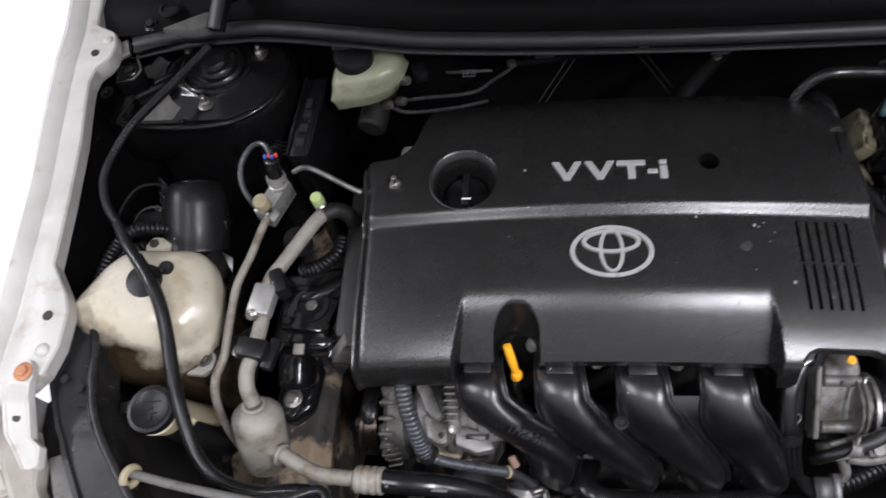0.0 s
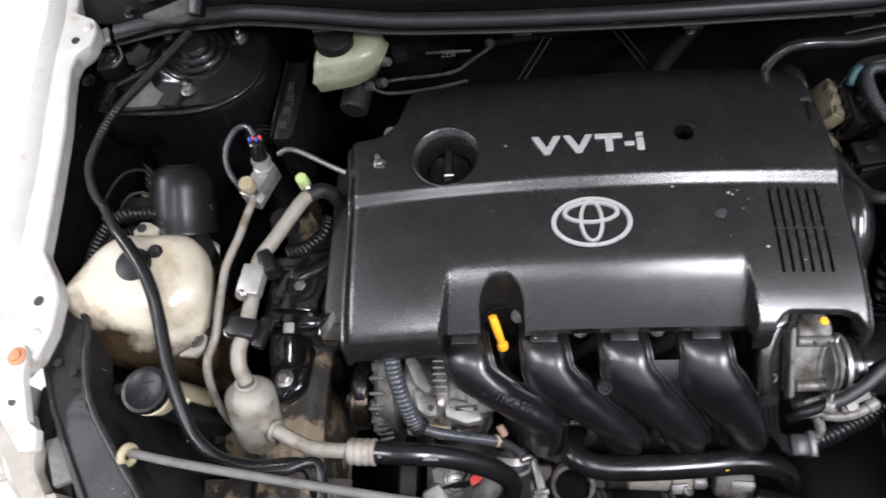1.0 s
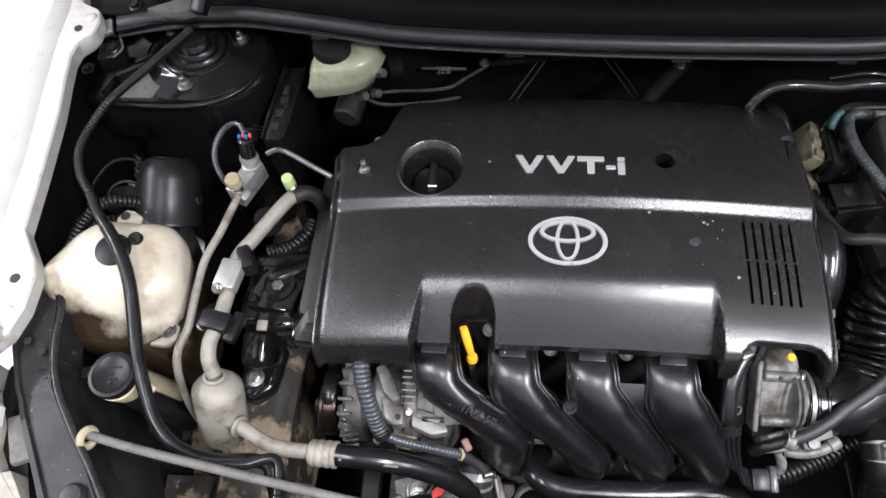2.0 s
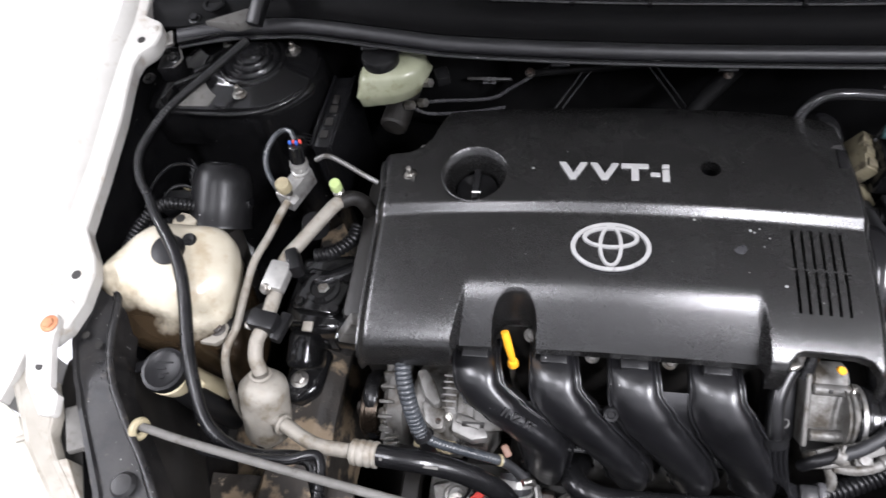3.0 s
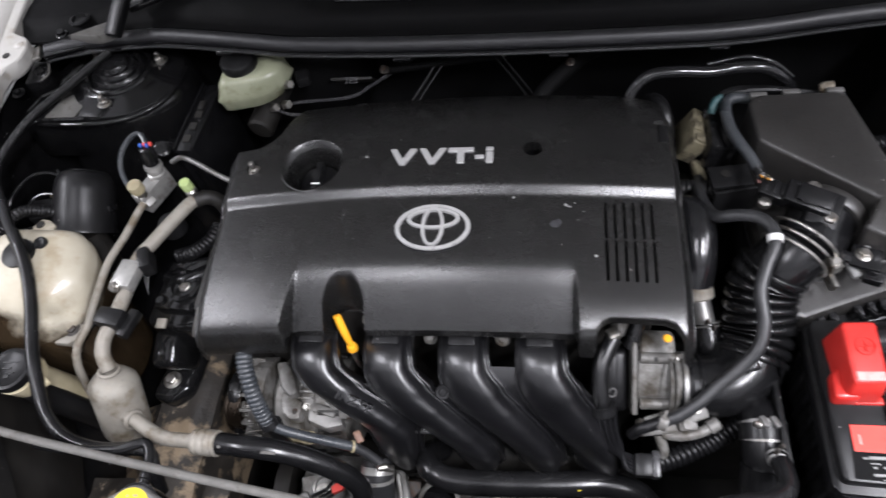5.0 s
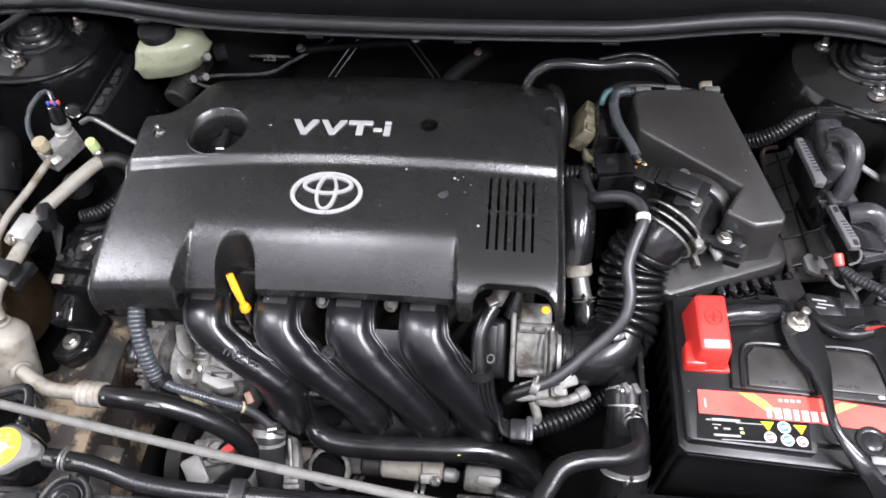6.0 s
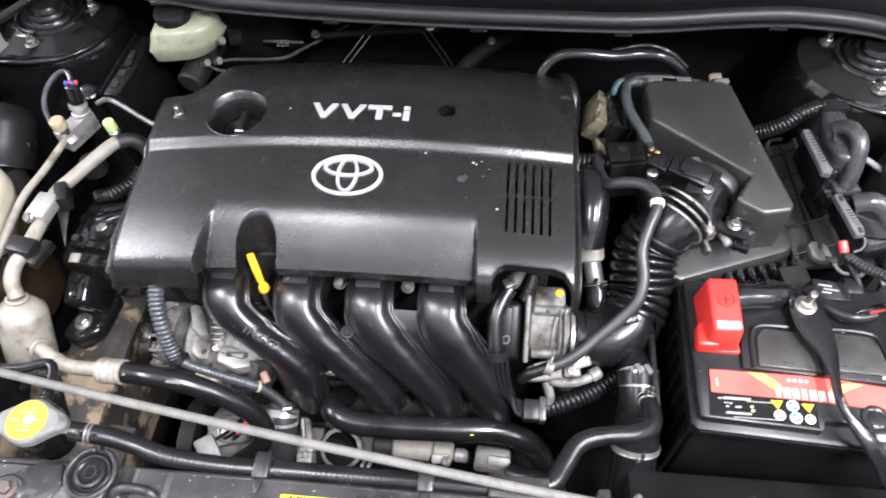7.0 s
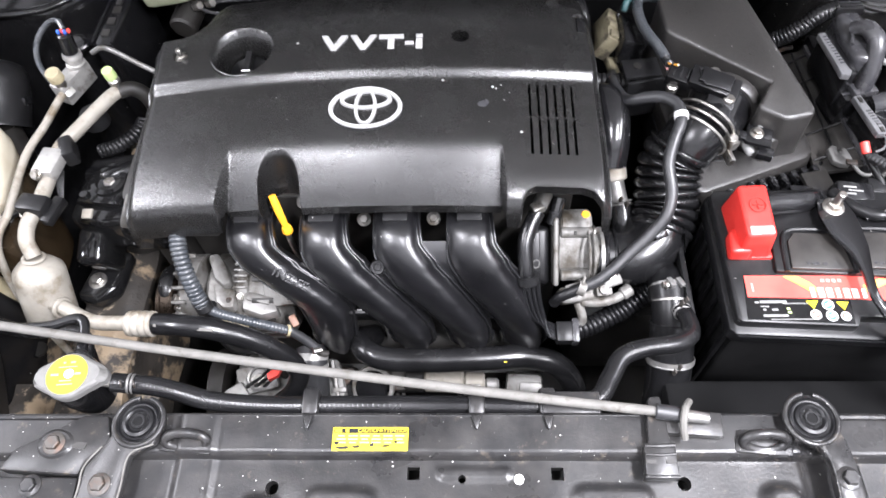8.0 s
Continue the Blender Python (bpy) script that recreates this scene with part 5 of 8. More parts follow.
letters("lettering", "1NZ-FE", 0.0135, Matrix(((ex.x, ey.x, ez.x, b.x), (ex.y, ey.y, ez.y, b.y), (ex.z, ey.z, ez.z, b.z), (0, 0, 0, 1))), RUNNER, mani, 0.006, 0.0003, "raised letters moulded in the runner")

dip = thing("dipstick", (-0.097, -0.09, 0.78), "yellow oil dipstick with a ring grip", "dipstick")
part("grip", tube([(-0.1025, -0.0790, 0.8500), (-0.1010, -0.0820, 0.8440), (-0.0985, -0.0870, 0.8320), (-0.0958, -0.0915, 0.8190), (-0.0942, -0.0940, 0.8110)], [0.0042, 0.0046, 0.0046, 0.0042, 0.0034], 14, 0.002, flat=0.8), YELLOW, dip)
part("collar", lathe([(0, 0.008), (0.0048, 0.008), (0.0062, 0.004), (0.0062, 0)], (-0.0938, -0.0950, 0.8035), (0, 0.1, 1), 16), YELLOW, dip)
part("tube", tube([(-0.0948, -0.0948, 0.806), (-0.094, -0.096, 0.77), (-0.09, -0.09, 0.70)], 0.0035, 10), STEEL, dip)

# alternator and what lies under it
alt = thing("alternator", (-0.17, -0.1, 0.6), "dusty cast aluminium alternator with a belt pulley", "alternator")
part("body", lathe([(0, -0.052), (0.045, -0.052), (0.056, -0.044), (0.058, -0.01), (0.060, -0.008), (0.060, 0.006), (0.058, 0.008), (0.056, 0.042), (0.040, 0.052), (0, 0.052)], (-0.165, -0.100, 0.657), (1, 0, 0.05), 36), GREYCAST, alt)
part("boss", box((-0.118, -0.118, 0.705), (0.046, 0.040, 0.030), (25, 0, 8), 0.005), GREYCAST, alt)
pul = part("pulley", lathe([(0, -0.013), (0.018, -0.013), (0.022, -0.008), (0.031, -0.012), (0.0335, -0.010), (0.0335, -0.006), (0.0315, -0.005), (0.0315, 0.006), (0.0335, 0.007), (0.0335, 0.010), (0.028, 0.013), (0, 0.013)], (-0.272, -0.112, 0.664), (1, 0, 0), 40), PULLEY, alt, "brownish steel belt pulley")
part("hub_nut", hexbolt((-0.286, -0.112, 0.664), (-1, 0, 0), 0.009, 0.008, 0.012), RUSTY, pul)
for y, z, r in ((-0.094, 0.698, 0.0058), (-0.126, 0.700, 0.0048), (-0.134, 0.690, 0.0042), (-0.073, 0.690, 0.005)):
    part("bolt", hexbolt((-0.250, y, z), (-0.6, -0.2, 0.8), r, 0.007, r * 1.4), STEEL, alt)
part("end_case", lathe([(0, -0.014), (0.046, -0.014), (0.052, -0.008), (0.052, 0.010), (0.030, 0.014), (0, 0.014)], (-0.236, -0.100, 0.662), (1, 0, 0.05), 36), GREYCAST, alt)
for k in range(9):
    a = radians(-30 + 20 * k)
    part("case_rib", box((-0.2475 + 0.0005 * (k % 2), -0.100 - 0.046 * math.cos(a), 0.664 + 0.046 * math.sin(a)), (0.018, 0.0045, 0.017), (90 - math.degrees(a), 0, 0), 0.0014), GREYCAST, alt)
for k in range(6):
    part("coil_rib", box((-0.243 + 0.0008 * k, -0.134 - 0.0055 * k, 0.690 - 0.0035 * k), (0.017, 0.0032, 0.010), (28, 8, 14), 0.0014), CAST, alt)
for k in range(14):
    a = 2 * math.pi * k / 14
    part("vent_slot", box((-0.140, -0.100 + 0.0585 * math.cos(a), 0.668 + 0.0585 * math.sin(a)), (0.026, 0.006, 0.004), (math.degrees(a) - 90, 0, 0), 0.0005), DEEP, alt)
for k in range(6):
    part("fin", box((-0.171, -0.080 - 0.0075 * k, 0.716 - 0.0012 * k), (0.017, 0.0026, 0.016), (20, 0, 0), 0.0006), CAST, alt)
part("lug", prism([(-0.214, -0.080), (-0.201, -0.076), (-0.189, -0.092), (-0.178, -0.117), (-0.186, -0.124), (-0.200, -0.112), (-0.206, -0.098)], 0.706, 0.728, 0.005), GREYCAST, alt)
part("lug_plate", prism([(-0.204, -0.113), (-0.190, -0.115), (-0.174, -0.124), (-0.174, -0.146), (-0.186, -0.147), (-0.197, -0.138)], 0.698, 0.716, 0.0035), CAST, alt)
part("housing_block", prism([(-0.166, -0.121), (-0.150, -0.124), (-0.128, -0.131), (-0.120, -0.150), (-0.140, -0.155), (-0.165, -0.146)], 0.690, 0.712, 0.004), CAST, alt)
part("housing_step", box((-0.145, -0.134, 0.713), (0.030, 0.010, 0.006), (4, 0, -14), 0.002), GREYCAST, alt)
part("bolt", hexbolt((-0.170, -0.128, 0.708), (0, -0.4, 1), 0.0042, 0.006, 0.0060), STEEL, alt)
part("bolt", hexbolt((-0.181, -0.137, 0.714), (0, -0.4, 1), 0.0030, 0.004, 0.0044), RUSTY, alt)
part("bolt", hexbolt((-0.152, -0.160, 0.692), (1, -0.3, 0.2), 0.005, 0.006, 0.0075), STEEL, alt)
part("belt", tube([(-0.272, -0.146, 0.655), (-0.272, -0.112, 0.698), (-0.272, -0.072, 0.685), (-0.272, -0.04, 0.60)], 0.009, 8, 0.01, flat=0.3, side=(1, 0, 0)), RUBBER, alt)
con = part("connector", box((-0.186, -0.154, 0.681), (0.052, 0.016, 0.014), (25, 0, -6), 0.003), GOLDCAP, alt, "dull yellow plastic connector")
part("plug_end", rod((-0.176, -0.160, 0.684), (-0.164, -0.161, 0.686), 0.006, bevel=0.002), NECK, con)

comp = thing("compressor", (-0.15, -0.19, 0.45), "aluminium air conditioning compressor low in the bay", "compressor")
part("body", lathe([(0, -0.08), (0.045, -0.08), (0.055, -0.06), (0.056, 0.02), (0.050, 0.026), (0.050, 0.05), (0, 0.05)], (-0.120, -0.190, 0.545), (1, 0, 0), 32), CAST, comp)
part("port_block", box((-0.165, -0.195, 0.605), (0.050, 0.036, 0.026), (20, 0, 15), 0.004), CAST, comp)
part("port_bolt", hexbolt((-0.160, -0.205, 0.618), (0, -0.3, 1), 0.006, 0.006, 0.011), STEEL, comp)
part("pulley", lathe([(0, -0.012), (0.05, -0.012), (0.058, -0.008), (0.058, 0.012), (0, 0.012)], (-0.225, -0.19, 0.545), (1, 0, 0), 36), DEEP, comp)
part("tag", prism([(-0.144, -0.181, 0.646), (-0.128, -0.178, 0.648), (-0.122, -0.193, 0.650), (-0.127, -0.208, 0.652), (-0.138, -0.214, 0.654), (-0.141, -0.206, 0.652), (-0.133, -0.197, 0.649)], 0.644, 0, 0.0008), LABELR, comp, "red tag")
part("tag_stem", rod((-0.132, -0.190, 0.59), (-0.132, -0.190, 0.646), 0.004), DEEP, comp)
part("port_ring", ring((-0.160, -0.200, 0.621), (0, -0.3, 1), 0.014, 0.0025, 28), ALU, comp)
part("port_arm", box((-0.182, -0.226, 0.612), (0.026, 0.040, 0.012), (20, 0, 35), 0.004), CAST, comp)
for k in range(3):
    part("wire", tube([(-0.14 + 0.006 * k, -0.18, 0.63), (-0.15 + 0.008 * k, -0.205, 0.64), (-0.175 + 0.01 * k, -0.21, 0.615), (-0.17, -0.20, 0.58)], 0.0022, 6), MATTE, comp)

low = block
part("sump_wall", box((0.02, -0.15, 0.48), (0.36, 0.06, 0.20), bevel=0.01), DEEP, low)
part("filter", lathe([(0, -0.05), (0.030, -0.05), (0.033, -0.045), (0.033, 0.03), (0.028, 0.036), (0, 0.036)], (-0.028, -0.200, 0.56), (0, -0.5, 0.86), 28), GLOSS, low, "black oil filter")
part("filter_text", bars([(-0.01, 0.004, 0.02, 0.004), (-0.01, -0.004, 0.016, 0.003)], look((-0.028, -0.235, 0.575), (-0.028, -0.1, 0.50)), 0.0005), LABELW, low)
for x, w in ((0.016, 0.022), (-0.055, 0.03)):
    part("casting", box((x, -0.190, 0.590), (w, 0.030, 0.026), (25, 0, 0), 0.005), RUSTY, low)
part("filter_ring", lathe([(0.022, 0.0), (0.027, 0.0), (0.028, 0.003), (0.0265, 0.006), (0.028, 0.009), (0.0265, 0.012), (0.022, 0.013)], (-0.016, -0.200, 0.592), (0, -0.5, 0.86), 32, caps=False), GREYCAST, low, "dull metal oil filter seat")
part("bracket", box((0.06, -0.188, 0.555), (0.19, 0.016, 0.05), (20, 0, 0), 0.003), DEEP, low)
part("starter", rod((0.050, -0.195, 0.598), (0.101, -0.197, 0.598), 0.0150, bevel=0.003), PIPE, low, "beige starter motor body")
part("starter_band", rod((0.026, -0.194, 0.598), (0.050, -0.195, 0.598), 0.0145, bevel=0.002), DEEP, low)
part("starter_end", rod((0.101, -0.197, 0.598), (0.128, -0.198, 0.598), 0.0125, bevel=0.003), PIPE, low)
part("starter_nose", rod((0.128, -0.200, 0.596), (0.146, -0.201, 0.596), 0.0090, bevel=0.003), CAST, low)
part("starter_lug", box((0.112, -0.210, 0.606), (0.022, 0.012, 0.006), (25, 0, 4), 0.002), CAST, low)
part("starter_nut", hexbolt((0.120, -0.213, 0.607), (0, -0.5, 0.85), 0.005, 0.006, 0.007), STEEL, low)
for x in (0.014, 0.096):
    part("stay", box((x, -0.214, 0.585), (0.004, 0.006, 0.070), (30, 0, 8), 0.001), CAST, low)
    part("stay", box((x + 0.008, -0.214, 0.585), (0.004, 0.006, 0.070), (30, 0, 8), 0.001), CAST, low)
part("gear_case", box((0.178, -0.200, 0.590), (0.046, 0.034, 0.030), (25, 0, -4), 0.006), GREYCAST, low)
part("gear_case_step", box((0.186, -0.206, 0.602), (0.030, 0.014, 0.010), (25, 0, -4), 0.004), CAST, low)
for x in (0.162, 0.187):
    part("bolt", hexbolt((x, -0.236, 0.600), (0, -0.5, 0.85), 0.0065, 0.006, 0.010), GREYCAST, low)
part("bolt_plate", box((0.175, -0.232, 0.592), (0.055, 0.020, 0.006), (25, 0, 0), 0.002), DEEP, low)
part("coolant_hose", tube([(-0.090, -0.170, 0.650), (-0.088, -0.185, 0.644), (-0.087, -0.205, 0.625), (-0.086, -0.225, 0.600), (-0.085, -0.238, 0.56)], 0.0185, 20), GREYRUB, low, "worn grey-black coolant hose")
part("hose_band", band((-0.0885, -0.181, 0.646), (0, -0.75, -0.35), 0.0190, 0.009, 0.0012), MACH, low)
part("hose_band", band((-0.0880, -0.190, 0.6405), (0, -0.70, -0.60), 0.0190, 0.004, 0.0012), MACH, low)
part("band_screw", box((-0.072, -0.183, 0.660), (0.014, 0.007, 0.006), (-30, 20, 0), 0.001), STEEL, low)
part("neck_flange", prism([(-0.075, -0.170), (-0.060, -0.174), (-0.052, -0.200), (-0.044, -0.238), (-0.066, -0.240), (-0.070, -0.205)], 0.585, 0.618, 0.004), CAST, low)
part("flange_web", box((-0.061, -0.203, 0.622), (0.005, 0.050, 0.012), (18, 0, 12), 0.002), CAST, low)
for y in (-0.216, -0.230):
    part("flange_boss", box((-0.055, y, 0.620), (0.018, 0.007, 0.008), (18, 0, 5), 0.002), CAST, low)

# ---- hoses at the front ----
def hose(name, pts, r, material, label, corr=None, seg=16, group="engine bay hoses"):
    h = thing(name, pts[0], label, "hose", group)
    part("hose", tube(pts, r, seg, 0.006, corr), material, h)
    return h


def clamp(h, at, axis, R, w=0.010):
    x, y, z = basis(axis)
    c = part("clamp", ring(V(at) - z * w * 0.3, axis, R - 0.0004, 0.0012, 32, 6), ALU, h, "steel wire hose clamp")
    part("clamp_wire", ring(V(at) + z * w * 0.3, axis, R - 0.0004, 0.0012, 32, 6), ALU, c)
    p = V(at) + (V((0, -0.4, 1)) - z * V((0, -0.4, 1)).dot(z)).normalized() * (R + 0.003)
    for d in (-0.003, 0.003):
        part("clamp_ear", box(p + z * d + V((d, 0, 0.001)), (0.0020, 0.005, 0.008), (0, 15, 20), 0.0008), RUSTY, c)
    return c


h = hose("heater_hose", [(-0.012, -0.150, 0.640), (-0.024, -0.166, 0.664), (-0.016, -0.187, 0.678), (0.010, -0.197, 0.676), (0.06, -0.1975, 0.672), (0.12, -0.194, 0.668), (0.175, -0.189, 0.662), (0.215, -0.192, 0.645), (0.24, -0.20, 0.60), (0.25, -0.20, 0.54)], 0.0145, RUBBER, "thick glossy black heater hose below the intake manifold")
part("paint_mark", box((0.152, -0.1985, 0.6765), (0.006, 0.006, 0.001), (30, 0, 20), 0), LABELY, h, "yellow paint mark")
h = hose("overflow_hose", [(-0.225, -0.288, 0.846), (-0.19, -0.289, 0.838), (-0.165, -0.293, 0.832), (-0.135, -0.300, 0.828), (-0.08, -0.304, 0.826), (0.0, -0.304, 0.826), (0.1, -0.304, 0.826), (0.19, -0.304, 0.825), (0.228, -0.296, 0.822),
                          (0.243, -0.275, 0.820), (0.257, -0.254, 0.820), (0.28, -0.244, 0.818), (0.312, -0.237, 0.812), (0.331, -0.224, 0.804), (0.334, -0.205, 0.797), (0.331, -0.188, 0.790)], 0.0092, RUBBER, "braided black rubber hose along the radiator top", corr=(0.0030, 0.00010))
for x in (-0.038, 0.1155, 0.180):
    c = part("hose_clip", box((x, -0.303, 0.8285), (0.0155, 0.025, 0.021), (0, 0, 0), 0.0030, 2), SUPPORT, h)
    part("clip_foot", box((x, -0.3165, 0.8325), (0.0165, 0.0040, 0.0060), bevel=0.001), SUPPORT, c)
    part("clip_leg", prism([(x - 0.0045, -0.3175), (x + 0.0045, -0.3175), (x + 0.0010, -0.330), (x - 0.0010, -0.330)], 0.830, 0.8405, 0.001), SUPPORT, c)
clamp(h, (0.331, -0.192, 0.792), (0, 0.9, -0.4), 0.009)
clamp(h, (-0.208, -0.2885, 0.843), (1, 0, -0.2), 0.009, 0.006)

cap = thing("pressure_cap", (-0.258, -0.289, 0.83), "aluminium radiator cap with a yellow label", "radiator cap")
part("neck", lathe([(0.020, 0.022), (0.024, 0.022), (0.024, 0), (0.020, -0.03), (0.017, -0.03), (0.017, 0.02)], (-0.258, -0.287, 0.838), (0, 0, 1), 28), BODYBLACK, cap)


def cap_plate():
    bm = bmesh.new()
    n = 72
    rows = []
    for r, z in ((0.55, 0.007), (0.86, 0.007), (0.95, 0.0055), (1.0, 0.003), (1.0, -0.004), (0.93, -0.005)):
        ringv = []
        for i in range(n):
            a = 2 * math.pi * i / n
            R = 0.0222 + 0.0122 * abs(math.cos(a)) ** 9
            ringv.append(bm.verts.new((R * r * math.cos(a), R * r * math.sin(a), z - (0.003 if abs(math.cos(a)) > 0.97 and r > 0.9 else 0))))
        rows.append(ringv)
    for a, b in zip(rows, rows[1:]):
        for i in range(n):
            j = (i + 1) % n
            bm.faces.new((a[i], a[j], b[j], b[i]))
    bm.faces.new(rows[0])
    bm.faces.new(rows[-1])
    bm.transform(pose(-0.2565, -0.289, 0.862, 0, 0, 4))
    return bm


plate = part("cap", cap_plate(), CAPM, cap, sharp=14)
part("label", lathe([(0, 0.0004), (0.0186, 0.0004), (0.0188, 0)][::-1], (-0.2565, -0.289, 0.8692), seg=40), LABELY, plate, "round yellow label")
part("label_spot", lathe([(0, 0.0003), (0.0042, 0.0003), (0.0044, 0)][::-1], (-0.2545, -0.2885, 0.8697), seg=20), LABELW, plate)
part("text_bar", bars([(-0.014, 0, 0.009, 0.0025), (0.013, 0, 0.007, 0.0025), (0, 0.009, 0.022, 0.0012), (0, -0.008, 0.014, 0.0013), (0, -0.0125, 0.018, 0.0013), (-0.005, 0.0145, 0.003, 0.0025), (0.005, 0.0145, 0.006, 0.0025)], pose(-0.2565, -0.289, 0.8697, 0, 0, 4) @ Matrix.Scale(0.78, 4), 0.0004), GOLDCAP, plate)
part("cap_hose", tube([(-0.40, -0.226, 0.838), (-0.355, -0.231, 0.843), (-0.321, -0.2305, 0.844), (-0.301, -0.229, 0.845), (-0.285, -0.2235, 0.846), (-0.2745, -0.2225, 0.846), (-0.2690, -0.229, 0.845), (-0.2665, -0.245, 0.843), (-0.2655, -0.266, 0.842)], 0.0052, 12, 0.004), RUBBER, cap, "thin black rubber hose to the cap neck")
part("hose_clip", ring((-0.266, -0.256, 0.8425), (0.05, 1, 0), 0.0056, 0.0009, 20, 6), MATTE, cap)
part("spigot", rod((-0.238, -0.288, 0.849), (-0.214, -0.288, 0.845), 0.005), STEEL, cap)

uph = thing("upper_radiator_hose", (0.33, -0.2, 0.6), "thick black upper radiator hose with steel clamps", "hose", "engine bay hoses")
part("hose", tube([(0.331, -0.260, 0.655), (0.331, -0.240, 0.690), (0.331, -0.215, 0.725), (0.332, -0.185, 0.752)], 0.0245, 22), RUBBER, uph)
part("neck", tube([(0.331, -0.200, 0.740), (0.330, -0.178, 0.756), (0.330, -0.160, 0.764), (0.330, -0.144, 0.763), (0.331, -0.130, 0.750), (0.332, -0.122, 0.72)], 0.0205, 22), SEALR, uph, "black thermostat neck")
clamp(uph, (0.331, -0.218, 0.722), (0, 0.62, 0.6), 0.0252, 0.004)
part("clamp_strap", band((0.331, -0.216, 0.7245), (0, 0.62, 0.6), 0.0252, 0.004, 0.0010, 32), ALU, uph, "steel strap")
for at, ax, w in (((0.330, -0.152, 0.7655), (0, 0.97, 0.1), 0.0055), ((0.330, -0.164, 0.763), (0, 0.9, 0.35), 0.0035)):
    part("clamp_strap", band(at, ax, 0.0212, w, 0.0012, 36), ALU, uph, "brass-tinted steel strap")
part("collar", band((0.330, -0.158, 0.7645), (0, 0.94, 0.25), 0.0208, 0.016, 0.0022, 36), SEALR, uph)
for dx in (-0.004, 0.006):
    part("clamp_ear", box((0.330 + dx, -0.156, 0.789), (0.006, 0.012, 0.005), (-10, 12, 20), 0.001), ALU, uph)
part("clamp_screw", hexbolt((0.322, -0.158, 0.787), (-1, 0, 0.2), 0.0035, 0.006, 0.0045), STEEL, uph)
part("hose_mark", box((0.331, -0.246, 0.722), (0.016, 0.004, 0.0005), (-35, 0, 0), 0), RUBBER, uph)
h = hose("water_hose", [(0.226, -0.180, 0.715), (0.25, -0.172, 0.715), (0.28, -0.158, 0.718), (0.31, -0.144, 0.735), (0.328, -0.136, 0.75)], 0.0115, SEALR, "black corrugated hose beside the thermostat neck", corr=(0.0052, 0.0018))
h = hose("lower_hose", [(0.20, -0.22, 0.60), (0.25, -0.235, 0.61), (0.27, -0.24, 0.55)], 0.014, RUBBER, "black hose deep below the throttle body")

# ---- the side with the washer tank ----
tank = thing("washer_tank", (-0.5, -0.03, 0.65), "stained yellowed plastic washer tank with a black cap", "washer tank")


PLAN = [(-0.582, -0.060), (-0.562, -0.022), (-0.543, 0.010), (-0.516, 0.028), (-0.472, 0.031), (-0.436, 0.025), (-0.418, 0.000), (-0.411, -0.040), (-0.428, -0.070), (-0.458, -0.084), (-0.500, -0.086), (-0.545, -0.080)]


def tank_shape():
    """The blown tank: its plan swells and shrinks with height, with a sharp corner towards the fender."""
    turn = spline([(x, y, 0) for x, y in PLAN + PLAN[:1]], 0.004)
    mid = V((-0.487, -0.016, 0))
    rings = []
    for z, k in ((0.640, 0.58), (0.67, 0.64), (0.73, 0.73), (0.79, 0.84), (0.825, 0.955), (0.840, 1.0), (0.846, 1.005), (0.852, 0.985), (0.861, 0.93), (0.869, 0.84), (0.876, 0.70), (0.881, 0.50), (0.8835, 0.25), (0.884, 0.04)):
        s = []
        for p in turn[:-1]:
            q = mid + (p - mid) * k
            side = smooth(-0.452, -0.442, q.x) * smooth(0.79, 0.81, z) * smooth(0.866, 0.850, z)
            wob = 0.0025 * noise.noise((q.x * 25, q.y * 25, z * 25))
            fore = 0.034 * smooth(0.846, 0.812, z) * smooth(0.01, -0.06, q.y)
            s.append(V((q.x + wob - 0.006 * side, q.y + wob - fore, z - 0.12 * (q.x + 0.49) * smooth(0.80, 0.85, z) + 0.5 * wob)))
        rings.append(s)
    return loft(rings)


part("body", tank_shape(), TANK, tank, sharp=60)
part("ear", prism([(-0.468, -0.100), (-0.432, -0.103), (-0.420, -0.094), (-0.420, -0.080), (-0.430, -0.070), (-0.452, -0.058), (-0.472, -0.060)], 0.806, 0.816, 0.003), CREAM, tank)
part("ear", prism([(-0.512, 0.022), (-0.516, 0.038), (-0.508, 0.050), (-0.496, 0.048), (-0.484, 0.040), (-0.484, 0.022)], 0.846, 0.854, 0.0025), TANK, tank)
part("ear_hole", rod((-0.505, 0.040, 0.8535), (-0.505, 0.040, 0.8550), 0.0055), DEEP, tank)
part("bolt", hexbolt((-0.433, -0.084, 0.816), (0, -0.1, 1), 0.006, 0.006, 0.0092), RUSTY, tank)
tc = part("cap", lathe([(0, 0.010), (0.012, 0.010), (0.0185, 0.0085), (0.0195, 0.004), (0.0195, 0)][::-1], (-0.486, -0.021, 0.8775), (0, -0.10, 1), 28), SEALR, tank, "black rubber cap")
part("tab", lathe([(0, 0.005), (0.007, 0.005), (0.0085, 0.003), (0.0085, 0)][::-1], (-0.467, -0.005, 0.878), (0, -0.25, 1), 20), MATTE, tc)
part("tab_web", box((-0.474, -0.011, 0.881), (0.016, 0.012, 0.004), (-12, 0, 38), 0.001), MATTE, tc)

wf = thing("filler_neck", (-0.46, -0.15, 0.7), "dark grey filler cap on a yellowed neck", "filler cap")
part("neck", lathe([(0.014, -0.16), (0.018, -0.040), (0.021, -0.031), (0.0240, -0.028), (0.0243, -0.006), (0.018, -0.004)], (-0.4620, -0.150, 0.844), (0.05, -0.22, 1), 32), NECK, wf, "yellowed plastic neck")
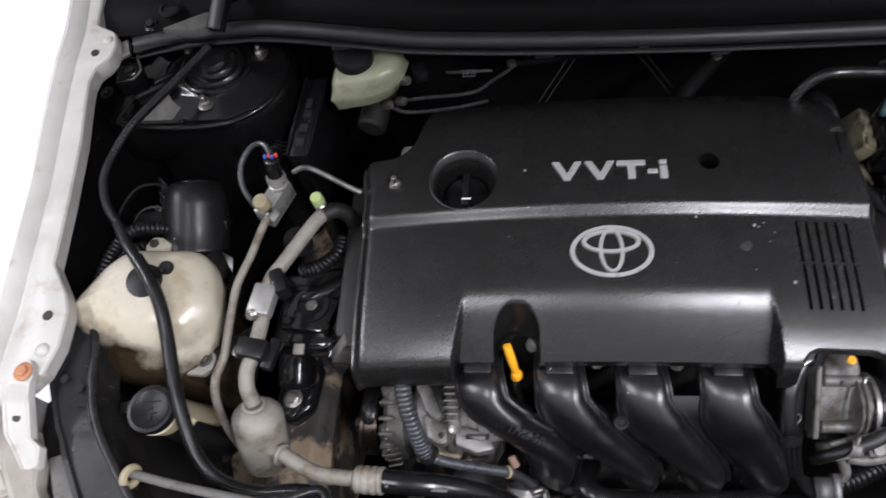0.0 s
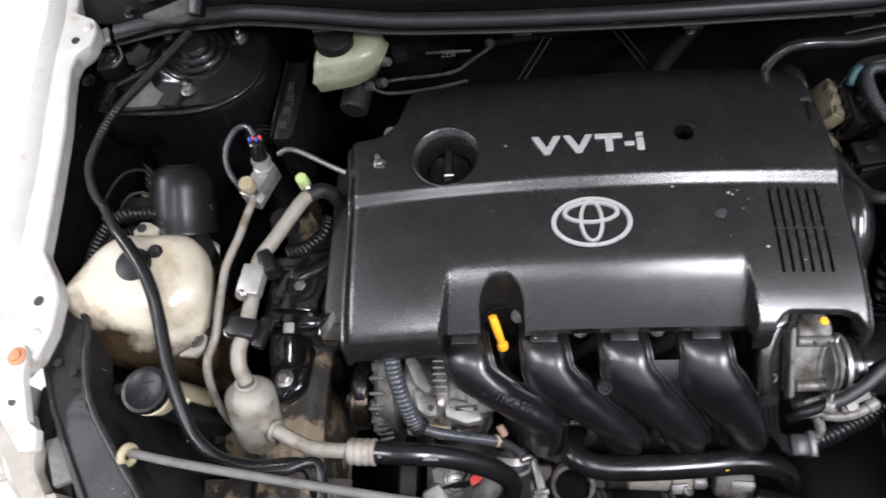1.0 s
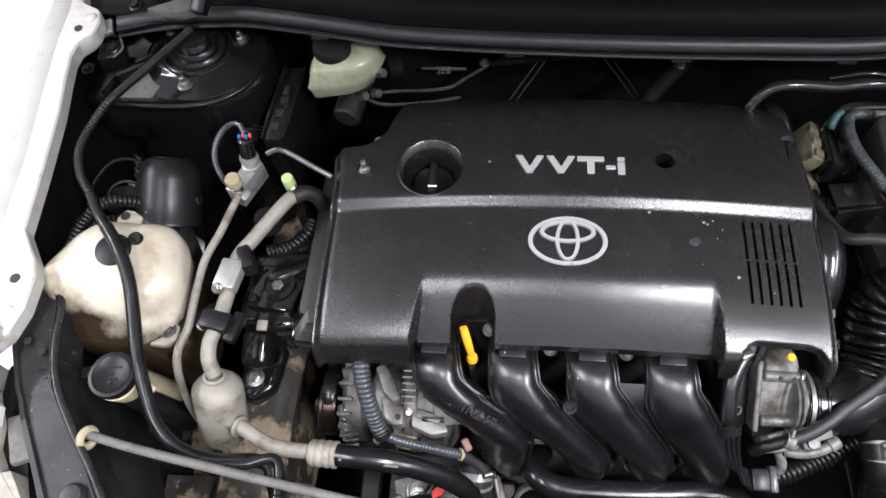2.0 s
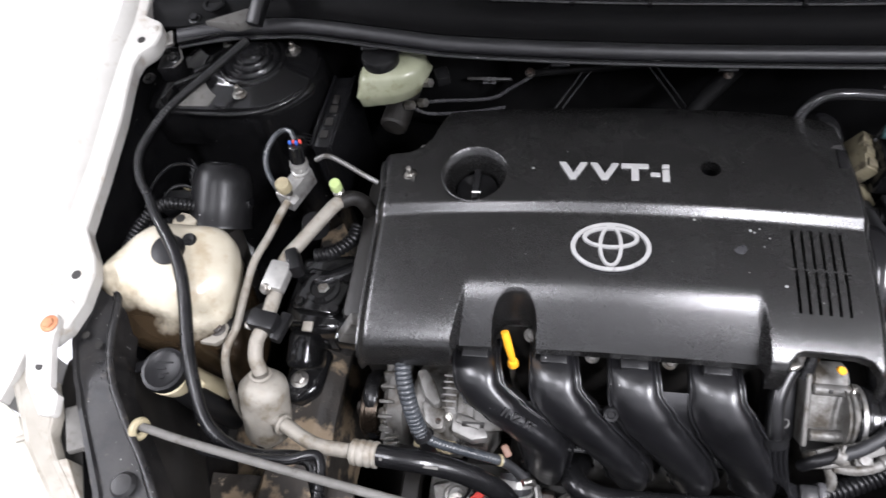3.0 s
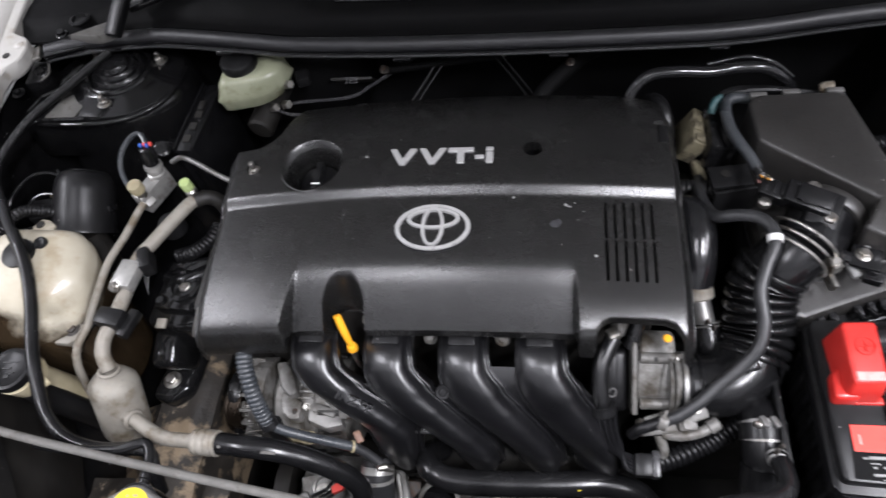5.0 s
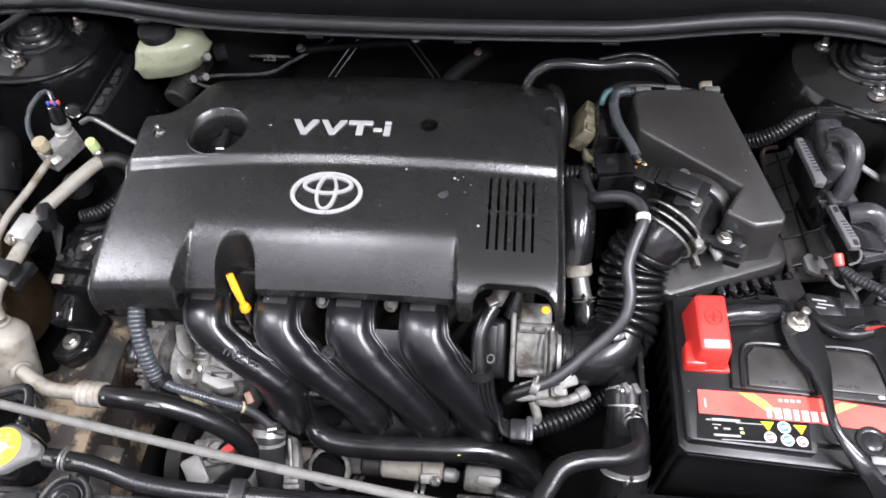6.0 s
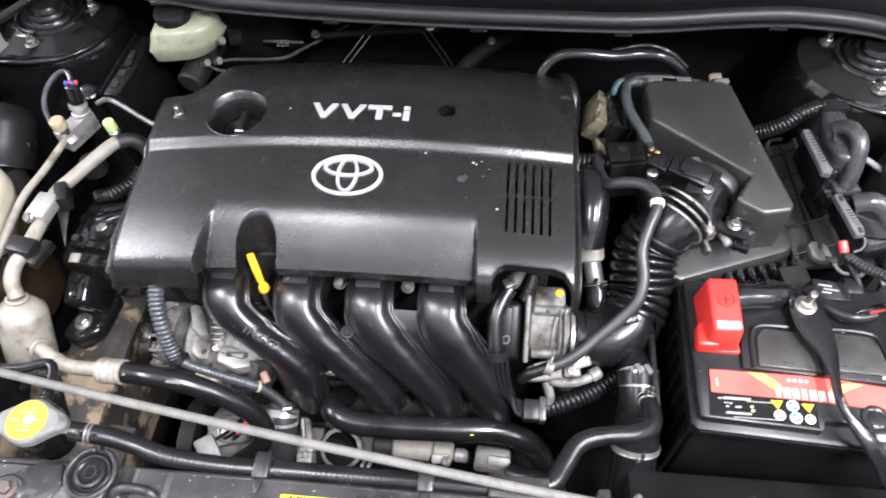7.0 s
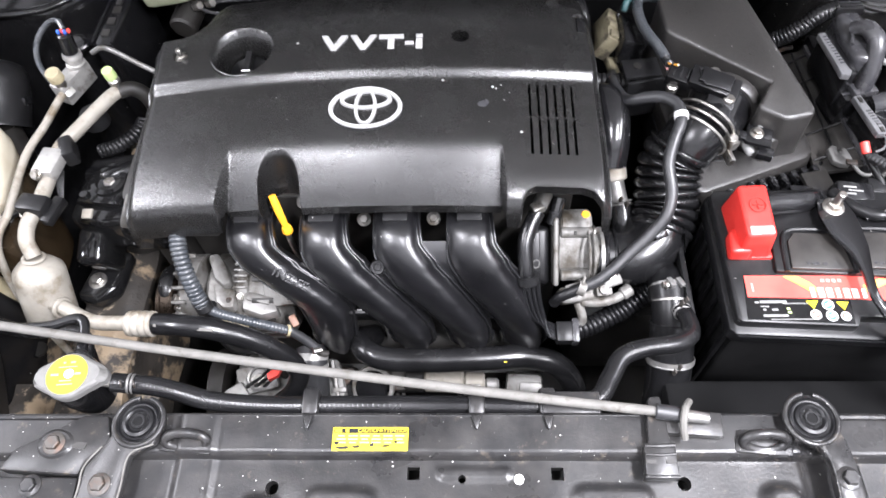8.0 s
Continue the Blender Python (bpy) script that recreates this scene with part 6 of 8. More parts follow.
fc = part("cap", lathe([(0, 0.0025), (0.018, 0.0025), (0.0205, 0.004), (0.0240, 0.0035), (0.0250, 0.0), (0.0245, -0.006), (0.021, -0.007)], (-0.4620, -0.149, 0.846), (0, -0.06, 1), 40), SEALR, wf, "round black cap with raised marks")
part("mark", bars([(0, 0.008, 0.022, 0.002), (-0.003, 0.0, 0.012, 0.0025), (0.003, -0.006, 0.010, 0.002), (0, -0.011, 0.006, 0.004)], pose(-0.4620, -0.1485, 0.8488, 3.4, 0, 4) @ Matrix.Scale(0.85, 4), 0.0012), SEALR, fc)
part("tab", box((-0.492, -0.146, 0.842), (0.014, 0.012, 0.004), (0, -10, 15), 0.0015), MATTE, fc)
part("post", tube([(-0.462, -0.152, 0.83), (-0.46, -0.15, 0.76), (-0.455, -0.14, 0.66)], 0.015, 14), MATTE, wf)
part("clip", box((-0.426, -0.157, 0.836), (0.016, 0.010, 0.006), (0, 0, -30), 0.001), NECK, wf)
part("clip", box((-0.424, -0.190, 0.80), (0.010, 0.006, 0.004), (0, 0, -10), 0.001), GOLDCAP, wf)

hc = thing("washer_hose", (-0.5, 0, 0.88), "black washer hose sheathed in conduit over the tank", "hose", "engine bay hoses")
part("conduit", tube([(-0.462, 0.275, 0.922), (-0.502, 0.216, 0.917), (-0.537, 0.165, 0.912), (-0.553, 0.125, 0.906), (-0.556, 0.095, 0.903), (-0.545, 0.065, 0.900), (-0.527, 0.042, 0.899), (-0.522, 0.036, 0.899)], 0.0052, 12, corr=(0.0028, 0.0007)), MATTE, hc)
part("joint", tube([(-0.524, 0.039, 0.899), (-0.505, 0.012, 0.899), (-0.482, -0.014, 0.898)], [0.0062, 0.0062, 0.0055], 12), GLOSS, hc)
part("hose", tube([(-0.492, -0.002, 0.8985), (-0.472, -0.026, 0.896), (-0.458, -0.052, 0.886), (-0.448, -0.085, 0.872), (-0.437, -0.125, 0.86), (-0.424, -0.160, 0.848), (-0.408, -0.192, 0.834), (-0.385, -0.212, 0.822), (-0.35, -0.220, 0.812), (-0.31, -0.217, 0.808), (-0.293, -0.220, 0.804), (-0.288, -0.235, 0.795), (-0.287, -0.25, 0.77)], 0.0072, 14), RUBBER, hc)

act = thing("actuator_can", (-0.468, 0.085, 0.75), "black domed metal can behind the washer tank", "actuator")
CAN, UP = V((-0.472, 0.054, 0.819)), V((0.05, 0.80, 0.58)).normalized()
part("can", lathe([(0, 0.004), (0.034, 0.004), (0.035, 0.0), (0.0390, 0.0), (0.0390, 0.003), (0.0378, 0.005), (0.0374, 0.032), (0.0370, 0.034), (0.0362, 0.054), (0.0335, 0.066), (0.027, 0.0755), (0.020, 0.0782), (0.0, 0.079)], CAN, UP, 44), MATTE, act)
part("cap_rim", ring(CAN + UP * 0.0785, UP, 0.017, 0.0012, 32), GLOSS, act)
part("side_tab", box(CAN + UP * 0.03 + V((0.037, 0, 0)), (0.006, 0.016, 0.010), (-36, 0, 0), 0.001), GLOSS, act)
part("stem", rod((-0.468, 0.03, 0.72), (-0.468, 0.055, 0.82), 0.02), DEEP, act)
har = thing("relay_harness", (-0.53, 0.09, 0.8), "tangle of black cables and corrugated conduit by the fender", "wiring")
part("conduit", tube([(-0.56, -0.005, 0.85), (-0.547, 0.025, 0.862), (-0.528, 0.048, 0.868), (-0.505, 0.056, 0.862), (-0.485, 0.06, 0.85)], 0.0078, 12, corr=(0.0045, 0.0015)), MATTE, har)
part("conduit", tube([(-0.575, 0.0, 0.83), (-0.565, 0.03, 0.83), (-0.55, 0.05, 0.82), (-0.53, 0.07, 0.80)], 0.009, 12, corr=(0.005, 0.0018)), MATTE, har)
part("cable", tube([(-0.552, 0.050, 0.86), (-0.546, 0.075, 0.872), (-0.532, 0.103, 0.874), (-0.512, 0.113, 0.866), (-0.495, 0.108, 0.852)], 0.0020, 8), GLOSS, har)
part("cable", tube([(-0.545, 0.062, 0.845), (-0.535, 0.084, 0.852), (-0.518, 0.092, 0.85), (-0.500, 0.088, 0.842)], 0.0022, 8), GLOSS, har)
for k in range(4):
    part("cable", tube([(-0.530 + 0.004 * k, 0.138 - 0.010 * k, 0.846), (-0.518 + 0.003 * k, 0.126 - 0.010 * k, 0.852), (-0.500, 0.112 - 0.008 * k, 0.840)], 0.0030, 8), GLOSS, har)
part("plug", box((-0.530, 0.085, 0.822), (0.050, 0.030, 0.022), (10, 0, 10), 0.004), MATTE, har)
part("plug_seal", box((-0.524, 0.099, 0.836), (0.010, 0.006, 0.006), (0, 0, -20), 0.0015), GOLDCAP, har, "small ochre seal")

# brake fluid reservoir and master cylinder
mc = thing("brake_master_cylinder", (-0.27, 0.29, 0.75), "brake master cylinder with a pale reservoir and black cap", "brake cylinder")
res = part("reservoir", loft([[V((cx + a * math.copysign(abs(math.cos(t)) ** 0.6, math.cos(t)) + 0.012 * math.sin(t) * (z < 0.87), cy + b * math.copysign(abs(math.sin(t)) ** 0.6, math.sin(t)) + 0.30 * a * math.cos(t), z)) for t in (2 * math.pi * k / 32 for k in range(32))]
                             for z, cx, cy, a, b in ((0.838, -0.278, 0.262, 0.030, 0.017), (0.843, -0.277, 0.263, 0.037, 0.022), (0.856, -0.275, 0.266, 0.042, 0.025), (0.860, -0.275, 0.267, 0.0445, 0.027), (0.864, -0.275, 0.267, 0.0425, 0.025), (0.880, -0.275, 0.270, 0.042, 0.024), (0.887, -0.276, 0.271, 0.036, 0.019))]), RESERV, mc, "pale green translucent plastic reservoir", sharp=60)
part("cap", lathe([(0.024, -0.004), (0.0245, 0.010), (0.0225, 0.014), (0.018, 0.0155), (0, 0.0155)], (-0.290, 0.276, 0.886), (0, 0, 1), 32), MATTE, res, "black screw cap")
part("cylinder", rod((-0.282, 0.235, 0.805), (-0.26, 0.36, 0.82), 0.019, bevel=0.003), DEEP, mc)
part("end_plug", lathe([(0, 0.006), (0.010, 0.006), (0.0125, 0.003), (0.0125, -0.012)], (-0.280, 0.252, 0.800), (0.0, -0.75, 0.65), 24), ROD, mc, "grey round end plug")
for p in ((-0.262, 0.258, 0.825), (-0.245, 0.262, 0.826), (-0.236, 0.272, 0.853)):
    part("fitting", lathe([(0, 0.012), (0.0055, 0.012), (0.0068, 0.009), (0.0068, 0)], p, (0.7, -0.4, 0.4), 6), STEEL, mc)
for pts in ([(-0.245, 0.262, 0.826), (-0.215, 0.262, 0.83), (-0.15, 0.268, 0.83), (-0.12, 0.285, 0.835), (-0.06, 0.32, 0.85)], [(-0.262, 0.258, 0.825), (-0.23, 0.248, 0.82), (-0.17, 0.253, 0.82), (-0.13, 0.262, 0.82)]):
    part("brake_line", tube(pts, 0.0024, 8), GREYPL, mc)
part("plug", box((-0.215, 0.285, 0.852), (0.018, 0.022, 0.014), (0, 0, 20), 0.002), MATTE, mc)
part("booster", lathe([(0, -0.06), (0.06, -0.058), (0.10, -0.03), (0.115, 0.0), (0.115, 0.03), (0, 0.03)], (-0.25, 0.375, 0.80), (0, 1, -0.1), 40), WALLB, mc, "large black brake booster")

# pipes of the air conditioning
ac = thing("refrigerant_lines", (-0.37, 0.0, 0.80), "dusty aluminium refrigerant pipes with a silencer and black hose", "refrigerant pipe")
part("thin_pipe", tube([(-0.372, 0.080, 0.856), (-0.380, 0.062, 0.852), (-0.390, 0.028, 0.846), (-0.401, -0.008, 0.842), (-0.4035, -0.05, 0.836), (-0.4045, -0.085, 0.830), (-0.412, -0.108, 0.823), (-0.4155, -0.125, 0.805), (-0.420, -0.14, 0.76), (-0.424, -0.15, 0.70), (-0.41, -0.17, 0.62)], 0.0046, 12), PIPE, ac)
part("thick_pipe", tube([(-0.306, 0.083, 0.849), (-0.317, 0.073, 0.850), (-0.333, 0.048, 0.848), (-0.350, 0.020, 0.845), (-0.364, -0.005, 0.842), (-0.3665, -0.05, 0.838), (-0.370, -0.085, 0.836), (-0.374, -0.102, 0.834), (-0.373, -0.120, 0.828), (-0.368, -0.132, 0.815)], 0.0082, 16), PIPE, ac)
# Tail coloured dark for the shade that the pipe runs into.
part("pipe_tail", tube([(-0.312, 0.077, 0.850), (-0.300, 0.086, 0.846), (-0.288, 0.088, 0.832), (-0.28, 0.082, 0.80)], 0.0092, 14), DEEP, ac, "pipe end with its shade in a dark colour")
part("silencer", lathe([(0, 0.0), (0.012, 0.0), (0.020, -0.004), (0.0265, -0.012), (0.0275, -0.018), (0.0275, -0.078), (0.0262, -0.083), (0.020, -0.092), (0.0, -0.096)], (-0.367, -0.136, 0.812), (0.08, 0.42, 0.9), 36), PIPE, ac, "dull aluminium silencer can")
part("collar", ring((-0.3685, -0.1335, 0.814), (0.08, 0.42, 0.9), 0.0105, 0.0022, 22), PIPE, ac)
part("outlet_collar", ring((-0.343, -0.176, 0.777), (0.9, -0.35, 0.1), 0.0098, 0.0026, 22), PIPE, ac)
part("outlet_pipe", tube([(-0.358, -0.170, 0.775), (-0.340, -0.1765, 0.778), (-0.318, -0.188, 0.779), (-0.297, -0.196, 0.781), (-0.272, -0.199, 0.785), (-0.25, -0.2005, 0.789)], 0.0082, 14), PIPE, ac)
part("ferrule", lathe([(0.0105, 0.0), (0.0135, 0.002), (0.0142, 0.006), (0.0128, 0.008), (0.0142, 0.011), (0.0142, 0.014), (0.0128, 0.0165), (0.0142, 0.019), (0.0142, 0.022), (0.0128, 0.0245), (0.0142, 0.027), (0.0138, 0.030), (0.011, 0.031)], (-0.258, -0.2003, 0.787), (0.97, -0.05, 0.06), 28), PIPE, ac, "crimped metal ferrule")
hs = part("hose", tube([(-0.232, -0.2015, 0.789), (-0.205, -0.203, 0.788), (-0.175, -0.203, 0.780), (-0.145, -0.204, 0.763), (-0.118, -0.207, 0.740), (-0.098, -0.212, 0.714), (-0.089, -0.222, 0.694), (-0.099, -0.238, 0.675), (-0.125, -0.248, 0.652), (-0.150, -0.250, 0.62)], 0.0118, 18), RUBBER, ac, "thick black refrigerant hose with printed marks")
part("print_mark", bars([(0, 0, 0.003, 0.003), (0.010, 0, 0.004, 0.003), (0.036, 0.001, 0.004, 0.002), (0.051, -0.001, 0.018, 0.003)], pose(-0.222, -0.2085, 0.7995, 32, 10, 0), 0.0004), ROD, hs)
part("pipe_clamp", box((-0.3655, -0.028, 0.846), (0.026, 0.036, 0.016), (0, 0, -8), 0.003), MACH, ac, "machined aluminium union block")
part("clamp_bolt", hexbolt((-0.374, -0.046, 0.850), (-0.2, -0.6, 0.7), 0.005, 0.005, 0.0068), STEEL, ac)
part("rubber_clip", box((-0.352, -0.006, 0.842), (0.016, 0.030, 0.024), (0, 0, 24), 0.004), MATTE, ac)
part("rubber_clip", box((-0.369, -0.082, 0.838), (0.034, 0.022, 0.024), (0, 0, -10), 0.004), MATTE, ac, "black pipe clip")
part("clip_tail", box((-0.350, -0.085, 0.834), (0.012, 0.034, 0.012), (0, 0, -14), 0.002), MATTE, ac)
part("label_chip", box((-0.334, -0.066, 0.80), (0.012, 0.012, 0.004), (10, 0, 0), 0.001), PIPE, ac)
part("bracket_bar", box((-0.405, -0.065, 0.812), (0.060, 0.014, 0.006), (0, 0, 35), 0.002), MATTE, ac)
part("bracket_bolt", hexbolt((-0.395, -0.074, 0.815), (0, 0, 1), 0.005, 0.005, 0.008), STEEL, ac)
ub = part("union_block", box((-0.372, 0.096, 0.850), (0.020, 0.050, 0.028), (0, 0, -22), 0.0015), MACH, ac, "aluminium union block with a pressure switch")
part("valve_stem", rod((-0.375, 0.078, 0.862), (-0.375, 0.076, 0.876), 0.0065), STEEL, ub)
part("pipe_nut", lathe([(0, 0.012), (0.007, 0.012), (0.0085, 0.009), (0.0085, 0)], (-0.372, 0.082, 0.850), (-0.3, -0.85, 0.1), 6), MACH, ub)
part("switch_body", lathe([(0.0095, 0), (0.0115, 0.001), (0.0115, 0.005), (0.0095, 0.006), (0.010, 0.012), (0.0115, 0.014), (0.0105, 0.019), (0, 0.019)], (-0.366, 0.110, 0.862), (0.05, 0.12, 1), 22), MACH, ub)
part("switch_plug", rod((-0.365, 0.112, 0.880), (-0.363, 0.118, 0.905), 0.0092, 0.0086, bevel=0.002), GLOSS, ub)
for k in range(4):
    part("wire", box((-0.369 + 0.004 * k, 0.1185 + 0.002 * (k % 2), 0.907), (0.003, 0.004, 0.005), bevel=0.0008), (BLUE, LABELR, BLUE, LABELR)[k], ub)
part("pigtail", tube([(-0.363, 0.122, 0.908), (-0.372, 0.133, 0.912), (-0.389, 0.134, 0.905), (-0.402, 0.118, 0.893), (-0.402, 0.10, 0.88), (-0.392, 0.085, 0.868), (-0.385, 0.08, 0.85)], 0.0032, 9), CONDUIT, ub)
part("service_cap", lathe([(0.0080, 0), (0.0090, 0.001), (0.0090, 0.012), (0.0082, 0.0135), (0, 0.0135)], (-0.375, 0.077, 0.872), (0, -0.1, 1), 20), GOLDCAP, ac, "ochre plastic valve cap")
part("valve_stem", lathe([(0.0055, -0.022), (0.0055, -0.012), (0.007, -0.010), (0.007, -0.006), (0.005, -0.004), (0.005, 0.002)], (-0.313, 0.083, 0.870), (0, 0.0, 1), 16), STEEL, ac)
part("service_cap", lathe([(0.0062, 0), (0.0070, 0.001), (0.0068, 0.012), (0.0062, 0.0135), (0, 0.0135)], (-0.313, 0.083, 0.868), (0, -0.1, 1), 20), GREENCAP, ac, "light green plastic valve cap")
part("dark_fitting", lathe([(0, 0.02), (0.013, 0.02), (0.016, 0.012), (0.016, 0)], (-0.345, 0.055, 0.82), (0, 0, 1), 20), MATTE, ac)
part("heat_pipe", tube([(-0.349, 0.125, 0.868), (-0.336, 0.127, 0.874), (-0.32, 0.122, 0.874), (-0.285, 0.106, 0.866), (-0.268, 0.10, 0.86)], 0.0032, 9), ALU, ac)

# dark bracket rail beside the tower
br = thing("wiring_duct", (-0.36, 0.25, 0.7), "tall black plastic duct beside the strut tower", "duct")
part("duct", prism([(-0.372, 0.165), (-0.345, 0.165), (-0.337, 0.29), (-0.366, 0.29)], 0.62, 0.845, 0.004), GLOSS, br)
for a, b in ((-0.3715, -0.3655), (-0.3455, -0.3375)):
    part("ridge", tube([(a, 0.166, 0.8455), ((a + b) / 2, 0.228, 0.8460), (b, 0.289, 0.8455)], 0.0026, 8), GLOSS, br)
for k in range(3):
    part("slot", box((-0.358 + 0.002 * k, 0.185 + 0.022 * k, 0.8462), (0.010, 0.012, 0.002), bevel=0), DEEP, br)
part("slot", box((-0.354, 0.245, 0.847), (0.008, 0.016, 0.003), bevel=0.001), DEEP, br)
for k in range(4):
    part("rib", box((-0.386, 0.178 + 0.010 * k, 0.83 - 0.006 * k), (0.034, 0.003, 0.010), (0, 20, 0), 0.0008), GLOSS, br)
part("socket", lathe([(0.010, -0.01), (0.011, 0.012), (0.009, 0.013), (0.008, 0)], (-0.395, 0.175, 0.84), (0.6, -0.6, 0.5), 18), GLOSS, br)
h = hose("vacuum_conduit", [(-0.30, 0.075, 0.80), (-0.305, 0.055, 0.80), (-0.325, 0.04, 0.795), (-0.35, 0.035, 0.79)], 0.009, MATTE, "black corrugated conduit below the refrigerant pipe", corr=(0.0045, 0.0016))
h = hose("charcoal_hose", [(-0.37, 0.02, 0.76), (-0.34, 0.01, 0.77), (-0.30, 0.03, 0.77), (-0.27, 0.05, 0.76)], 0.011, RUBBER, "black hose in the shade by the engine")

# engine mount
em = thing("engine_mount", (-0.35, -0.02, 0.63), "glossy black engine mount bracket with bolts", "engine mount")
part("bracket", prism([(-0.385, -0.045), (-0.34, -0.055), (-0.30, -0.05), (-0.28, 0.03), (-0.31, 0.06), (-0.38, 0.05)], 0.70, 0.762, 0.010, 3), WET, em)
part("plate", prism([(-0.372, -0.030), (-0.315, -0.036), (-0.298, 0.020), (-0.36, 0.028)], 0.762, 0.775, 0.004), WET, em)
part("foot", prism([(-0.405, -0.105), (-0.375, -0.115), (-0.352, -0.095), (-0.345, -0.035), (-0.39, -0.035)], 0.640, 0.668, 0.009, 3), WET, em)
part("neck", box((-0.365, -0.055, 0.70), (0.035, 0.05, 0.07), (20, 0, 0), 0.010, 3), WET, em)
part("bolt", hexbolt((-0.379, -0.083, 0.668), (0, -0.05, 1), 0.0075, 0.008, 0.012), STEEL, em)
part("bolt_well", lathe([(0.020, 0), (0.022, 0.003), (0.016, 0.004), (0.013, -0.008), (0, -0.008)], (-0.336, -0.002, 0.776), (0, 0, 1), 26), WET, em)
part("bolt", hexbolt((-0.336, -0.002, 0.768), (0, 0, 1), 0.0075, 0.010, 0.011), STEEL, em)
for p in ((-0.362, -0.022, 0.775), (-0.307, 0.012, 0.775), (-0.315, -0.030, 0.775)):
    part("boss", lathe([(0, 0.004), (0.005, 0.004), (0.007, 0)][::-1], p, seg=14), WET, em)
part("insulator", lathe([(0, 0.04), (0.03, 0.04), (0.036, 0.03), (0.038, 0)], (-0.335, 0.0, 0.66), seg=28), DEEP, em)
part("side_arm", box((-0.285, -0.052, 0.745), (0.055, 0.035, 0.05), (0, 0, 0), 0.008), WET, em)

# loom in blue-grey conduit in front of the alternator
lm = thing("alternator_loom", (-0.2, -0.15, 0.75), "blue-grey corrugated conduit running down to the alternator", "wiring")
part("conduit", tube([(-0.212, -0.104, 0.822), (-0.209, -0.122, 0.815), (-0.203, -0.142, 0.800), (-0.196, -0.158, 0.780), (-0.190, -0.168, 0.765)], 0.0094, 16, corr=(0.0042, 0.0017)), CONDUIT, lm)
part("joint", rod((-0.194, -0.162, 0.772), (-0.187, -0.172, 0.757), 0.010, bevel=0.002), MATTE, lm)
part("conduit", tube([(-0.192, -0.166, 0.764), (-0.178, -0.172, 0.755), (-0.155, -0.174, 0.742), (-0.125, -0.174, 0.722), (-0.103, -0.173, 0.705)], 0.0058, 14, corr=(0.0032, 0.0006)), CONDUIT, lm)
part("sleeve", tube([(-0.105, -0.173, 0.706), (-0.092, -0.176, 0.692), (-0.078, -0.182, 0.676)], 0.0058, 12), GREYRUB, lm)
part("tie", box((-0.099, -0.163, 0.712), (0.009, 0.015, 0.008), (20, 0, 30), 0.0025), CLIPB, lm, "rusty brown clip")
part("tie", rod((-0.107, -0.1735, 0.708), (-0.1045, -0.173, 0.7065), 0.0072), GOLDCAP, lm)
part("cable", tube([(-0.186, -0.165, 0.757), (-0.186, -0.175, 0.72), (-0.184, -0.172, 0.66), (-0.18, -0.15, 0.60)], 0.009, 12), MATTE, lm)
part("clip", rod((-0.079, -0.190, 0.682), (-0.07, -0.186, 0.678), 0.004), STEEL, lm)

# ---- throttle body, intake hose and air cleaner ----
tb = thing("throttle_body", (0.23, -0.11, 0.72), "cast aluminium throttle body with brass-coloured fittings", "throttle body")
TB = pose(0.229, -0.106, 0.772, 38, 0, 0)


def tb_box(c, size, bevel=0.003, rot=(0, 0, 0)):
    bm = box(c, size, rot, bevel, 3)
    bm.transform(TB)
    return bm


part("body", tb_box((0.001, -0.001, -0.022), (0.042, 0.064, 0.044), 0.006), GREYCAST, tb)
part("top_dome", rod(TB @ V((-0.016, 0.026, -0.018)), TB @ V((0.020, 0.026, -0.018)), 0.0205, seg=28, bevel=0.003), GREYCAST, tb)
part("flange", tb_box((-0.0215, 0.0, -0.016), (0.006, 0.078, 0.050), 0.0025), GREYCAST, tb)
part("face_step", tb_box((0.000, 0.000, 0.0005), (0.036, 0.040, 0.005), 0.002), GREYCAST, tb)
for y in (0.0215, -0.0275):
    lug = part("bolt_lug", rod(TB @ V((-0.016, y, 0.001)), TB @ V((0.021, y, 0.001)), 0.0064, seg=20, bevel=0.0015), GREYCAST, tb)
    part("bolt", hexbolt(TB @ V((0.021, y, 0.001)), TB.to_3x3() @ V((1, 0, 0)), 0.0055, 0.007, 0.0078), STEEL, lug)
part("lug_mark", tb_box((0.0, 0.0215, 0.0080), (0.0035, 0.0045, 0.0012), 0.0004), DEEP, tb)
part("bore", rod((0.245, -0.108, 0.764), (0.262, -0.108, 0.764), 0.029, bevel=0.003), GREYCAST, tb)
part("clamp_band", band((0.257, -0.108, 0.7645), (1, 0, 0), 0.0322, 0.004, 0.0010, 36), ALU, tb)
part("motor_case", tb_box((-0.040, -0.006, -0.026), (0.028, 0.070, 0.044), 0.008), SEALR, tb, "black plastic case")
part("case_plate", tb_box((-0.046, -0.004, -0.003), (0.014, 0.052, 0.004), 0.001), SEALR, tb)
part("port", box((0.232, -0.150, 0.750), (0.045, 0.018, 0.022), (20, 0, 8), 0.004, 3), GREYCAST, tb)
part("port", box((0.258, -0.150, 0.762), (0.018, 0.016, 0.014), (20, 0, 8), 0.002), GREYCAST, tb, "square aluminium plug")
part("port_web", box((0.246, -0.144, 0.766), (0.060, 0.012, 0.007), (25, -10, 14), 0.002), GREYCAST, tb)
part("port_block", box((0.266, -0.141, 0.770), (0.022, 0.018, 0.013), (25, 0, 22), 0.0025), GREYCAST, tb)
part("clamp_screw", lathe([(0, 0.004), (0.0065, 0.004), (0.0075, 0.002), (0.0075, -0.003)], (0.264, -0.139, 0.778), (0, -0.45, 0.9), 20), STEEL, tb)
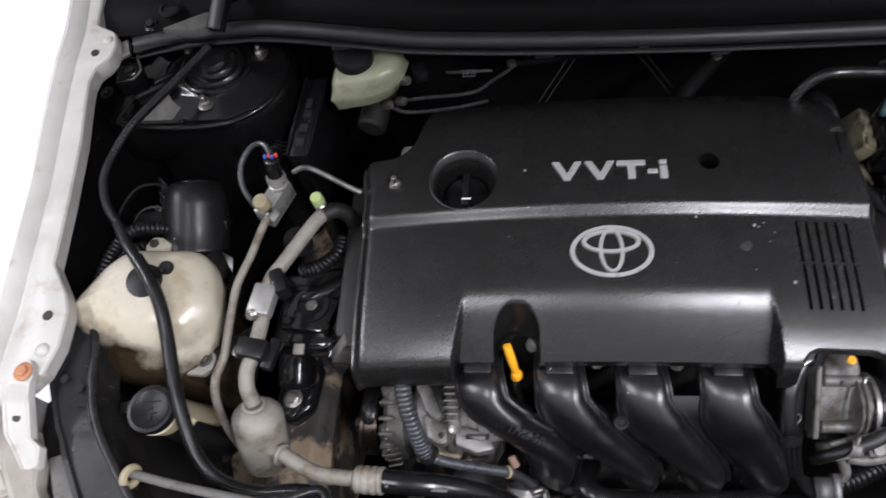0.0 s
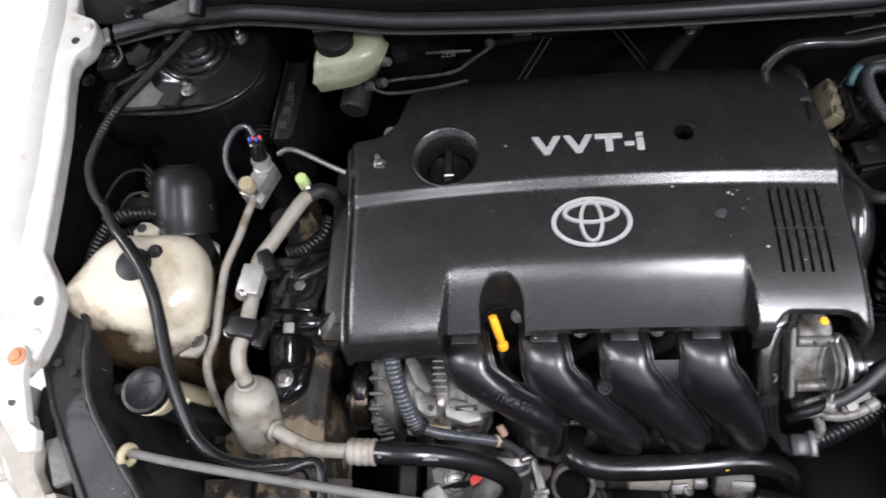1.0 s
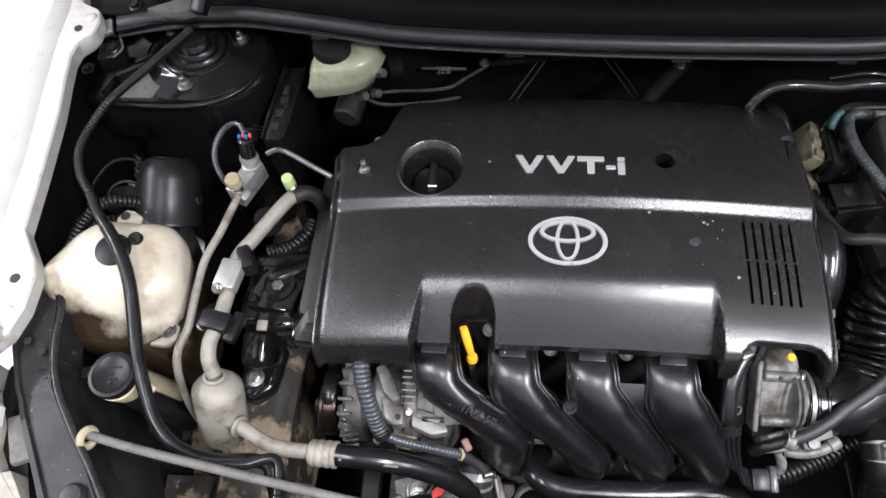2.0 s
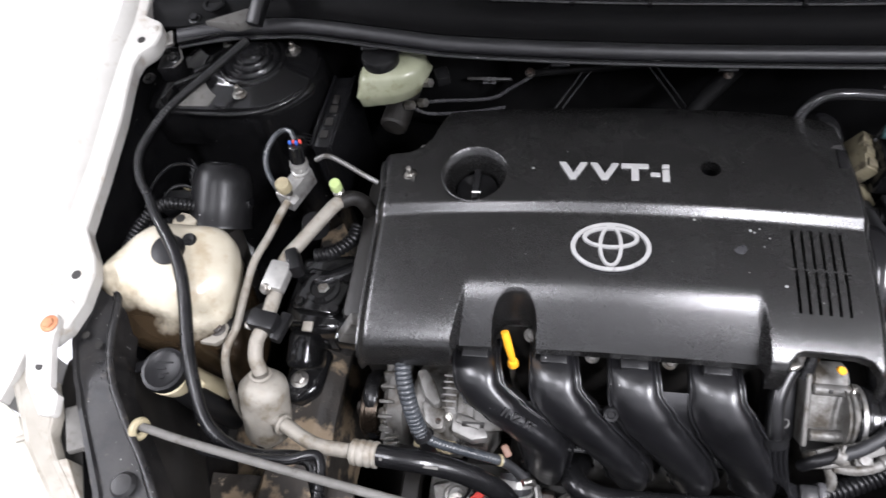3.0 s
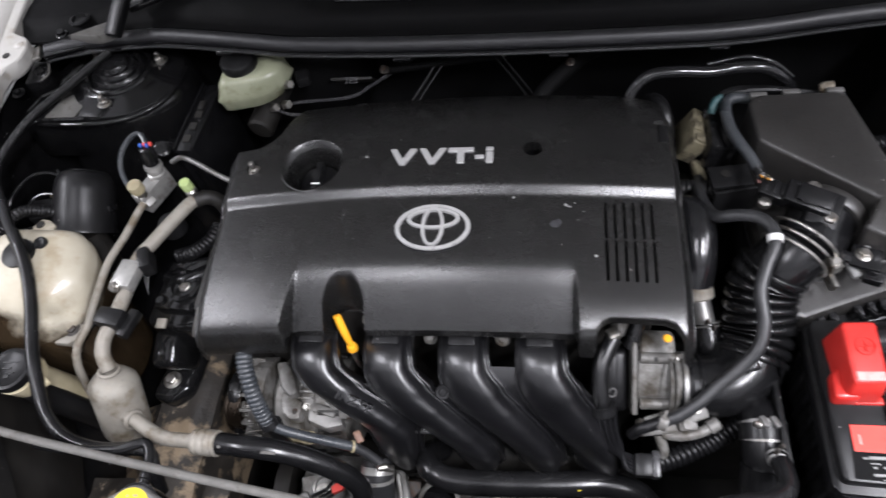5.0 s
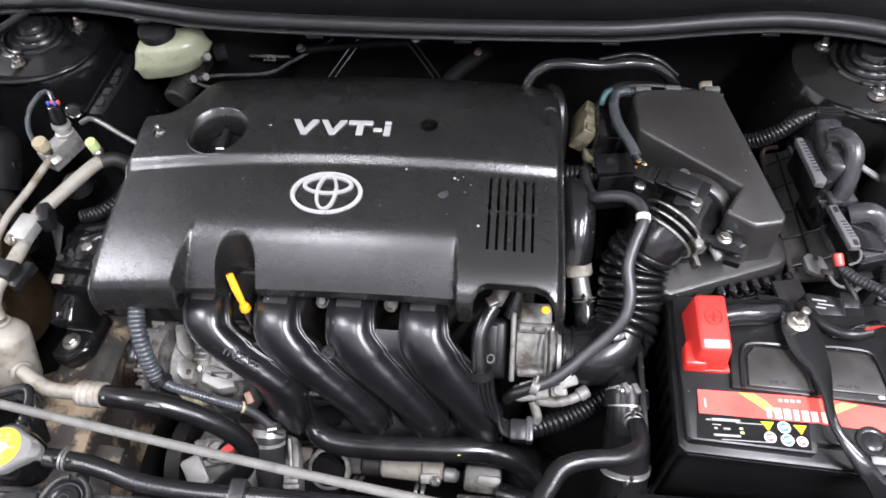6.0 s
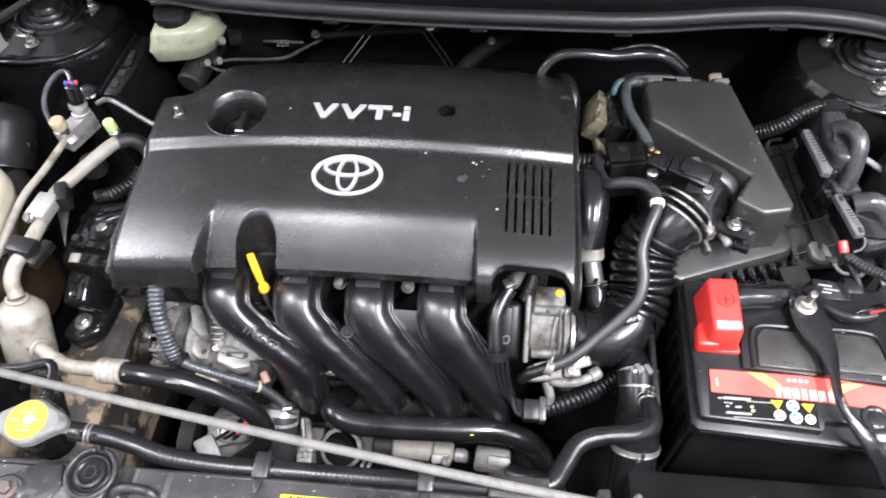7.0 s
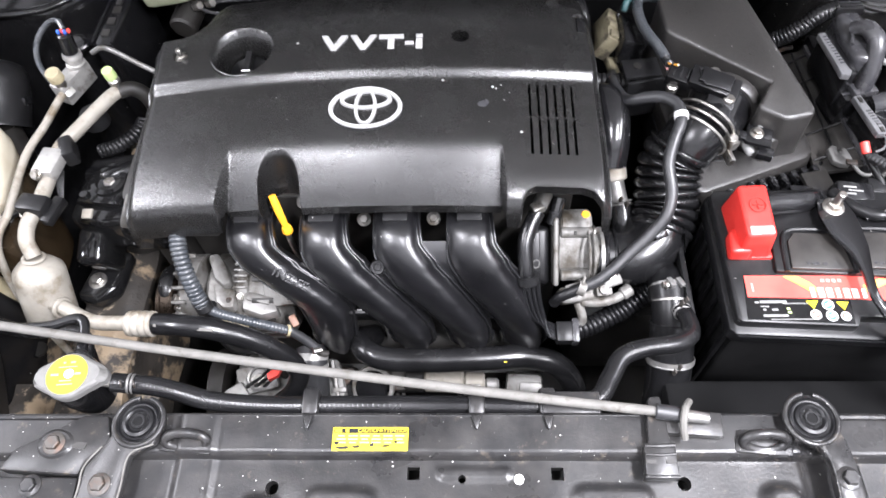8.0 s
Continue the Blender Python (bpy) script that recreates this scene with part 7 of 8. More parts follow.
part("screw_cross", box((0.264, -0.1409, 0.7818), (0.007, 0.0013, 0.0008), (27, 0, 20), 0), DEEP, tb)
part("screw_cross", box((0.264, -0.1409, 0.7818), (0.0013, 0.007, 0.0008), (27, 0, 20), 0), DEEP, tb)
for x in (0.243, 0.2485):
    part("flange_ring", ring((x, -0.108, 0.7645), (1, 0, 0), 0.0312, 0.0014, 32, 6), GREYCAST, tb)
part("plug_screw", lathe([(0, 0.002), (0.005, 0.002), (0.0055, 0)][::-1], (0.258, -0.1545, 0.770), (0, -0.35, 0.93), 16), GREYCAST, tb)
part("port_pipe", tube([(0.236, -0.158, 0.748), (0.255, -0.160, 0.750), (0.275, -0.155, 0.752), (0.288, -0.146, 0.752)], 0.0055, 12), GREYCAST, tb)
part("port_pipe", tube([(0.232, -0.158, 0.745), (0.236, -0.167, 0.738), (0.238, -0.172, 0.726), (0.232, -0.176, 0.716)], 0.0052, 12), GREYCAST, tb)
part("hose_end", rod((0.28, -0.152, 0.752), (0.291, -0.145, 0.755), 0.0075, bevel=0.002), GREYCAST, tb)
part("screw", lathe([(0, 0.002), (0.004, 0.002), (0.0052, 0)][::-1], TB @ V((0.013, 0.041, -0.0045)), (0, -0.1, 1), 16), YELLOW, tb, "orange paint mark on a screw")
part("spring", ring((0.184, -0.128, 0.782), (0.5, -0.5, 0.6), 0.0045, 0.0008, 18, 6), ALU, tb)

pcv = thing("breather_hose", (0.18, -0.09, 0.78), "black breather hose with a steel pipe stub", "hose", "engine bay hoses")
part("pipe_stub", rod((0.196, -0.058, 0.82), (0.186, -0.080, 0.820), 0.0085, bevel=0.002), ALU, pcv)
part("clamp", box((0.184, -0.082, 0.824), (0.014, 0.012, 0.012), (0, 0, 30), 0.002), STEEL, pcv)
part("hose", tube([(0.185, -0.083, 0.818), (0.177, -0.097, 0.812), (0.171, -0.115, 0.802), (0.172, -0.135, 0.786), (0.174, -0.146, 0.774)], 0.0088, 16), RUBBER, pcv)
part("back_pipe", tube([(0.212, -0.058, 0.81), (0.208, -0.07, 0.80), (0.203, -0.08, 0.79)], 0.008, 12), RUBBER, pcv)
lo = thing("sensor_loom", (0.18, -0.16, 0.72), "flat bundle of black wires ending in a plug", "wiring")
for k in range(5):
    d = (k - 2) * 0.0052
    part("wire", tube([(0.175 + d, -0.143, 0.776), (0.177 + d, -0.156, 0.757), (0.185 + d * 0.8, -0.170, 0.735), (0.200, -0.180 - d * 0.7, 0.722), (0.214, -0.183 - d * 0.6, 0.716)], 0.0027, 8), GLOSS, lo)
part("plug", box((0.218, -0.182, 0.716), (0.020, 0.024, 0.020), (10, 0, 0), 0.003), MATTE, lo)
part("plug_ring", box((0.230, -0.181, 0.716), (0.008, 0.028, 0.024), (10, 0, 0), 0.002), GREYPL, lo)
part("tape", rod((0.174, -0.140, 0.779), (0.175, -0.146, 0.771), 0.0125), MATTE, lo)

bel = thing("intake_hose", (0.33, -0.06, 0.76), "black ribbed rubber intake hose with a wire clamp", "hose", "engine bay hoses")
part("lower_hose", tube([(0.254, -0.108, 0.765), (0.275, -0.110, 0.764), (0.298, -0.108, 0.765), (0.318, -0.096, 0.770), (0.330, -0.078, 0.779)], [0.031, 0.0315, 0.034, 0.035, 0.034], 28), RUBBER, bel)
part("ribs", tube([(0.326, -0.086, 0.774), (0.3355, -0.060, 0.787), (0.336, -0.038, 0.803), (0.340, -0.018, 0.820), (0.349, -0.008, 0.835)], 0.0375, 34, corr=(0.0100, 0.0066)), RUBBER, bel)
part("upper_hose", tube([(0.346, -0.012, 0.830), (0.357, -0.006, 0.843), (0.370, 0.004, 0.852)], [0.031, 0.0325, 0.0335], 30), RUBBER, bel)
for x, ax in (((0.262, -0.1085, 0.7645), (1, 0, 0)), ((0.272, -0.109, 0.764), (1, 0, 0))):
    part("hose_rib", ring(x, ax, 0.0315, 0.0022, 30), RUBBER, bel)
for k in range(3):
    q = V((0.364, -0.001, 0.848)) + V((0.0055, 0.0075, 0.0030)) * k
    part("clamp_wire", ring(q, (0.62, 0.72, 0.32), 0.0342, 0.0018, 40), STEEL, bel, "bright steel wire clamp")
part("clamp_screw", box((0.399, -0.012, 0.846), (0.013, 0.016, 0.012), (0, 20, 30), 0.002), STEEL, bel)
part("clamp_screw", hexbolt((0.399, -0.013, 0.853), (0.1, -0.2, 1), 0.005, 0.005, 0.006), STEEL, bel)
part("clamp_tail", box((0.397, -0.026, 0.838), (0.006, 0.018, 0.010), (0, 20, 10), 0.001), STEEL, bel)
part("mould_mark", box((0.302, -0.131, 0.784), (0.018, 0.004, 0.002), (45, 0, 15), 0.0005), RUBBER, bel)
part("hose_lug", box((0.318, -0.106, 0.806), (0.016, 0.010, 0.006), (30, 0, 20), 0.002), RUBBER, bel)

vh = thing("vacuum_hose", (0.3, -0.05, 0.8), "grey-black rubber breather hose lying over the intake hose", "hose", "engine bay hoses")
part("hose", tube([(0.290, 0.125, 0.815), (0.284, 0.090, 0.835), (0.287, 0.052, 0.853), (0.293, 0.034, 0.866), (0.308, 0.028, 0.877), (0.325, 0.020, 0.884), (0.336, 0.005, 0.886), (0.336, -0.013, 0.882), (0.328, -0.032, 0.872), (0.3225, -0.053, 0.860), (0.3255, -0.078, 0.845), (0.320, -0.098, 0.830), (0.304, -0.112, 0.815), (0.284, -0.126, 0.801), (0.266, -0.140, 0.790), (0.250, -0.149, 0.781), (0.234, -0.1535, 0.7745)], 0.0064, 16, 0.005), GREYRUB, vh)
part("white_mark", rod((0.3372, -0.003, 0.8848), (0.3368, -0.0095, 0.8835), 0.0076), LABELW, vh, "white paint mark")
part("clamp", band((0.2325, -0.154, 0.7742), (1, -0.28, -0.2), 0.0078, 0.0085, 0.0012), GREYCAST, vh, "grey spring clamp")
part("clamp_ear", box((0.2345, -0.150, 0.7835), (0.003, 0.009, 0.006), (20, 0, -20), 0.001), GREYCAST, vh)
part("elbow", tube([(0.236, -0.1525, 0.775), (0.222, -0.157, 0.770), (0.210, -0.160, 0.764), (0.204, -0.160, 0.750)], 0.0062, 14), SEALR, vh)

ab = thing("air_cleaner", (0.42, 0.06, 0.6), "dusty black plastic air cleaner box with an angular lid", "air cleaner")
LID = [(0.336, 0.168, 0.8915), (0.340, 0.178, 0.892), (0.350, 0.183, 0.892), (0.430, 0.187, 0.889), (0.4405, 0.181, 0.889), (0.4895, 0.015, 0.8705), (0.486, 0.006, 0.8695), (0.458, 0.0005, 0.869), (0.452, 0.002, 0.8695), (0.4275, 0.0155, 0.872), (0.4285, 0.020, 0.8725), (0.4470, 0.0495, 0.8765), (0.3500, 0.1120, 0.8870), (0.3400, 0.1200, 0.8880)]
part("lid", prism(LID, 0.790, 0, 0.0055, 3, 0.003), BOXLID, ab)
part("lid_skirt", prism([(0.356, -0.044), (0.378, -0.050), (0.500, -0.003), (0.511, 0.006), (0.511, 0.03), (0.450, 0.19), (0.342, 0.19), (0.340, 0.12), (0.352, 0.02), (0.352, -0.030)], 0.778, 0.805, 0.006, 2, 0.003), BOXLID, ab)
part("step", prism([(0.424, 0.012), (0.446, -0.006), (0.4625, 0.001), (0.448, 0.03)], 0.79, 0.836, 0.004, 2, 0.004), BOXLID, ab)
part("case", prism([(0.350, -0.046), (0.375, -0.056), (0.505, -0.006), (0.518, 0.025), (0.456, 0.19), (0.340, 0.19)], 0.56, 0.772, 0.008), MATTE, ab)
part("case_rim", prism([(0.350, -0.050), (0.376, -0.060), (0.508, -0.011), (0.521, 0.025), (0.460, 0.195), (0.336, 0.195)], 0.766, 0.779, 0.003), MATTE, ab)
for k in range(10):
    f = k / 9
    if k == 2:
        continue
    c = part("clip", box((0.396 + 0.116 * f, -0.045 + 0.034 * f, 0.786), (0.0075, 0.012, 0.022), (10, 0, 16), 0.0015), GLOSS, ab)
    part("clip_hook", box((0.396 + 0.116 * f, -0.053 + 0.034 * f, 0.795), (0.0045, 0.014, 0.006), (-20, 0, 16), 0.001), GLOSS, c)
    part("clip_foot", box((0.396 + 0.116 * f, -0.055 + 0.034 * f, 0.776), (0.0095, 0.007, 0.006), (0, 0, 16), 0.001), GLOSS, c)
part("clip_rail", tube([(0.385, -0.058, 0.780), (0.42, -0.048, 0.780), (0.47, -0.033, 0.780), (0.512, -0.019, 0.782), (0.524, 0.002, 0.79)], 0.0022, 8), GLOSS, ab)
part("outlet_ring", lathe([(0.033, -0.018), (0.0395, -0.017), (0.0405, -0.015), (0.0405, -0.004), (0.039, -0.002), (0.0345, -0.002), (0.0335, -0.006), (0.033, -0.018)], (0.404, 0.050, 0.833), (-0.52, -0.80, -0.02), 44, caps=False), BOXLID, ab)
maf = part("sensor_housing", lathe([(0.030, -0.03), (0.0345, -0.028), (0.0345, 0.022), (0.038, 0.024), (0.038, 0.030), (0.035, 0.032), (0.0, 0.032)], (0.391, 0.030, 0.836), (-0.5, -0.82, 0.06), 40), GLOSS, ab, "black air flow sensor housing")
sens = part("flow_sensor", box((0.373, 0.041, 0.893), (0.046, 0.024, 0.014), (14, 6, -24), 0.0016), SEALR, ab, "black plug-in air flow sensor")
part("sensor_lid", box((0.378, 0.038, 0.901), (0.034, 0.019, 0.004), (14, 6, -24), 0.0007), SEALR, sens)
part("sensor_rim", tube([(0.362, 0.053, 0.9035), (0.394, 0.039, 0.9005), (0.391, 0.026, 0.8985), (0.361, 0.034, 0.9015), (0.362, 0.053, 0.9035)], 0.0011, 6, 0.02), MATTE, sens)
part("sensor_foot", box((0.389, 0.033, 0.886), (0.030, 0.040, 0.006), (14, 6, -24), 0.002), SEALR, sens)
for k in range(4):
    part("wire", tube([(0.335 + 0.001 * k, 0.090, 0.874), (0.333 + 0.003 * k, 0.078, 0.882 + 0.001 * k), (0.331 + 0.0035 * k, 0.066, 0.890)], 0.0014, 6, 0.004), (PINK, PALEPL, MATTE, GOLDCAP)[k], sens)
for p, q in (((0.437, 0.016, 0.846), (0.444, 0.004, 0.834)), ((0.420, 0.000, 0.834), (0.428, -0.016, 0.828))):
    part("ear", rod(p, q, 0.0055, bevel=0.002), PALEPL, maf, "pale worn clip on the housing")
part("plug", box((0.343, 0.053, 0.890), (0.030, 0.020, 0.015), (10, 6, -24), 0.0018), SEALR, sens)
for k in range(3):
    part("plug_rib", box((0.336 + 0.007 * k, 0.056 - 0.003 * k, 0.8985), (0.0018, 0.015, 0.002), (10, 6, -24), 0.0004), MATTE, sens)
for p in ((0.381, 0.056, 0.893), (0.392, 0.022, 0.886), (0.335, 0.046, 0.882)):
    part("screw", lathe([(0, 0.004), (0.0045, 0.004), (0.0065, 0.002), (0.0065, -0.004)], p, (0, 0, 1), 16), STEEL, sens)
sens.location += V((0.005, 0.005, -0.014))
part("bracket", box((0.413, -0.002, 0.846), (0.050, 0.012, 0.005), (0, 12, -14), 0.001), GLOSS, ab)
part("bracket", box((0.432, -0.004, 0.845), (0.028, 0.026, 0.005), (0, 0, -20), 0.001), GLOSS, ab)
part("bolt", hexbolt((0.4295, -0.001, 0.8475), (0, 0, 1), 0.0052, 0.006, 0.0078), STEEL, ab)
part("clip_hook", box((0.438, -0.020, 0.835), (0.018, 0.014, 0.010), (0, 0, -20), 0.002), GLOSS, ab)
for x, y in ((0.350, 0.187), (0.385, 0.190), (0.43, 0.190)):
    part("rear_clip", box((x, y, 0.885), (0.018, 0.007, 0.006), (0, 0, 0), 0.001), ALU, ab)

sn = thing("air_snorkel", (0.27, 0.06, 0.75), "glossy black resonator elbow behind the engine cover", "hose", "engine bay hoses")
part("elbow", tube([(0.262, 0.062, 0.840), (0.269, 0.052, 0.848), (0.2745, 0.030, 0.846), (0.2745, 0.005, 0.832), (0.273, -0.012, 0.81)], [0.0175, 0.019, 0.0195, 0.0195, 0.019], 24), GLOSS, sn)
part("sleeve", rod((0.275, 0.0, 0.812), (0.280, -0.022, 0.792), 0.0155, bevel=0.002), PIPE, sn)
part("pipe", tube([(0.278, -0.016, 0.798), (0.283, -0.035, 0.785), (0.287, -0.054, 0.775), (0.287, -0.07, 0.765)], 0.0105, 16), ALU, sn)
part("pipe_hose", tube([(0.286, -0.045, 0.781), (0.289, -0.066, 0.770), (0.29, -0.08, 0.75)], 0.013, 16), RUBBER, sn)
clamp(sn, (0.2865, -0.046, 0.780), (0.1, -0.8, -0.5), 0.0135, 0.006)
h = hose("idle_air_conduit", [(0.262, 0.108, 0.82), (0.285, 0.106, 0.822), (0.31, 0.104, 0.822)], 0.0105, MATTE, "black ribbed conduit behind the engine cover", corr=(0.005, 0.0016))

cb = thing("connector_block", (0.29, 0.19, 0.75), "dusty beige connector block with teal tape on its wires", "connector")
part("block", box((0.286, 0.180, 0.830), (0.020, 0.054, 0.036), (0, 28, -6), 0.002), BEIGE, cb)
for k in range(3):
    part("shell_step", box((0.290, 0.160 + 0.017 * k, 0.846), (0.012, 0.011, 0.010), (0, 28, -6), 0.0015), BEIGE, cb)
for k in range(4):
    part("slot", box((0.297, 0.160 + 0.012 * k, 0.832), (0.002, 0.004, 0.004), (0, 28, -6), 0), DEEP, cb)
part("tongue", box((0.292, 0.140, 0.812), (0.012, 0.03, 0.010), (0, 20, 10), 0.002), BEIGE, cb)
part("carrier", box((0.312, 0.166, 0.835), (0.030, 0.055, 0.040), (0, 10, 0), 0.005), GLOSS, cb, "black plastic carrier")
part("shelf", box((0.318, 0.106, 0.842), (0.044, 0.030, 0.006), (0, 0, 6), 0.0015), MATTE, cb)
part("shelf_hole", rod((0.313, 0.108, 0.8452), (0.313, 0.108, 0.8462), 0.005), DEEP, cb)
part("shelf_wall", box((0.325, 0.09, 0.81), (0.05, 0.004, 0.06), (0, 0, 10), 0.001), MATTE, cb)
part("tape", tube([(0.303, 0.184, 0.862), (0.306, 0.192, 0.868), (0.311, 0.199, 0.871), (0.316, 0.2005, 0.871)], [0.0038, 0.0048, 0.0050, 0.0040], 10), TEAL, cb, "teal cloth tape")
part("loom", tube([(0.360, 0.196, 0.868), (0.335, 0.198, 0.872), (0.321, 0.192, 0.874), (0.3165, 0.175, 0.873), (0.319, 0.150, 0.872), (0.325, 0.130, 0.872), (0.333, 0.110, 0.872), (0.338, 0.092, 0.872)], 0.0062, 14, corr=(0.0032, 0.0006)), CONDUIT, cb)
part("loom_tail", tube([(0.337, 0.094, 0.872), (0.339, 0.083, 0.874), (0.339, 0.077, 0.877)], 0.0052, 12, corr=(0.003, 0.001)), MATTE, cb)
for k in range(3):
    part("wire", tube([(0.337 + 0.002 * k, 0.082, 0.876), (0.339 + 0.0022 * k, 0.072, 0.882), (0.343 + 0.001 * k, 0.063, 0.890)], 0.0011, 6), (LABELO, LABELW, MATTE)[k], cb)
for k in range(3):
    part("cable", tube([(0.30, 0.195, 0.84 + 0.006 * k), (0.322, 0.206 + 0.003 * k, 0.868), (0.36, 0.207 + 0.003 * k, 0.875 - 0.002 * k), (0.40, 0.204, 0.872), (0.45, 0.205, 0.862)], 0.0036, 8), MATTE, cb)
part("end_plug", lathe([(0, 0.014), (0.006, 0.014), (0.007, 0.004), (0.005, 0)], (0.418, 0.200, 0.880), (1, 0, 0.2), 14), PIPE, cb)

bp = thing("heater_pipes", (0.3, 0.21, 0.8), "black pipes looping behind the engine", "pipe")
part("pipe", tube([(0.208, 0.195, 0.855), (0.214, 0.206, 0.880), (0.232, 0.213, 0.897), (0.26, 0.214, 0.901), (0.30, 0.2145, 0.898), (0.335, 0.218, 0.900), (0.365, 0.220, 0.893), (0.39, 0.219, 0.872), (0.40, 0.222, 0.85)], 0.0068, 14), GLOSS, bp)
part("pipe", tube([(0.30, 0.235, 0.89), (0.34, 0.232, 0.902), (0.37, 0.229, 0.895), (0.395, 0.226, 0.875)], 0.0032, 10), GLOSS, bp)
part("pipe", tube([(0.232, 0.230, 0.84), (0.243, 0.215, 0.858), (0.252, 0.196, 0.858), (0.256, 0.175, 0.84), (0.256, 0.15, 0.80)], 0.009, 12), RUBBER, bp)
part("pipe", tube([(-0.10, 0.292, 0.852), (-0.04, 0.294, 0.857), (0.045, 0.300, 0.861), (0.075, 0.305, 0.86)], 0.005, 10), WALLB, bp)
part("pipe", tube([(0.10, 0.235, 0.83), (0.112, 0.252, 0.842), (0.14, 0.285, 0.846), (0.165, 0.318, 0.842), (0.18, 0.34, 0.83)], 0.0105, 14), WALLB, bp)
part("pipe_nut", hexbolt((-0.099, 0.287, 0.858), (0, -0.3, 1), 0.005, 0.006, 0.0065), RUSTY, bp)
part("pipe_nut", hexbolt((0.145, 0.286, 0.858), (0, -0.3, 1), 0.004, 0.005, 0.006), RUSTY, bp)
for d in (0.0, 0.009):
    part("thin_pipe", tube([(-0.075 + d, 0.24, 0.82), (-0.045 + d, 0.275, 0.846), (-0.02 + d, 0.30, 0.864), (0.02, 0.305, 0.868 + 0.3 * d), (0.05 - d, 0.302, 0.866), (0.075 - d, 0.28, 0.85), (0.105 - d, 0.25, 0.825)], 0.0012, 8), SEALR, bp)
part("pipe_nut", hexbolt((0.06, 0.302, 0.866), (0, -0.3, 1), 0.005, 0.006, 0.007), STEEL, bp)
letters("stamp", "2E8", 0.013, look((-0.155, 0.300, 0.83), (-0.155, 0.9, 0.30)), GREYPL, bp, 0.0006, label="stamped mark 2E8 on the firewall")
part("stamp_plate", box((-0.155, 0.312, 0.82), (0.06, 0.004, 0.03), (40, 0, 0), 0.001), DEEP, bp)

# ---- battery ----
bat = thing("battery", (0.49, -0.15, 0.63), "black car battery with a red and white top label", "battery")
part("case", prism([(0.376, -0.223), (0.60, -0.235), (0.60, -0.066), (0.376, -0.066)], 0.62, 0.800, 0.006, 2, -0.004), WALLB, bat)
lid = part("lid", prism([(0.366, -0.222), (0.372, -0.2285), (0.60, -0.2405), (0.606, -0.234), (0.606, -0.068), (0.600, -0.062), (0.374, -0.062), (0.368, -0.068)], 0.797, 0.816, 0.003, 2), SEALR, bat)
part("lid_top", prism([(0.372, -0.217), (0.376, -0.2205), (0.486, -0.2265), (0.490, -0.216), (0.600, -0.222), (0.604, -0.216), (0.604, -0.070), (0.600, -0.064), (0.376, -0.064), (0.372, -0.070)], 0.814, 0.828, 0.0022, 2), MATTE, lid)
part("lid_edge", tube([(0.374, -0.2300, 0.8145), (0.45, -0.2340, 0.8145), (0.53, -0.2380, 0.8145), (0.602, -0.2415, 0.8145)], 0.0009, 6), GLOSS, lid)
for k in range(7):
    part("case_rib", box((0.373, -0.215 + 0.022 * k, 0.71), (0.005, 0.006, 0.16), bevel=0.001), SEALR, bat)
part("rear_deck", prism([(0.418, -0.168), (0.595, -0.178), (0.595, -0.082), (0.436, -0.080), (0.424, -0.092)], 0.826, 0.8335, 0.002), MATTE, bat)
for x in (0.462, 0.528):
    part("vent_cover", prism([(x - 0.029, -0.166), (x - 0.026, -0.134), (x - 0.018, -0.124), (x + 0.020, -0.126), (x + 0.027, -0.136), (x + 0.031, -0.169)], 0.832, 0.8365, 0.0015), PANELG, bat)
    part("vent_frame", tube([(x - 0.0335, -0.1685, 0.8335), (x - 0.0305, -0.133, 0.8340), (x - 0.020, -0.1200, 0.8340), (x + 0.022, -0.1220, 0.8340), (x + 0.031, -0.135, 0.8340), (x + 0.035, -0.172, 0.8335)], 0.0026, 8), MATTE, bat)
    part("text_bar", bars([(x - 0.012, -0.161, 0.003, 0.003), (x - 0.005, -0.1615, 0.007, 0.003), (x + 0.004, -0.162, 0.004, 0.003)], pose(0, 0, 0.8370), 0.0004), GREYPL, bat)
lb = part("label", prism([(0.381, -0.2185), (0.482, -0.2240), (0.486, -0.1715), (0.386, -0.1695)], 0.8278, 0.8286, 0), BODYBLACK, bat, "glossy printed top label")
part("red_band", prism([(0.3855, -0.1945), (0.491, -0.1975), (0.602, -0.2055), (0.602, -0.1850), (0.560, -0.1785), (0.496, -0.1715), (0.3865, -0.1705)], 0.8288, 0.8292, 0), LABELR, lb, "red printed band")
part("arc_mark", prism([(0.424, -0.1715), (0.438, -0.1717), (0.449, -0.1790), (0.457, -0.1885), (0.447, -0.1885), (0.438, -0.1815)], 0.8294, 0.8297, 0), LABELO, lb, "orange printed flame")
part("arc_mark", prism([(0.500, -0.1910), (0.512, -0.1860), (0.532, -0.1770), (0.518, -0.1755), (0.500, -0.1830)], 0.8294, 0.8297, 0), LABELO, lb)
part("brand_bar", bars([(0.4495 + 0.0082 * k, -0.1900 - 0.0003 * k, 0.0056 if k % 3 else 0.0038, 0.0100) for k in range(8)], pose(0, 0, 0.8297), 0.0004), LABELW, lb, "white brand lettering as plain bars")
part("text_bar", bars([(0.462 + 0.0055 * k, -0.1770, 0.0036, 0.0030) for k in range(4)], pose(0, 0, 0.8296), 0.0003), PINK, lb)
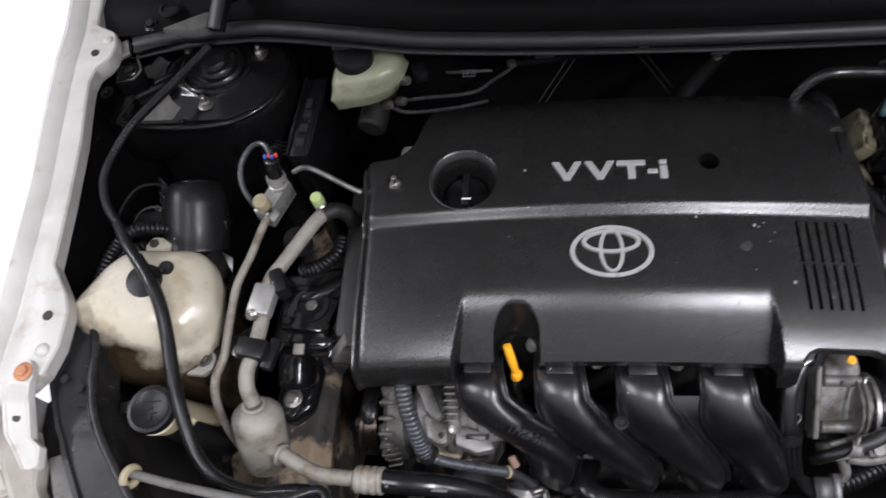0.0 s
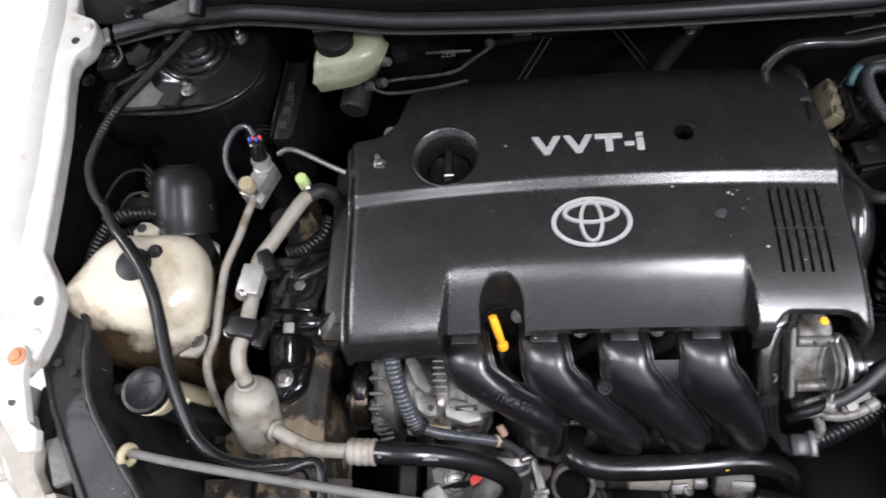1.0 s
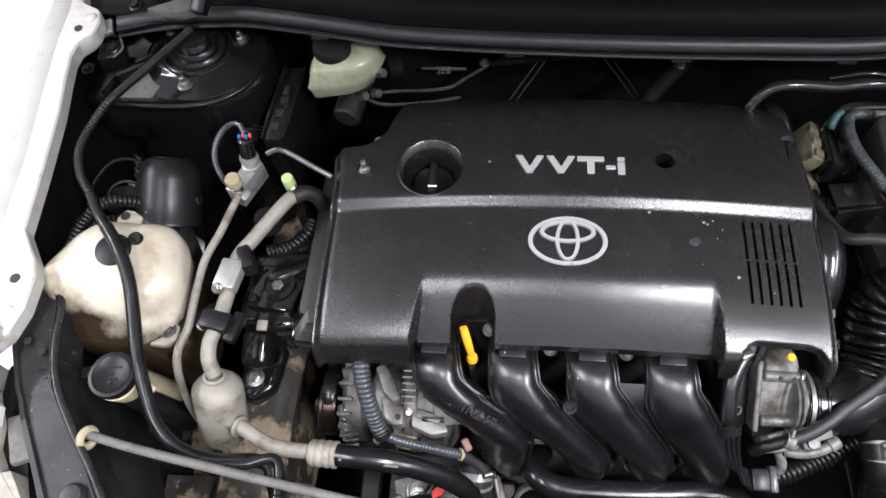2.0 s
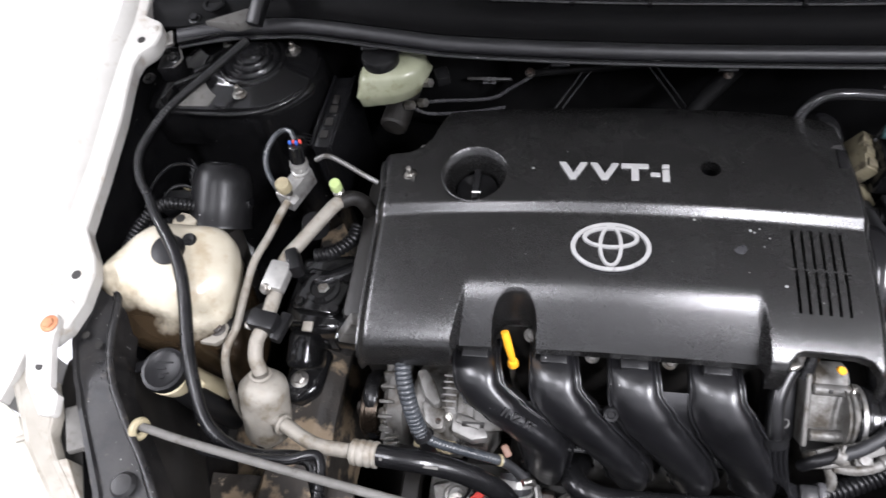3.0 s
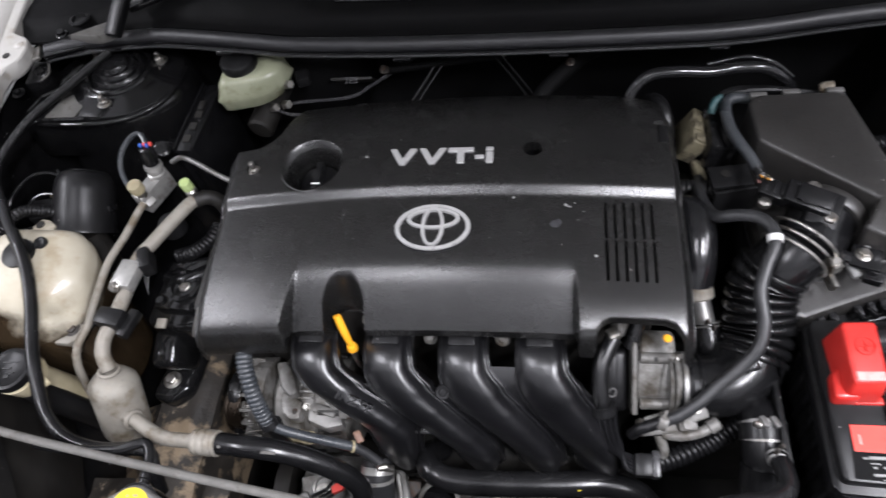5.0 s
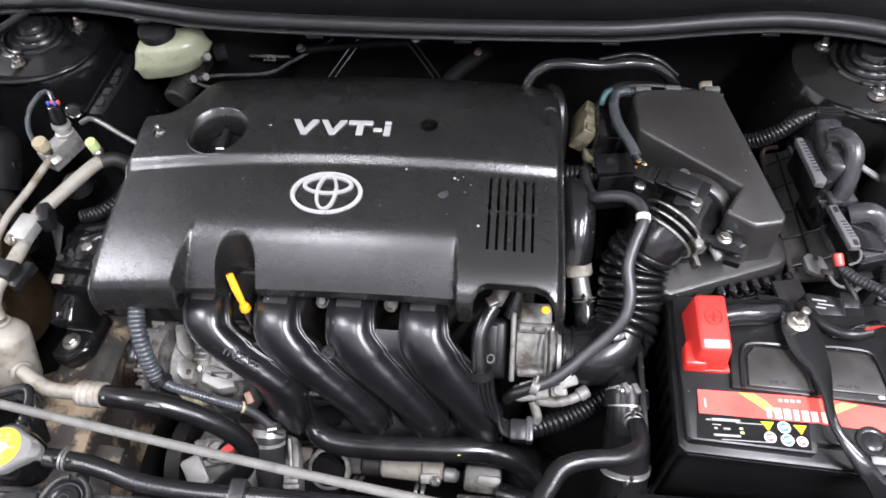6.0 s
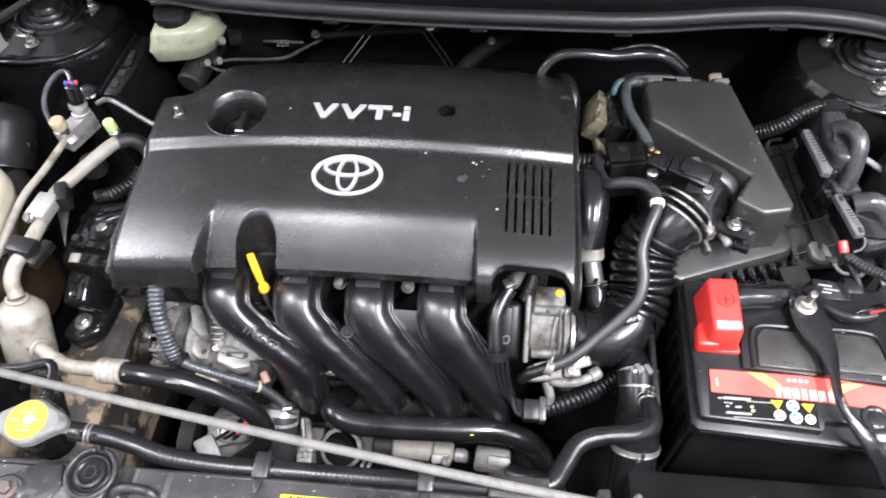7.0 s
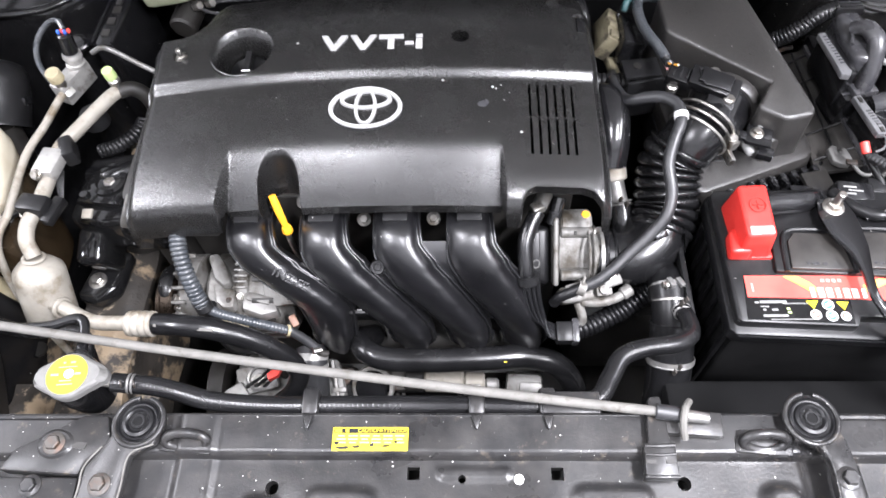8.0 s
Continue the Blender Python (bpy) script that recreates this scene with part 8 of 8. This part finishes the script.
part("text_bar", bars([(0.409, -0.2000, 0.026, 0.0026), (0.430, -0.2020, 0.024, 0.0010), (0.393, -0.2005, 0.004, 0.0016), (0.399, -0.2085, 0.003, 0.0018), (0.409, -0.2085, 0.006, 0.0018), (0.4085, -0.2150, 0.024, 0.0022), (0.400, -0.2050, 0.008, 0.0010), (0.425, -0.2190, 0.044, 0.0008)], pose(0, 0, 0.8290), 0.0004), PALEPL, lb)
part("text_bar", bars([(0.422, -0.2075, 0.0030, 0.0022), (0.4225, -0.2115, 0.0034, 0.0022)], pose(0, 0, 0.8290), 0.0004), GREENCAP, lb)
part("text_bar", bars([(0.392, -0.1840, 0.0016, 0.0090)], pose(0, 0, 0.8296), 0.0003), PINK, lb)
for x, y, r, m in ((0.461, -0.2035, 0.0056, BLUE), (0.447, -0.2140, 0.0052, LABELR), (0.462, -0.2155, 0.0056, BLUE), (0.475, -0.2160, 0.0048, LABELR)):
    part("hazard_disc", lathe([(0, 0.0004), (r, 0.0004), (r, 0)][::-1], (x, y, 0.8287), seg=22), LABELW, lb)
    part("hazard_mark", lathe([(0, 0.0003), (r * 0.8, 0.0003), (r * 0.8, 0)][::-1], (x, y, 0.8291), seg=18), m, lb)
    part("hazard_sign", box((x, y, 0.8297), (r * 0.9, r * 0.5, 0.0003), (0, 0, 20), 0), LABELW, lb)
for x, y in ((0.4465, -0.2030), (0.4755, -0.2045)):
    part("hazard_triangle", prism([(x - 0.0060, y + 0.004), (x + 0.0060, y + 0.004), (x, y - 0.005)], 0.8287, 0.8291, 0), LABELY, lb)
part("indicator", lathe([(0.014, 0), (0.014, 0.001), (0.011, 0.0015), (0.009, 0.0005), (0.006, 0.0015), (0, 0.0015)], (0.537, -0.2110, 0.8285), seg=28), RUBBER, lb)
part("chalk_mark", bars([(0.553 + 0.008 * k, -0.170 + 0.0012 * (k % 3), 0.0025 if k % 2 else 0.005, 0.009 if k % 2 else 0.003) for k in range(7)], pose(0, 0, 0.8345), 0.0003), LABELW, bat, "white handwritten marks")
part("silver_sticker", prism([(0.538, -0.2285), (0.59, -0.2310), (0.59, -0.2235), (0.538, -0.2215)], 0.8178, 0.8186, 0), ALU, bat)
rc = thing("terminal_cover", (0.396, -0.12, 0.84), "red plastic cover over the battery's positive terminal", "terminal cover")
part("cover", prism([(0.3825, -0.1525, 0.866), (0.3800, -0.096, 0.874), (0.4095, -0.095, 0.874), (0.4115, -0.1515, 0.866)], 0.826, 0, 0.0040, 3, 0.006), RED, rc)
part("skirt", prism([(0.372, -0.158), (0.374, -0.132), (0.382, -0.126), (0.392, -0.132), (0.394, -0.158)], 0.826, 0.845, 0.004, 3), RED, rc)
part("front_lip", prism([(0.374, -0.1575), (0.376, -0.146), (0.4165, -0.146), (0.4175, -0.1575)], 0.826, 0.832, 0.002, 2), RED, rc)
# Pink strip: the highlight along the cover's front edge, put into colour.
part("flat", prism([(0.3855, -0.1500, 0.8670), (0.3850, -0.1420, 0.8682), (0.4085, -0.1415, 0.8682), (0.409, -0.1495, 0.8670)], 0.862, 0, 0.0006, 1), PINK, rc)
part("plus_mark", ring((0.3965, -0.119, 0.8715), (0, -0.1, 1), 0.008, 0.0006, 20, 6), RED, rc)
part("plus_mark", box((0.3965, -0.119, 0.8715), (0.010, 0.0016, 0.0012), bevel=0), RED, rc)
part("plus_mark", box((0.3965, -0.119, 0.8715), (0.0016, 0.010, 0.0012), bevel=0), RED, rc)
rc.location += V((0.002, 0.006, 0))
hose("battery_cable", [(0.410, -0.098, 0.845), (0.43, -0.092, 0.842), (0.46, -0.086, 0.836), (0.478, -0.076, 0.826), (0.49, -0.06, 0.80), (0.50, -0.05, 0.76)], 0.0125, GLOSS, "thick glossy black battery cable")
st = thing("battery_clamp", (0.49, -0.12, 0.83), "black steel hold-down strap over the battery", "battery clamp")


def strap(u, v):
    p = spline([(0.4885, -0.086, 0.840), (0.4880, -0.108, 0.8435), (0.4905, -0.130, 0.8455), (0.4965, -0.152, 0.846), (0.4975, -0.180, 0.846), (0.4990, -0.203, 0.844), (0.512, -0.226, 0.838), (0.530, -0.246, 0.826), (0.56, -0.268, 0.79), (0.60, -0.285, 0.745)], 0.004)
    k = min(len(p) - 1, int(v * (len(p) - 1)))
    w = along([(0, 0.013), (0.08, 0.0180), (0.16, 0.0165), (0.26, 0.0085), (0.34, 0.0045), (0.45, 0.0045), (0.55, 0.0080), (0.68, 0.0125), (1, 0.0125)], v)
    t = p[min(k + 1, len(p) - 1)] - p[max(k - 1, 0)]
    side = V((-t.y, t.x, 0)).normalized()
    s = (u - 0.5) * 2
    return p[k] - side * (w * s) + V((0, 0, 0.0025 * abs(s) ** 3))


part("strap", sheet(10, 70, strap, 0.003), GLOSS, st)
part("nut", hexbolt((0.4885, -0.0975, 0.843), (0, 0, 1), 0.0075, 0.008, 0.011, 0.016), STEEL, st)
part("washer", lathe([(0, 0.002), (0.0105, 0.002), (0.011, 0)][::-1], (0.4885, -0.0975, 0.842), seg=22), RUSTY, st)
nt = thing("negative_terminal", (0.585, -0.14, 0.83), "corroded battery terminal clamp with a lead", "terminal")
part("clamp", prism([(0.568, -0.160), (0.590, -0.160), (0.592, -0.118), (0.572, -0.116)], 0.834, 0.846, 0.003), RUSTY, nt)
part("post", lathe([(0.009, 0), (0.0085, 0.016), (0.007, 0.018), (0, 0.018)], (0.592, -0.139, 0.834), seg=20), ALU, nt)
part("bolt", rod((0.575, -0.122, 0.85), (0.578, -0.105, 0.85), 0.004), STEEL, nt)
part("lead", tube([(0.578, -0.11, 0.85), (0.578, -0.09, 0.862), (0.57, -0.07, 0.86), (0.555, -0.05, 0.85), (0.545, -0.035, 0.845)], 0.0058, 12, corr=(0.004, 0.0006)), GREYRUB, nt)
for k, m in enumerate((RED, MATTE, MATTE, MATTE)):
    part("wire", tube([(0.577, -0.115 + 0.003 * k, 0.85), (0.568 - 0.004 * k, -0.104, 0.856 + 0.002 * k), (0.55, -0.105 + 0.002 * k, 0.848), (0.53 - 0.003 * k, -0.11, 0.838)], 0.0014, 6), m, nt)
part("taped_lead", tube([(0.555, -0.104, 0.842), (0.54, -0.108, 0.842), (0.525, -0.105, 0.840), (0.51, -0.09, 0.836), (0.50, -0.07, 0.83)], 0.0065, 10), MATTE, nt)
tray = thing("battery_tray", (0.48, -0.15, 0.6), "plain black plastic tray under the battery", "tray")
part("tray", box((0.485, -0.15, 0.61), (0.26, 0.21, 0.02), bevel=0.004), DEEP, tray)
part("side_guard", box((0.352, -0.13, 0.70), (0.006, 0.15, 0.18), (0, -6, 0), 0.002), MATTE, tray)
part("side_panel", sheet(6, 6, lambda u, v: V((0.345 + 0.025 * u, -0.11 + 0.07 * v, 0.805 - 0.10 * u)), 0.003), MATTE, tray)

# ---- fuse box and its wiring ----
fb = thing("fuse_box", (0.57, 0.08, 0.7), "black fuse and relay box with ribbed covers and plugs", "fuse box")
CORN = (V((0.514, 0.181, 0.788)), V((0.543, 0.176, 0.803)), V((0.516, -0.010, 0.788)), V((0.560, -0.020, 0.812)))


def cover_point(u, v, lift=0.0):
    a, b, c, d = CORN
    return (a * (1 - u) + b * u) * v + (c * (1 - u) + d * u) * (1 - v) + V((0, 0, lift))


part("side_cover", sheet(14, 30, lambda u, v: cover_point(u, v, -0.003 * smooth(0.1, 0.2, u) * smooth(0.9, 0.8, u)), 0.006), PANELG, fb, "faded black ribbed side cover with a scuffed rim")
for k in range(5):
    part("rib", tube([cover_point(u, 0.08 + 0.2 * k + 0.06 * u, 0.001) for u in (0.02, 0.5, 0.98)], 0.0016, 6), MATTE, fb)
part("rib", tube([cover_point(0.5, v, 0.001) for v in (0.02, 0.5, 0.98)], 0.0016, 6), MATTE, fb)
part("rim", tube([cover_point(1.0, v, 0.002) for v in (0.0, 0.5, 1.0)], 0.0038, 8), GREYPL, fb)
part("rim", tube([cover_point(0.0, 0.80, 0.0), cover_point(0.0, 0.97, 0.002), cover_point(0.15, 1.02, 0.003), cover_point(0.6, 1.02, 0.003)], 0.0026, 8), RUSTY, fb)
part("body", prism([(0.558, -0.03), (0.605, -0.02), (0.605, 0.19), (0.545, 0.19)], 0.68, 0.815, 0.005), MATTE, fb)
tray_top = part("holder", prism([(0.533, 0.088), (0.574, 0.092), (0.584, 0.054), (0.540, 0.046)], 0.80, 0.846, 0.003), GLOSS, fb)
part("slot", box((0.549, 0.057, 0.8468), (0.022, 0.003, 0.001), (0, 0, 12), 0), GREYPL, tray_top)
part("slot", box((0.560, 0.052, 0.8468), (0.024, 0.003, 0.001), (0, 0, 12), 0), GREYPL, tray_top)


def lever_plug(body, lever, z, n, at, step):
    """A wide black plug with a grey ribbed lever along its edge."""
    pl = part("plug", prism(body, z - 0.055, z - 0.006, 0.003), GLOSS, fb)
    lv = part("lever", prism(lever, z - 0.008, z, 0.0014), LEVER, pl, "grey ribbed lever")
    for k in range(n):
        part("lever_rib", box((at[0] + step[0] * k, at[1] + step[1] * k, z + 0.0003), (0.0055, 0.0013, 0.001), (0, 0, 8), 0), GREYPL, lv)
    return pl


lever_plug([(0.522, 0.126), (0.544, 0.126), (0.547, 0.062), (0.532, 0.055)], [(0.514, 0.119), (0.522, 0.121), (0.533, 0.066), (0.536, 0.060), (0.532, 0.052), (0.523, 0.054), (0.522, 0.066)], 0.880, 10, (0.5205, 0.113), (0.0009, -0.0046))
pl2 = lever_plug([(0.552, 0.042), (0.575, 0.040), (0.590, 0.000), (0.588, -0.014), (0.564, -0.012)], [(0.540, 0.040), (0.549, 0.042), (0.553, 0.026), (0.5615, -0.004), (0.561, -0.014), (0.551, -0.015), (0.546, 0.010)], 0.860, 6, (0.5505, 0.018), (0.0011, -0.0038))
part("lever_slot", box((0.5462, 0.034, 0.8603), (0.004, 0.007, 0.0012), (0, 0, 10), 0), DEEP, pl2)
part("lever_slot", box((0.5567, -0.009, 0.8603), (0.004, 0.007, 0.0012), (0, 0, 10), 0), DEEP, pl2)
part("housing", box((0.577, -0.004, 0.838), (0.026, 0.026, 0.022), (0, 0, 16), 0.002), GREYPL, fb)
part("housing_step", box((0.577, -0.012, 0.832), (0.030, 0.018, 0.022), (0, 0, 16), 0.002), GLOSS, fb)
boot = part("boot", prism([(0.540, 0.152), (0.566, 0.152), (0.572, 0.118), (0.567, 0.068), (0.542, 0.074), (0.536, 0.110)], 0.82, 0.886, 0.007, 3), GREYPL, fb, "grey moulded cable boot")
part("boot_ridge", tube([(0.541, 0.092, 0.887), (0.548, 0.118, 0.890), (0.556, 0.120, 0.890), (0.562, 0.094, 0.887)], 0.0022, 8), GREYPL, boot)
part("boot_arm", tube([(0.547, 0.114, 0.890), (0.556, 0.105, 0.899), (0.564, 0.088, 0.894), (0.563, 0.070, 0.872), (0.560, 0.060, 0.850)], [0.008, 0.0095, 0.0100, 0.0100, 0.0095], 18), GREYPL, boot)
part("boot_foot", box((0.561, 0.060, 0.849), (0.030, 0.018, 0.008), (0, 4, 14), 0.002), GREYPL, boot)
for k in range(3):
    part("boot_tie", box((0.553, 0.146 + 0.006 * k, 0.888 - 0.001 * k), (0.032, 0.0038, 0.010), (0, 0, 0), 0.0015), MATTE, boot)
part("conduit", tube([(0.545, 0.156, 0.884), (0.526, 0.154, 0.876), (0.505, 0.150, 0.857), (0.482, 0.154, 0.838), (0.45, 0.168, 0.822)], 0.0102, 18, corr=(0.0040, 0.0009)), RUBBER, fb)
part("elbow", tube([(0.560, 0.030, 0.856), (0.577, 0.030, 0.862), (0.590, 0.026, 0.857), (0.598, 0.014, 0.846)], [0.0105, 0.0112, 0.0112, 0.011], 18), GREYPL, fb)
part("elbow_ring", ring((0.5985, 0.012, 0.845), (0.25, -0.8, -0.4), 0.0118, 0.0024, 24), GREYPL, fb)
part("conduit", tube([(0.598, 0.014, 0.846), (0.603, -0.006, 0.838), (0.605, -0.030, 0.822), (0.598, -0.055, 0.805), (0.585, -0.072, 0.785)], 0.0122, 18, corr=(0.0044, 0.0012)), GREYPL, fb)
part("red_lock", rod((0.543, -0.014, 0.846), (0.545, -0.026, 0.840), 0.0048, bevel=0.001), LABELR, fb, "red locking sleeve")
part("lead", tube([(0.545, -0.024, 0.840), (0.549, -0.038, 0.836), (0.555, -0.052, 0.831), (0.563, -0.066, 0.82)], 0.0042, 10), MATTE, fb)
part("clip_wire", tube([(0.556, -0.052, 0.834), (0.566, -0.046, 0.838), (0.576, -0.048, 0.836), (0.582, -0.058, 0.83)], 0.0026, 8), CAPM, fb)
part("latch_wire", tube([(0.556, 0.0, 0.852), (0.565, -0.010, 0.850), (0.563, -0.022, 0.846), (0.553, -0.026, 0.843)], 0.0014, 8), LEVER, fb)
part("grey_hook", prism([(0.525, 0.006), (0.531, 0.012), (0.5365, 0.010), (0.535, 0.002), (0.540, 0.001), (0.5415, 0.010), (0.546, 0.006), (0.549, -0.008), (0.545, -0.016), (0.535, -0.016), (0.527, -0.010)], 0.801, 0.8095, 0.0015), CAPM, fb, "pale grey metal hook plate")
part("hook_rust", box((0.546, -0.014, 0.810), (0.012, 0.007, 0.002), (0, 0, -10), 0.0005), RUSTY, fb)
part("hook_tail", tube([(0.548, -0.014, 0.808), (0.553, -0.026, 0.806), (0.562, -0.030, 0.806), (0.572, -0.024, 0.808)], 0.0022, 8), CAPM, fb)
rl = thing("relay", (0.525, -0.065, 0.8), "small black relay with a printed top", "relay")
part("case", box((0.524, -0.070, 0.822), (0.040, 0.026, 0.022), (8, 4, -4), 0.003), GLOSS, rl)
part("text_bar", bars([(-0.004, 0.004, 0.014, 0.002), (0.002, 0.0, 0.016, 0.0018), (-0.003, -0.004, 0.010, 0.002)], pose(0.522, -0.070, 0.8335, 8, 4, -4), 0.0003), PALEPL, rl)
part("socket", box((0.551, -0.060, 0.822), (0.020, 0.018, 0.016), (8, 4, -4), 0.002), MATTE, rl)
part("bracket", box((0.505, -0.05, 0.806), (0.03, 0.05, 0.006), (0, 0, 10), 0.001), DEEP, rl)
part("blade", sheet(8, 4, lambda u, v: V((0.463 + 0.035 * u, -0.064 + 0.010 * v - 0.01 * u, 0.822 + 0.004 * math.sin(3 * u))), 0.002), GLOSS, rl)
ob = thing("side_box", (0.66, 0.08, 0.7), "black box with a dusty angled lid at the bay's edge", "box")
part("box", prism([(0.600, 0.030, 0.872), (0.607, 0.088, 0.872), (0.640, 0.142, 0.872), (0.74, 0.15, 0.872), (0.74, 0.0, 0.872), (0.62, 0.0, 0.872)], 0.70, 0, 0.005, 2, 0.01), BOXLID, ob)
part("strap", box((0.596, 0.095, 0.855), (0.038, 0.007, 0.004), (0, 12, -35), 0.001), PALEPL, ob)
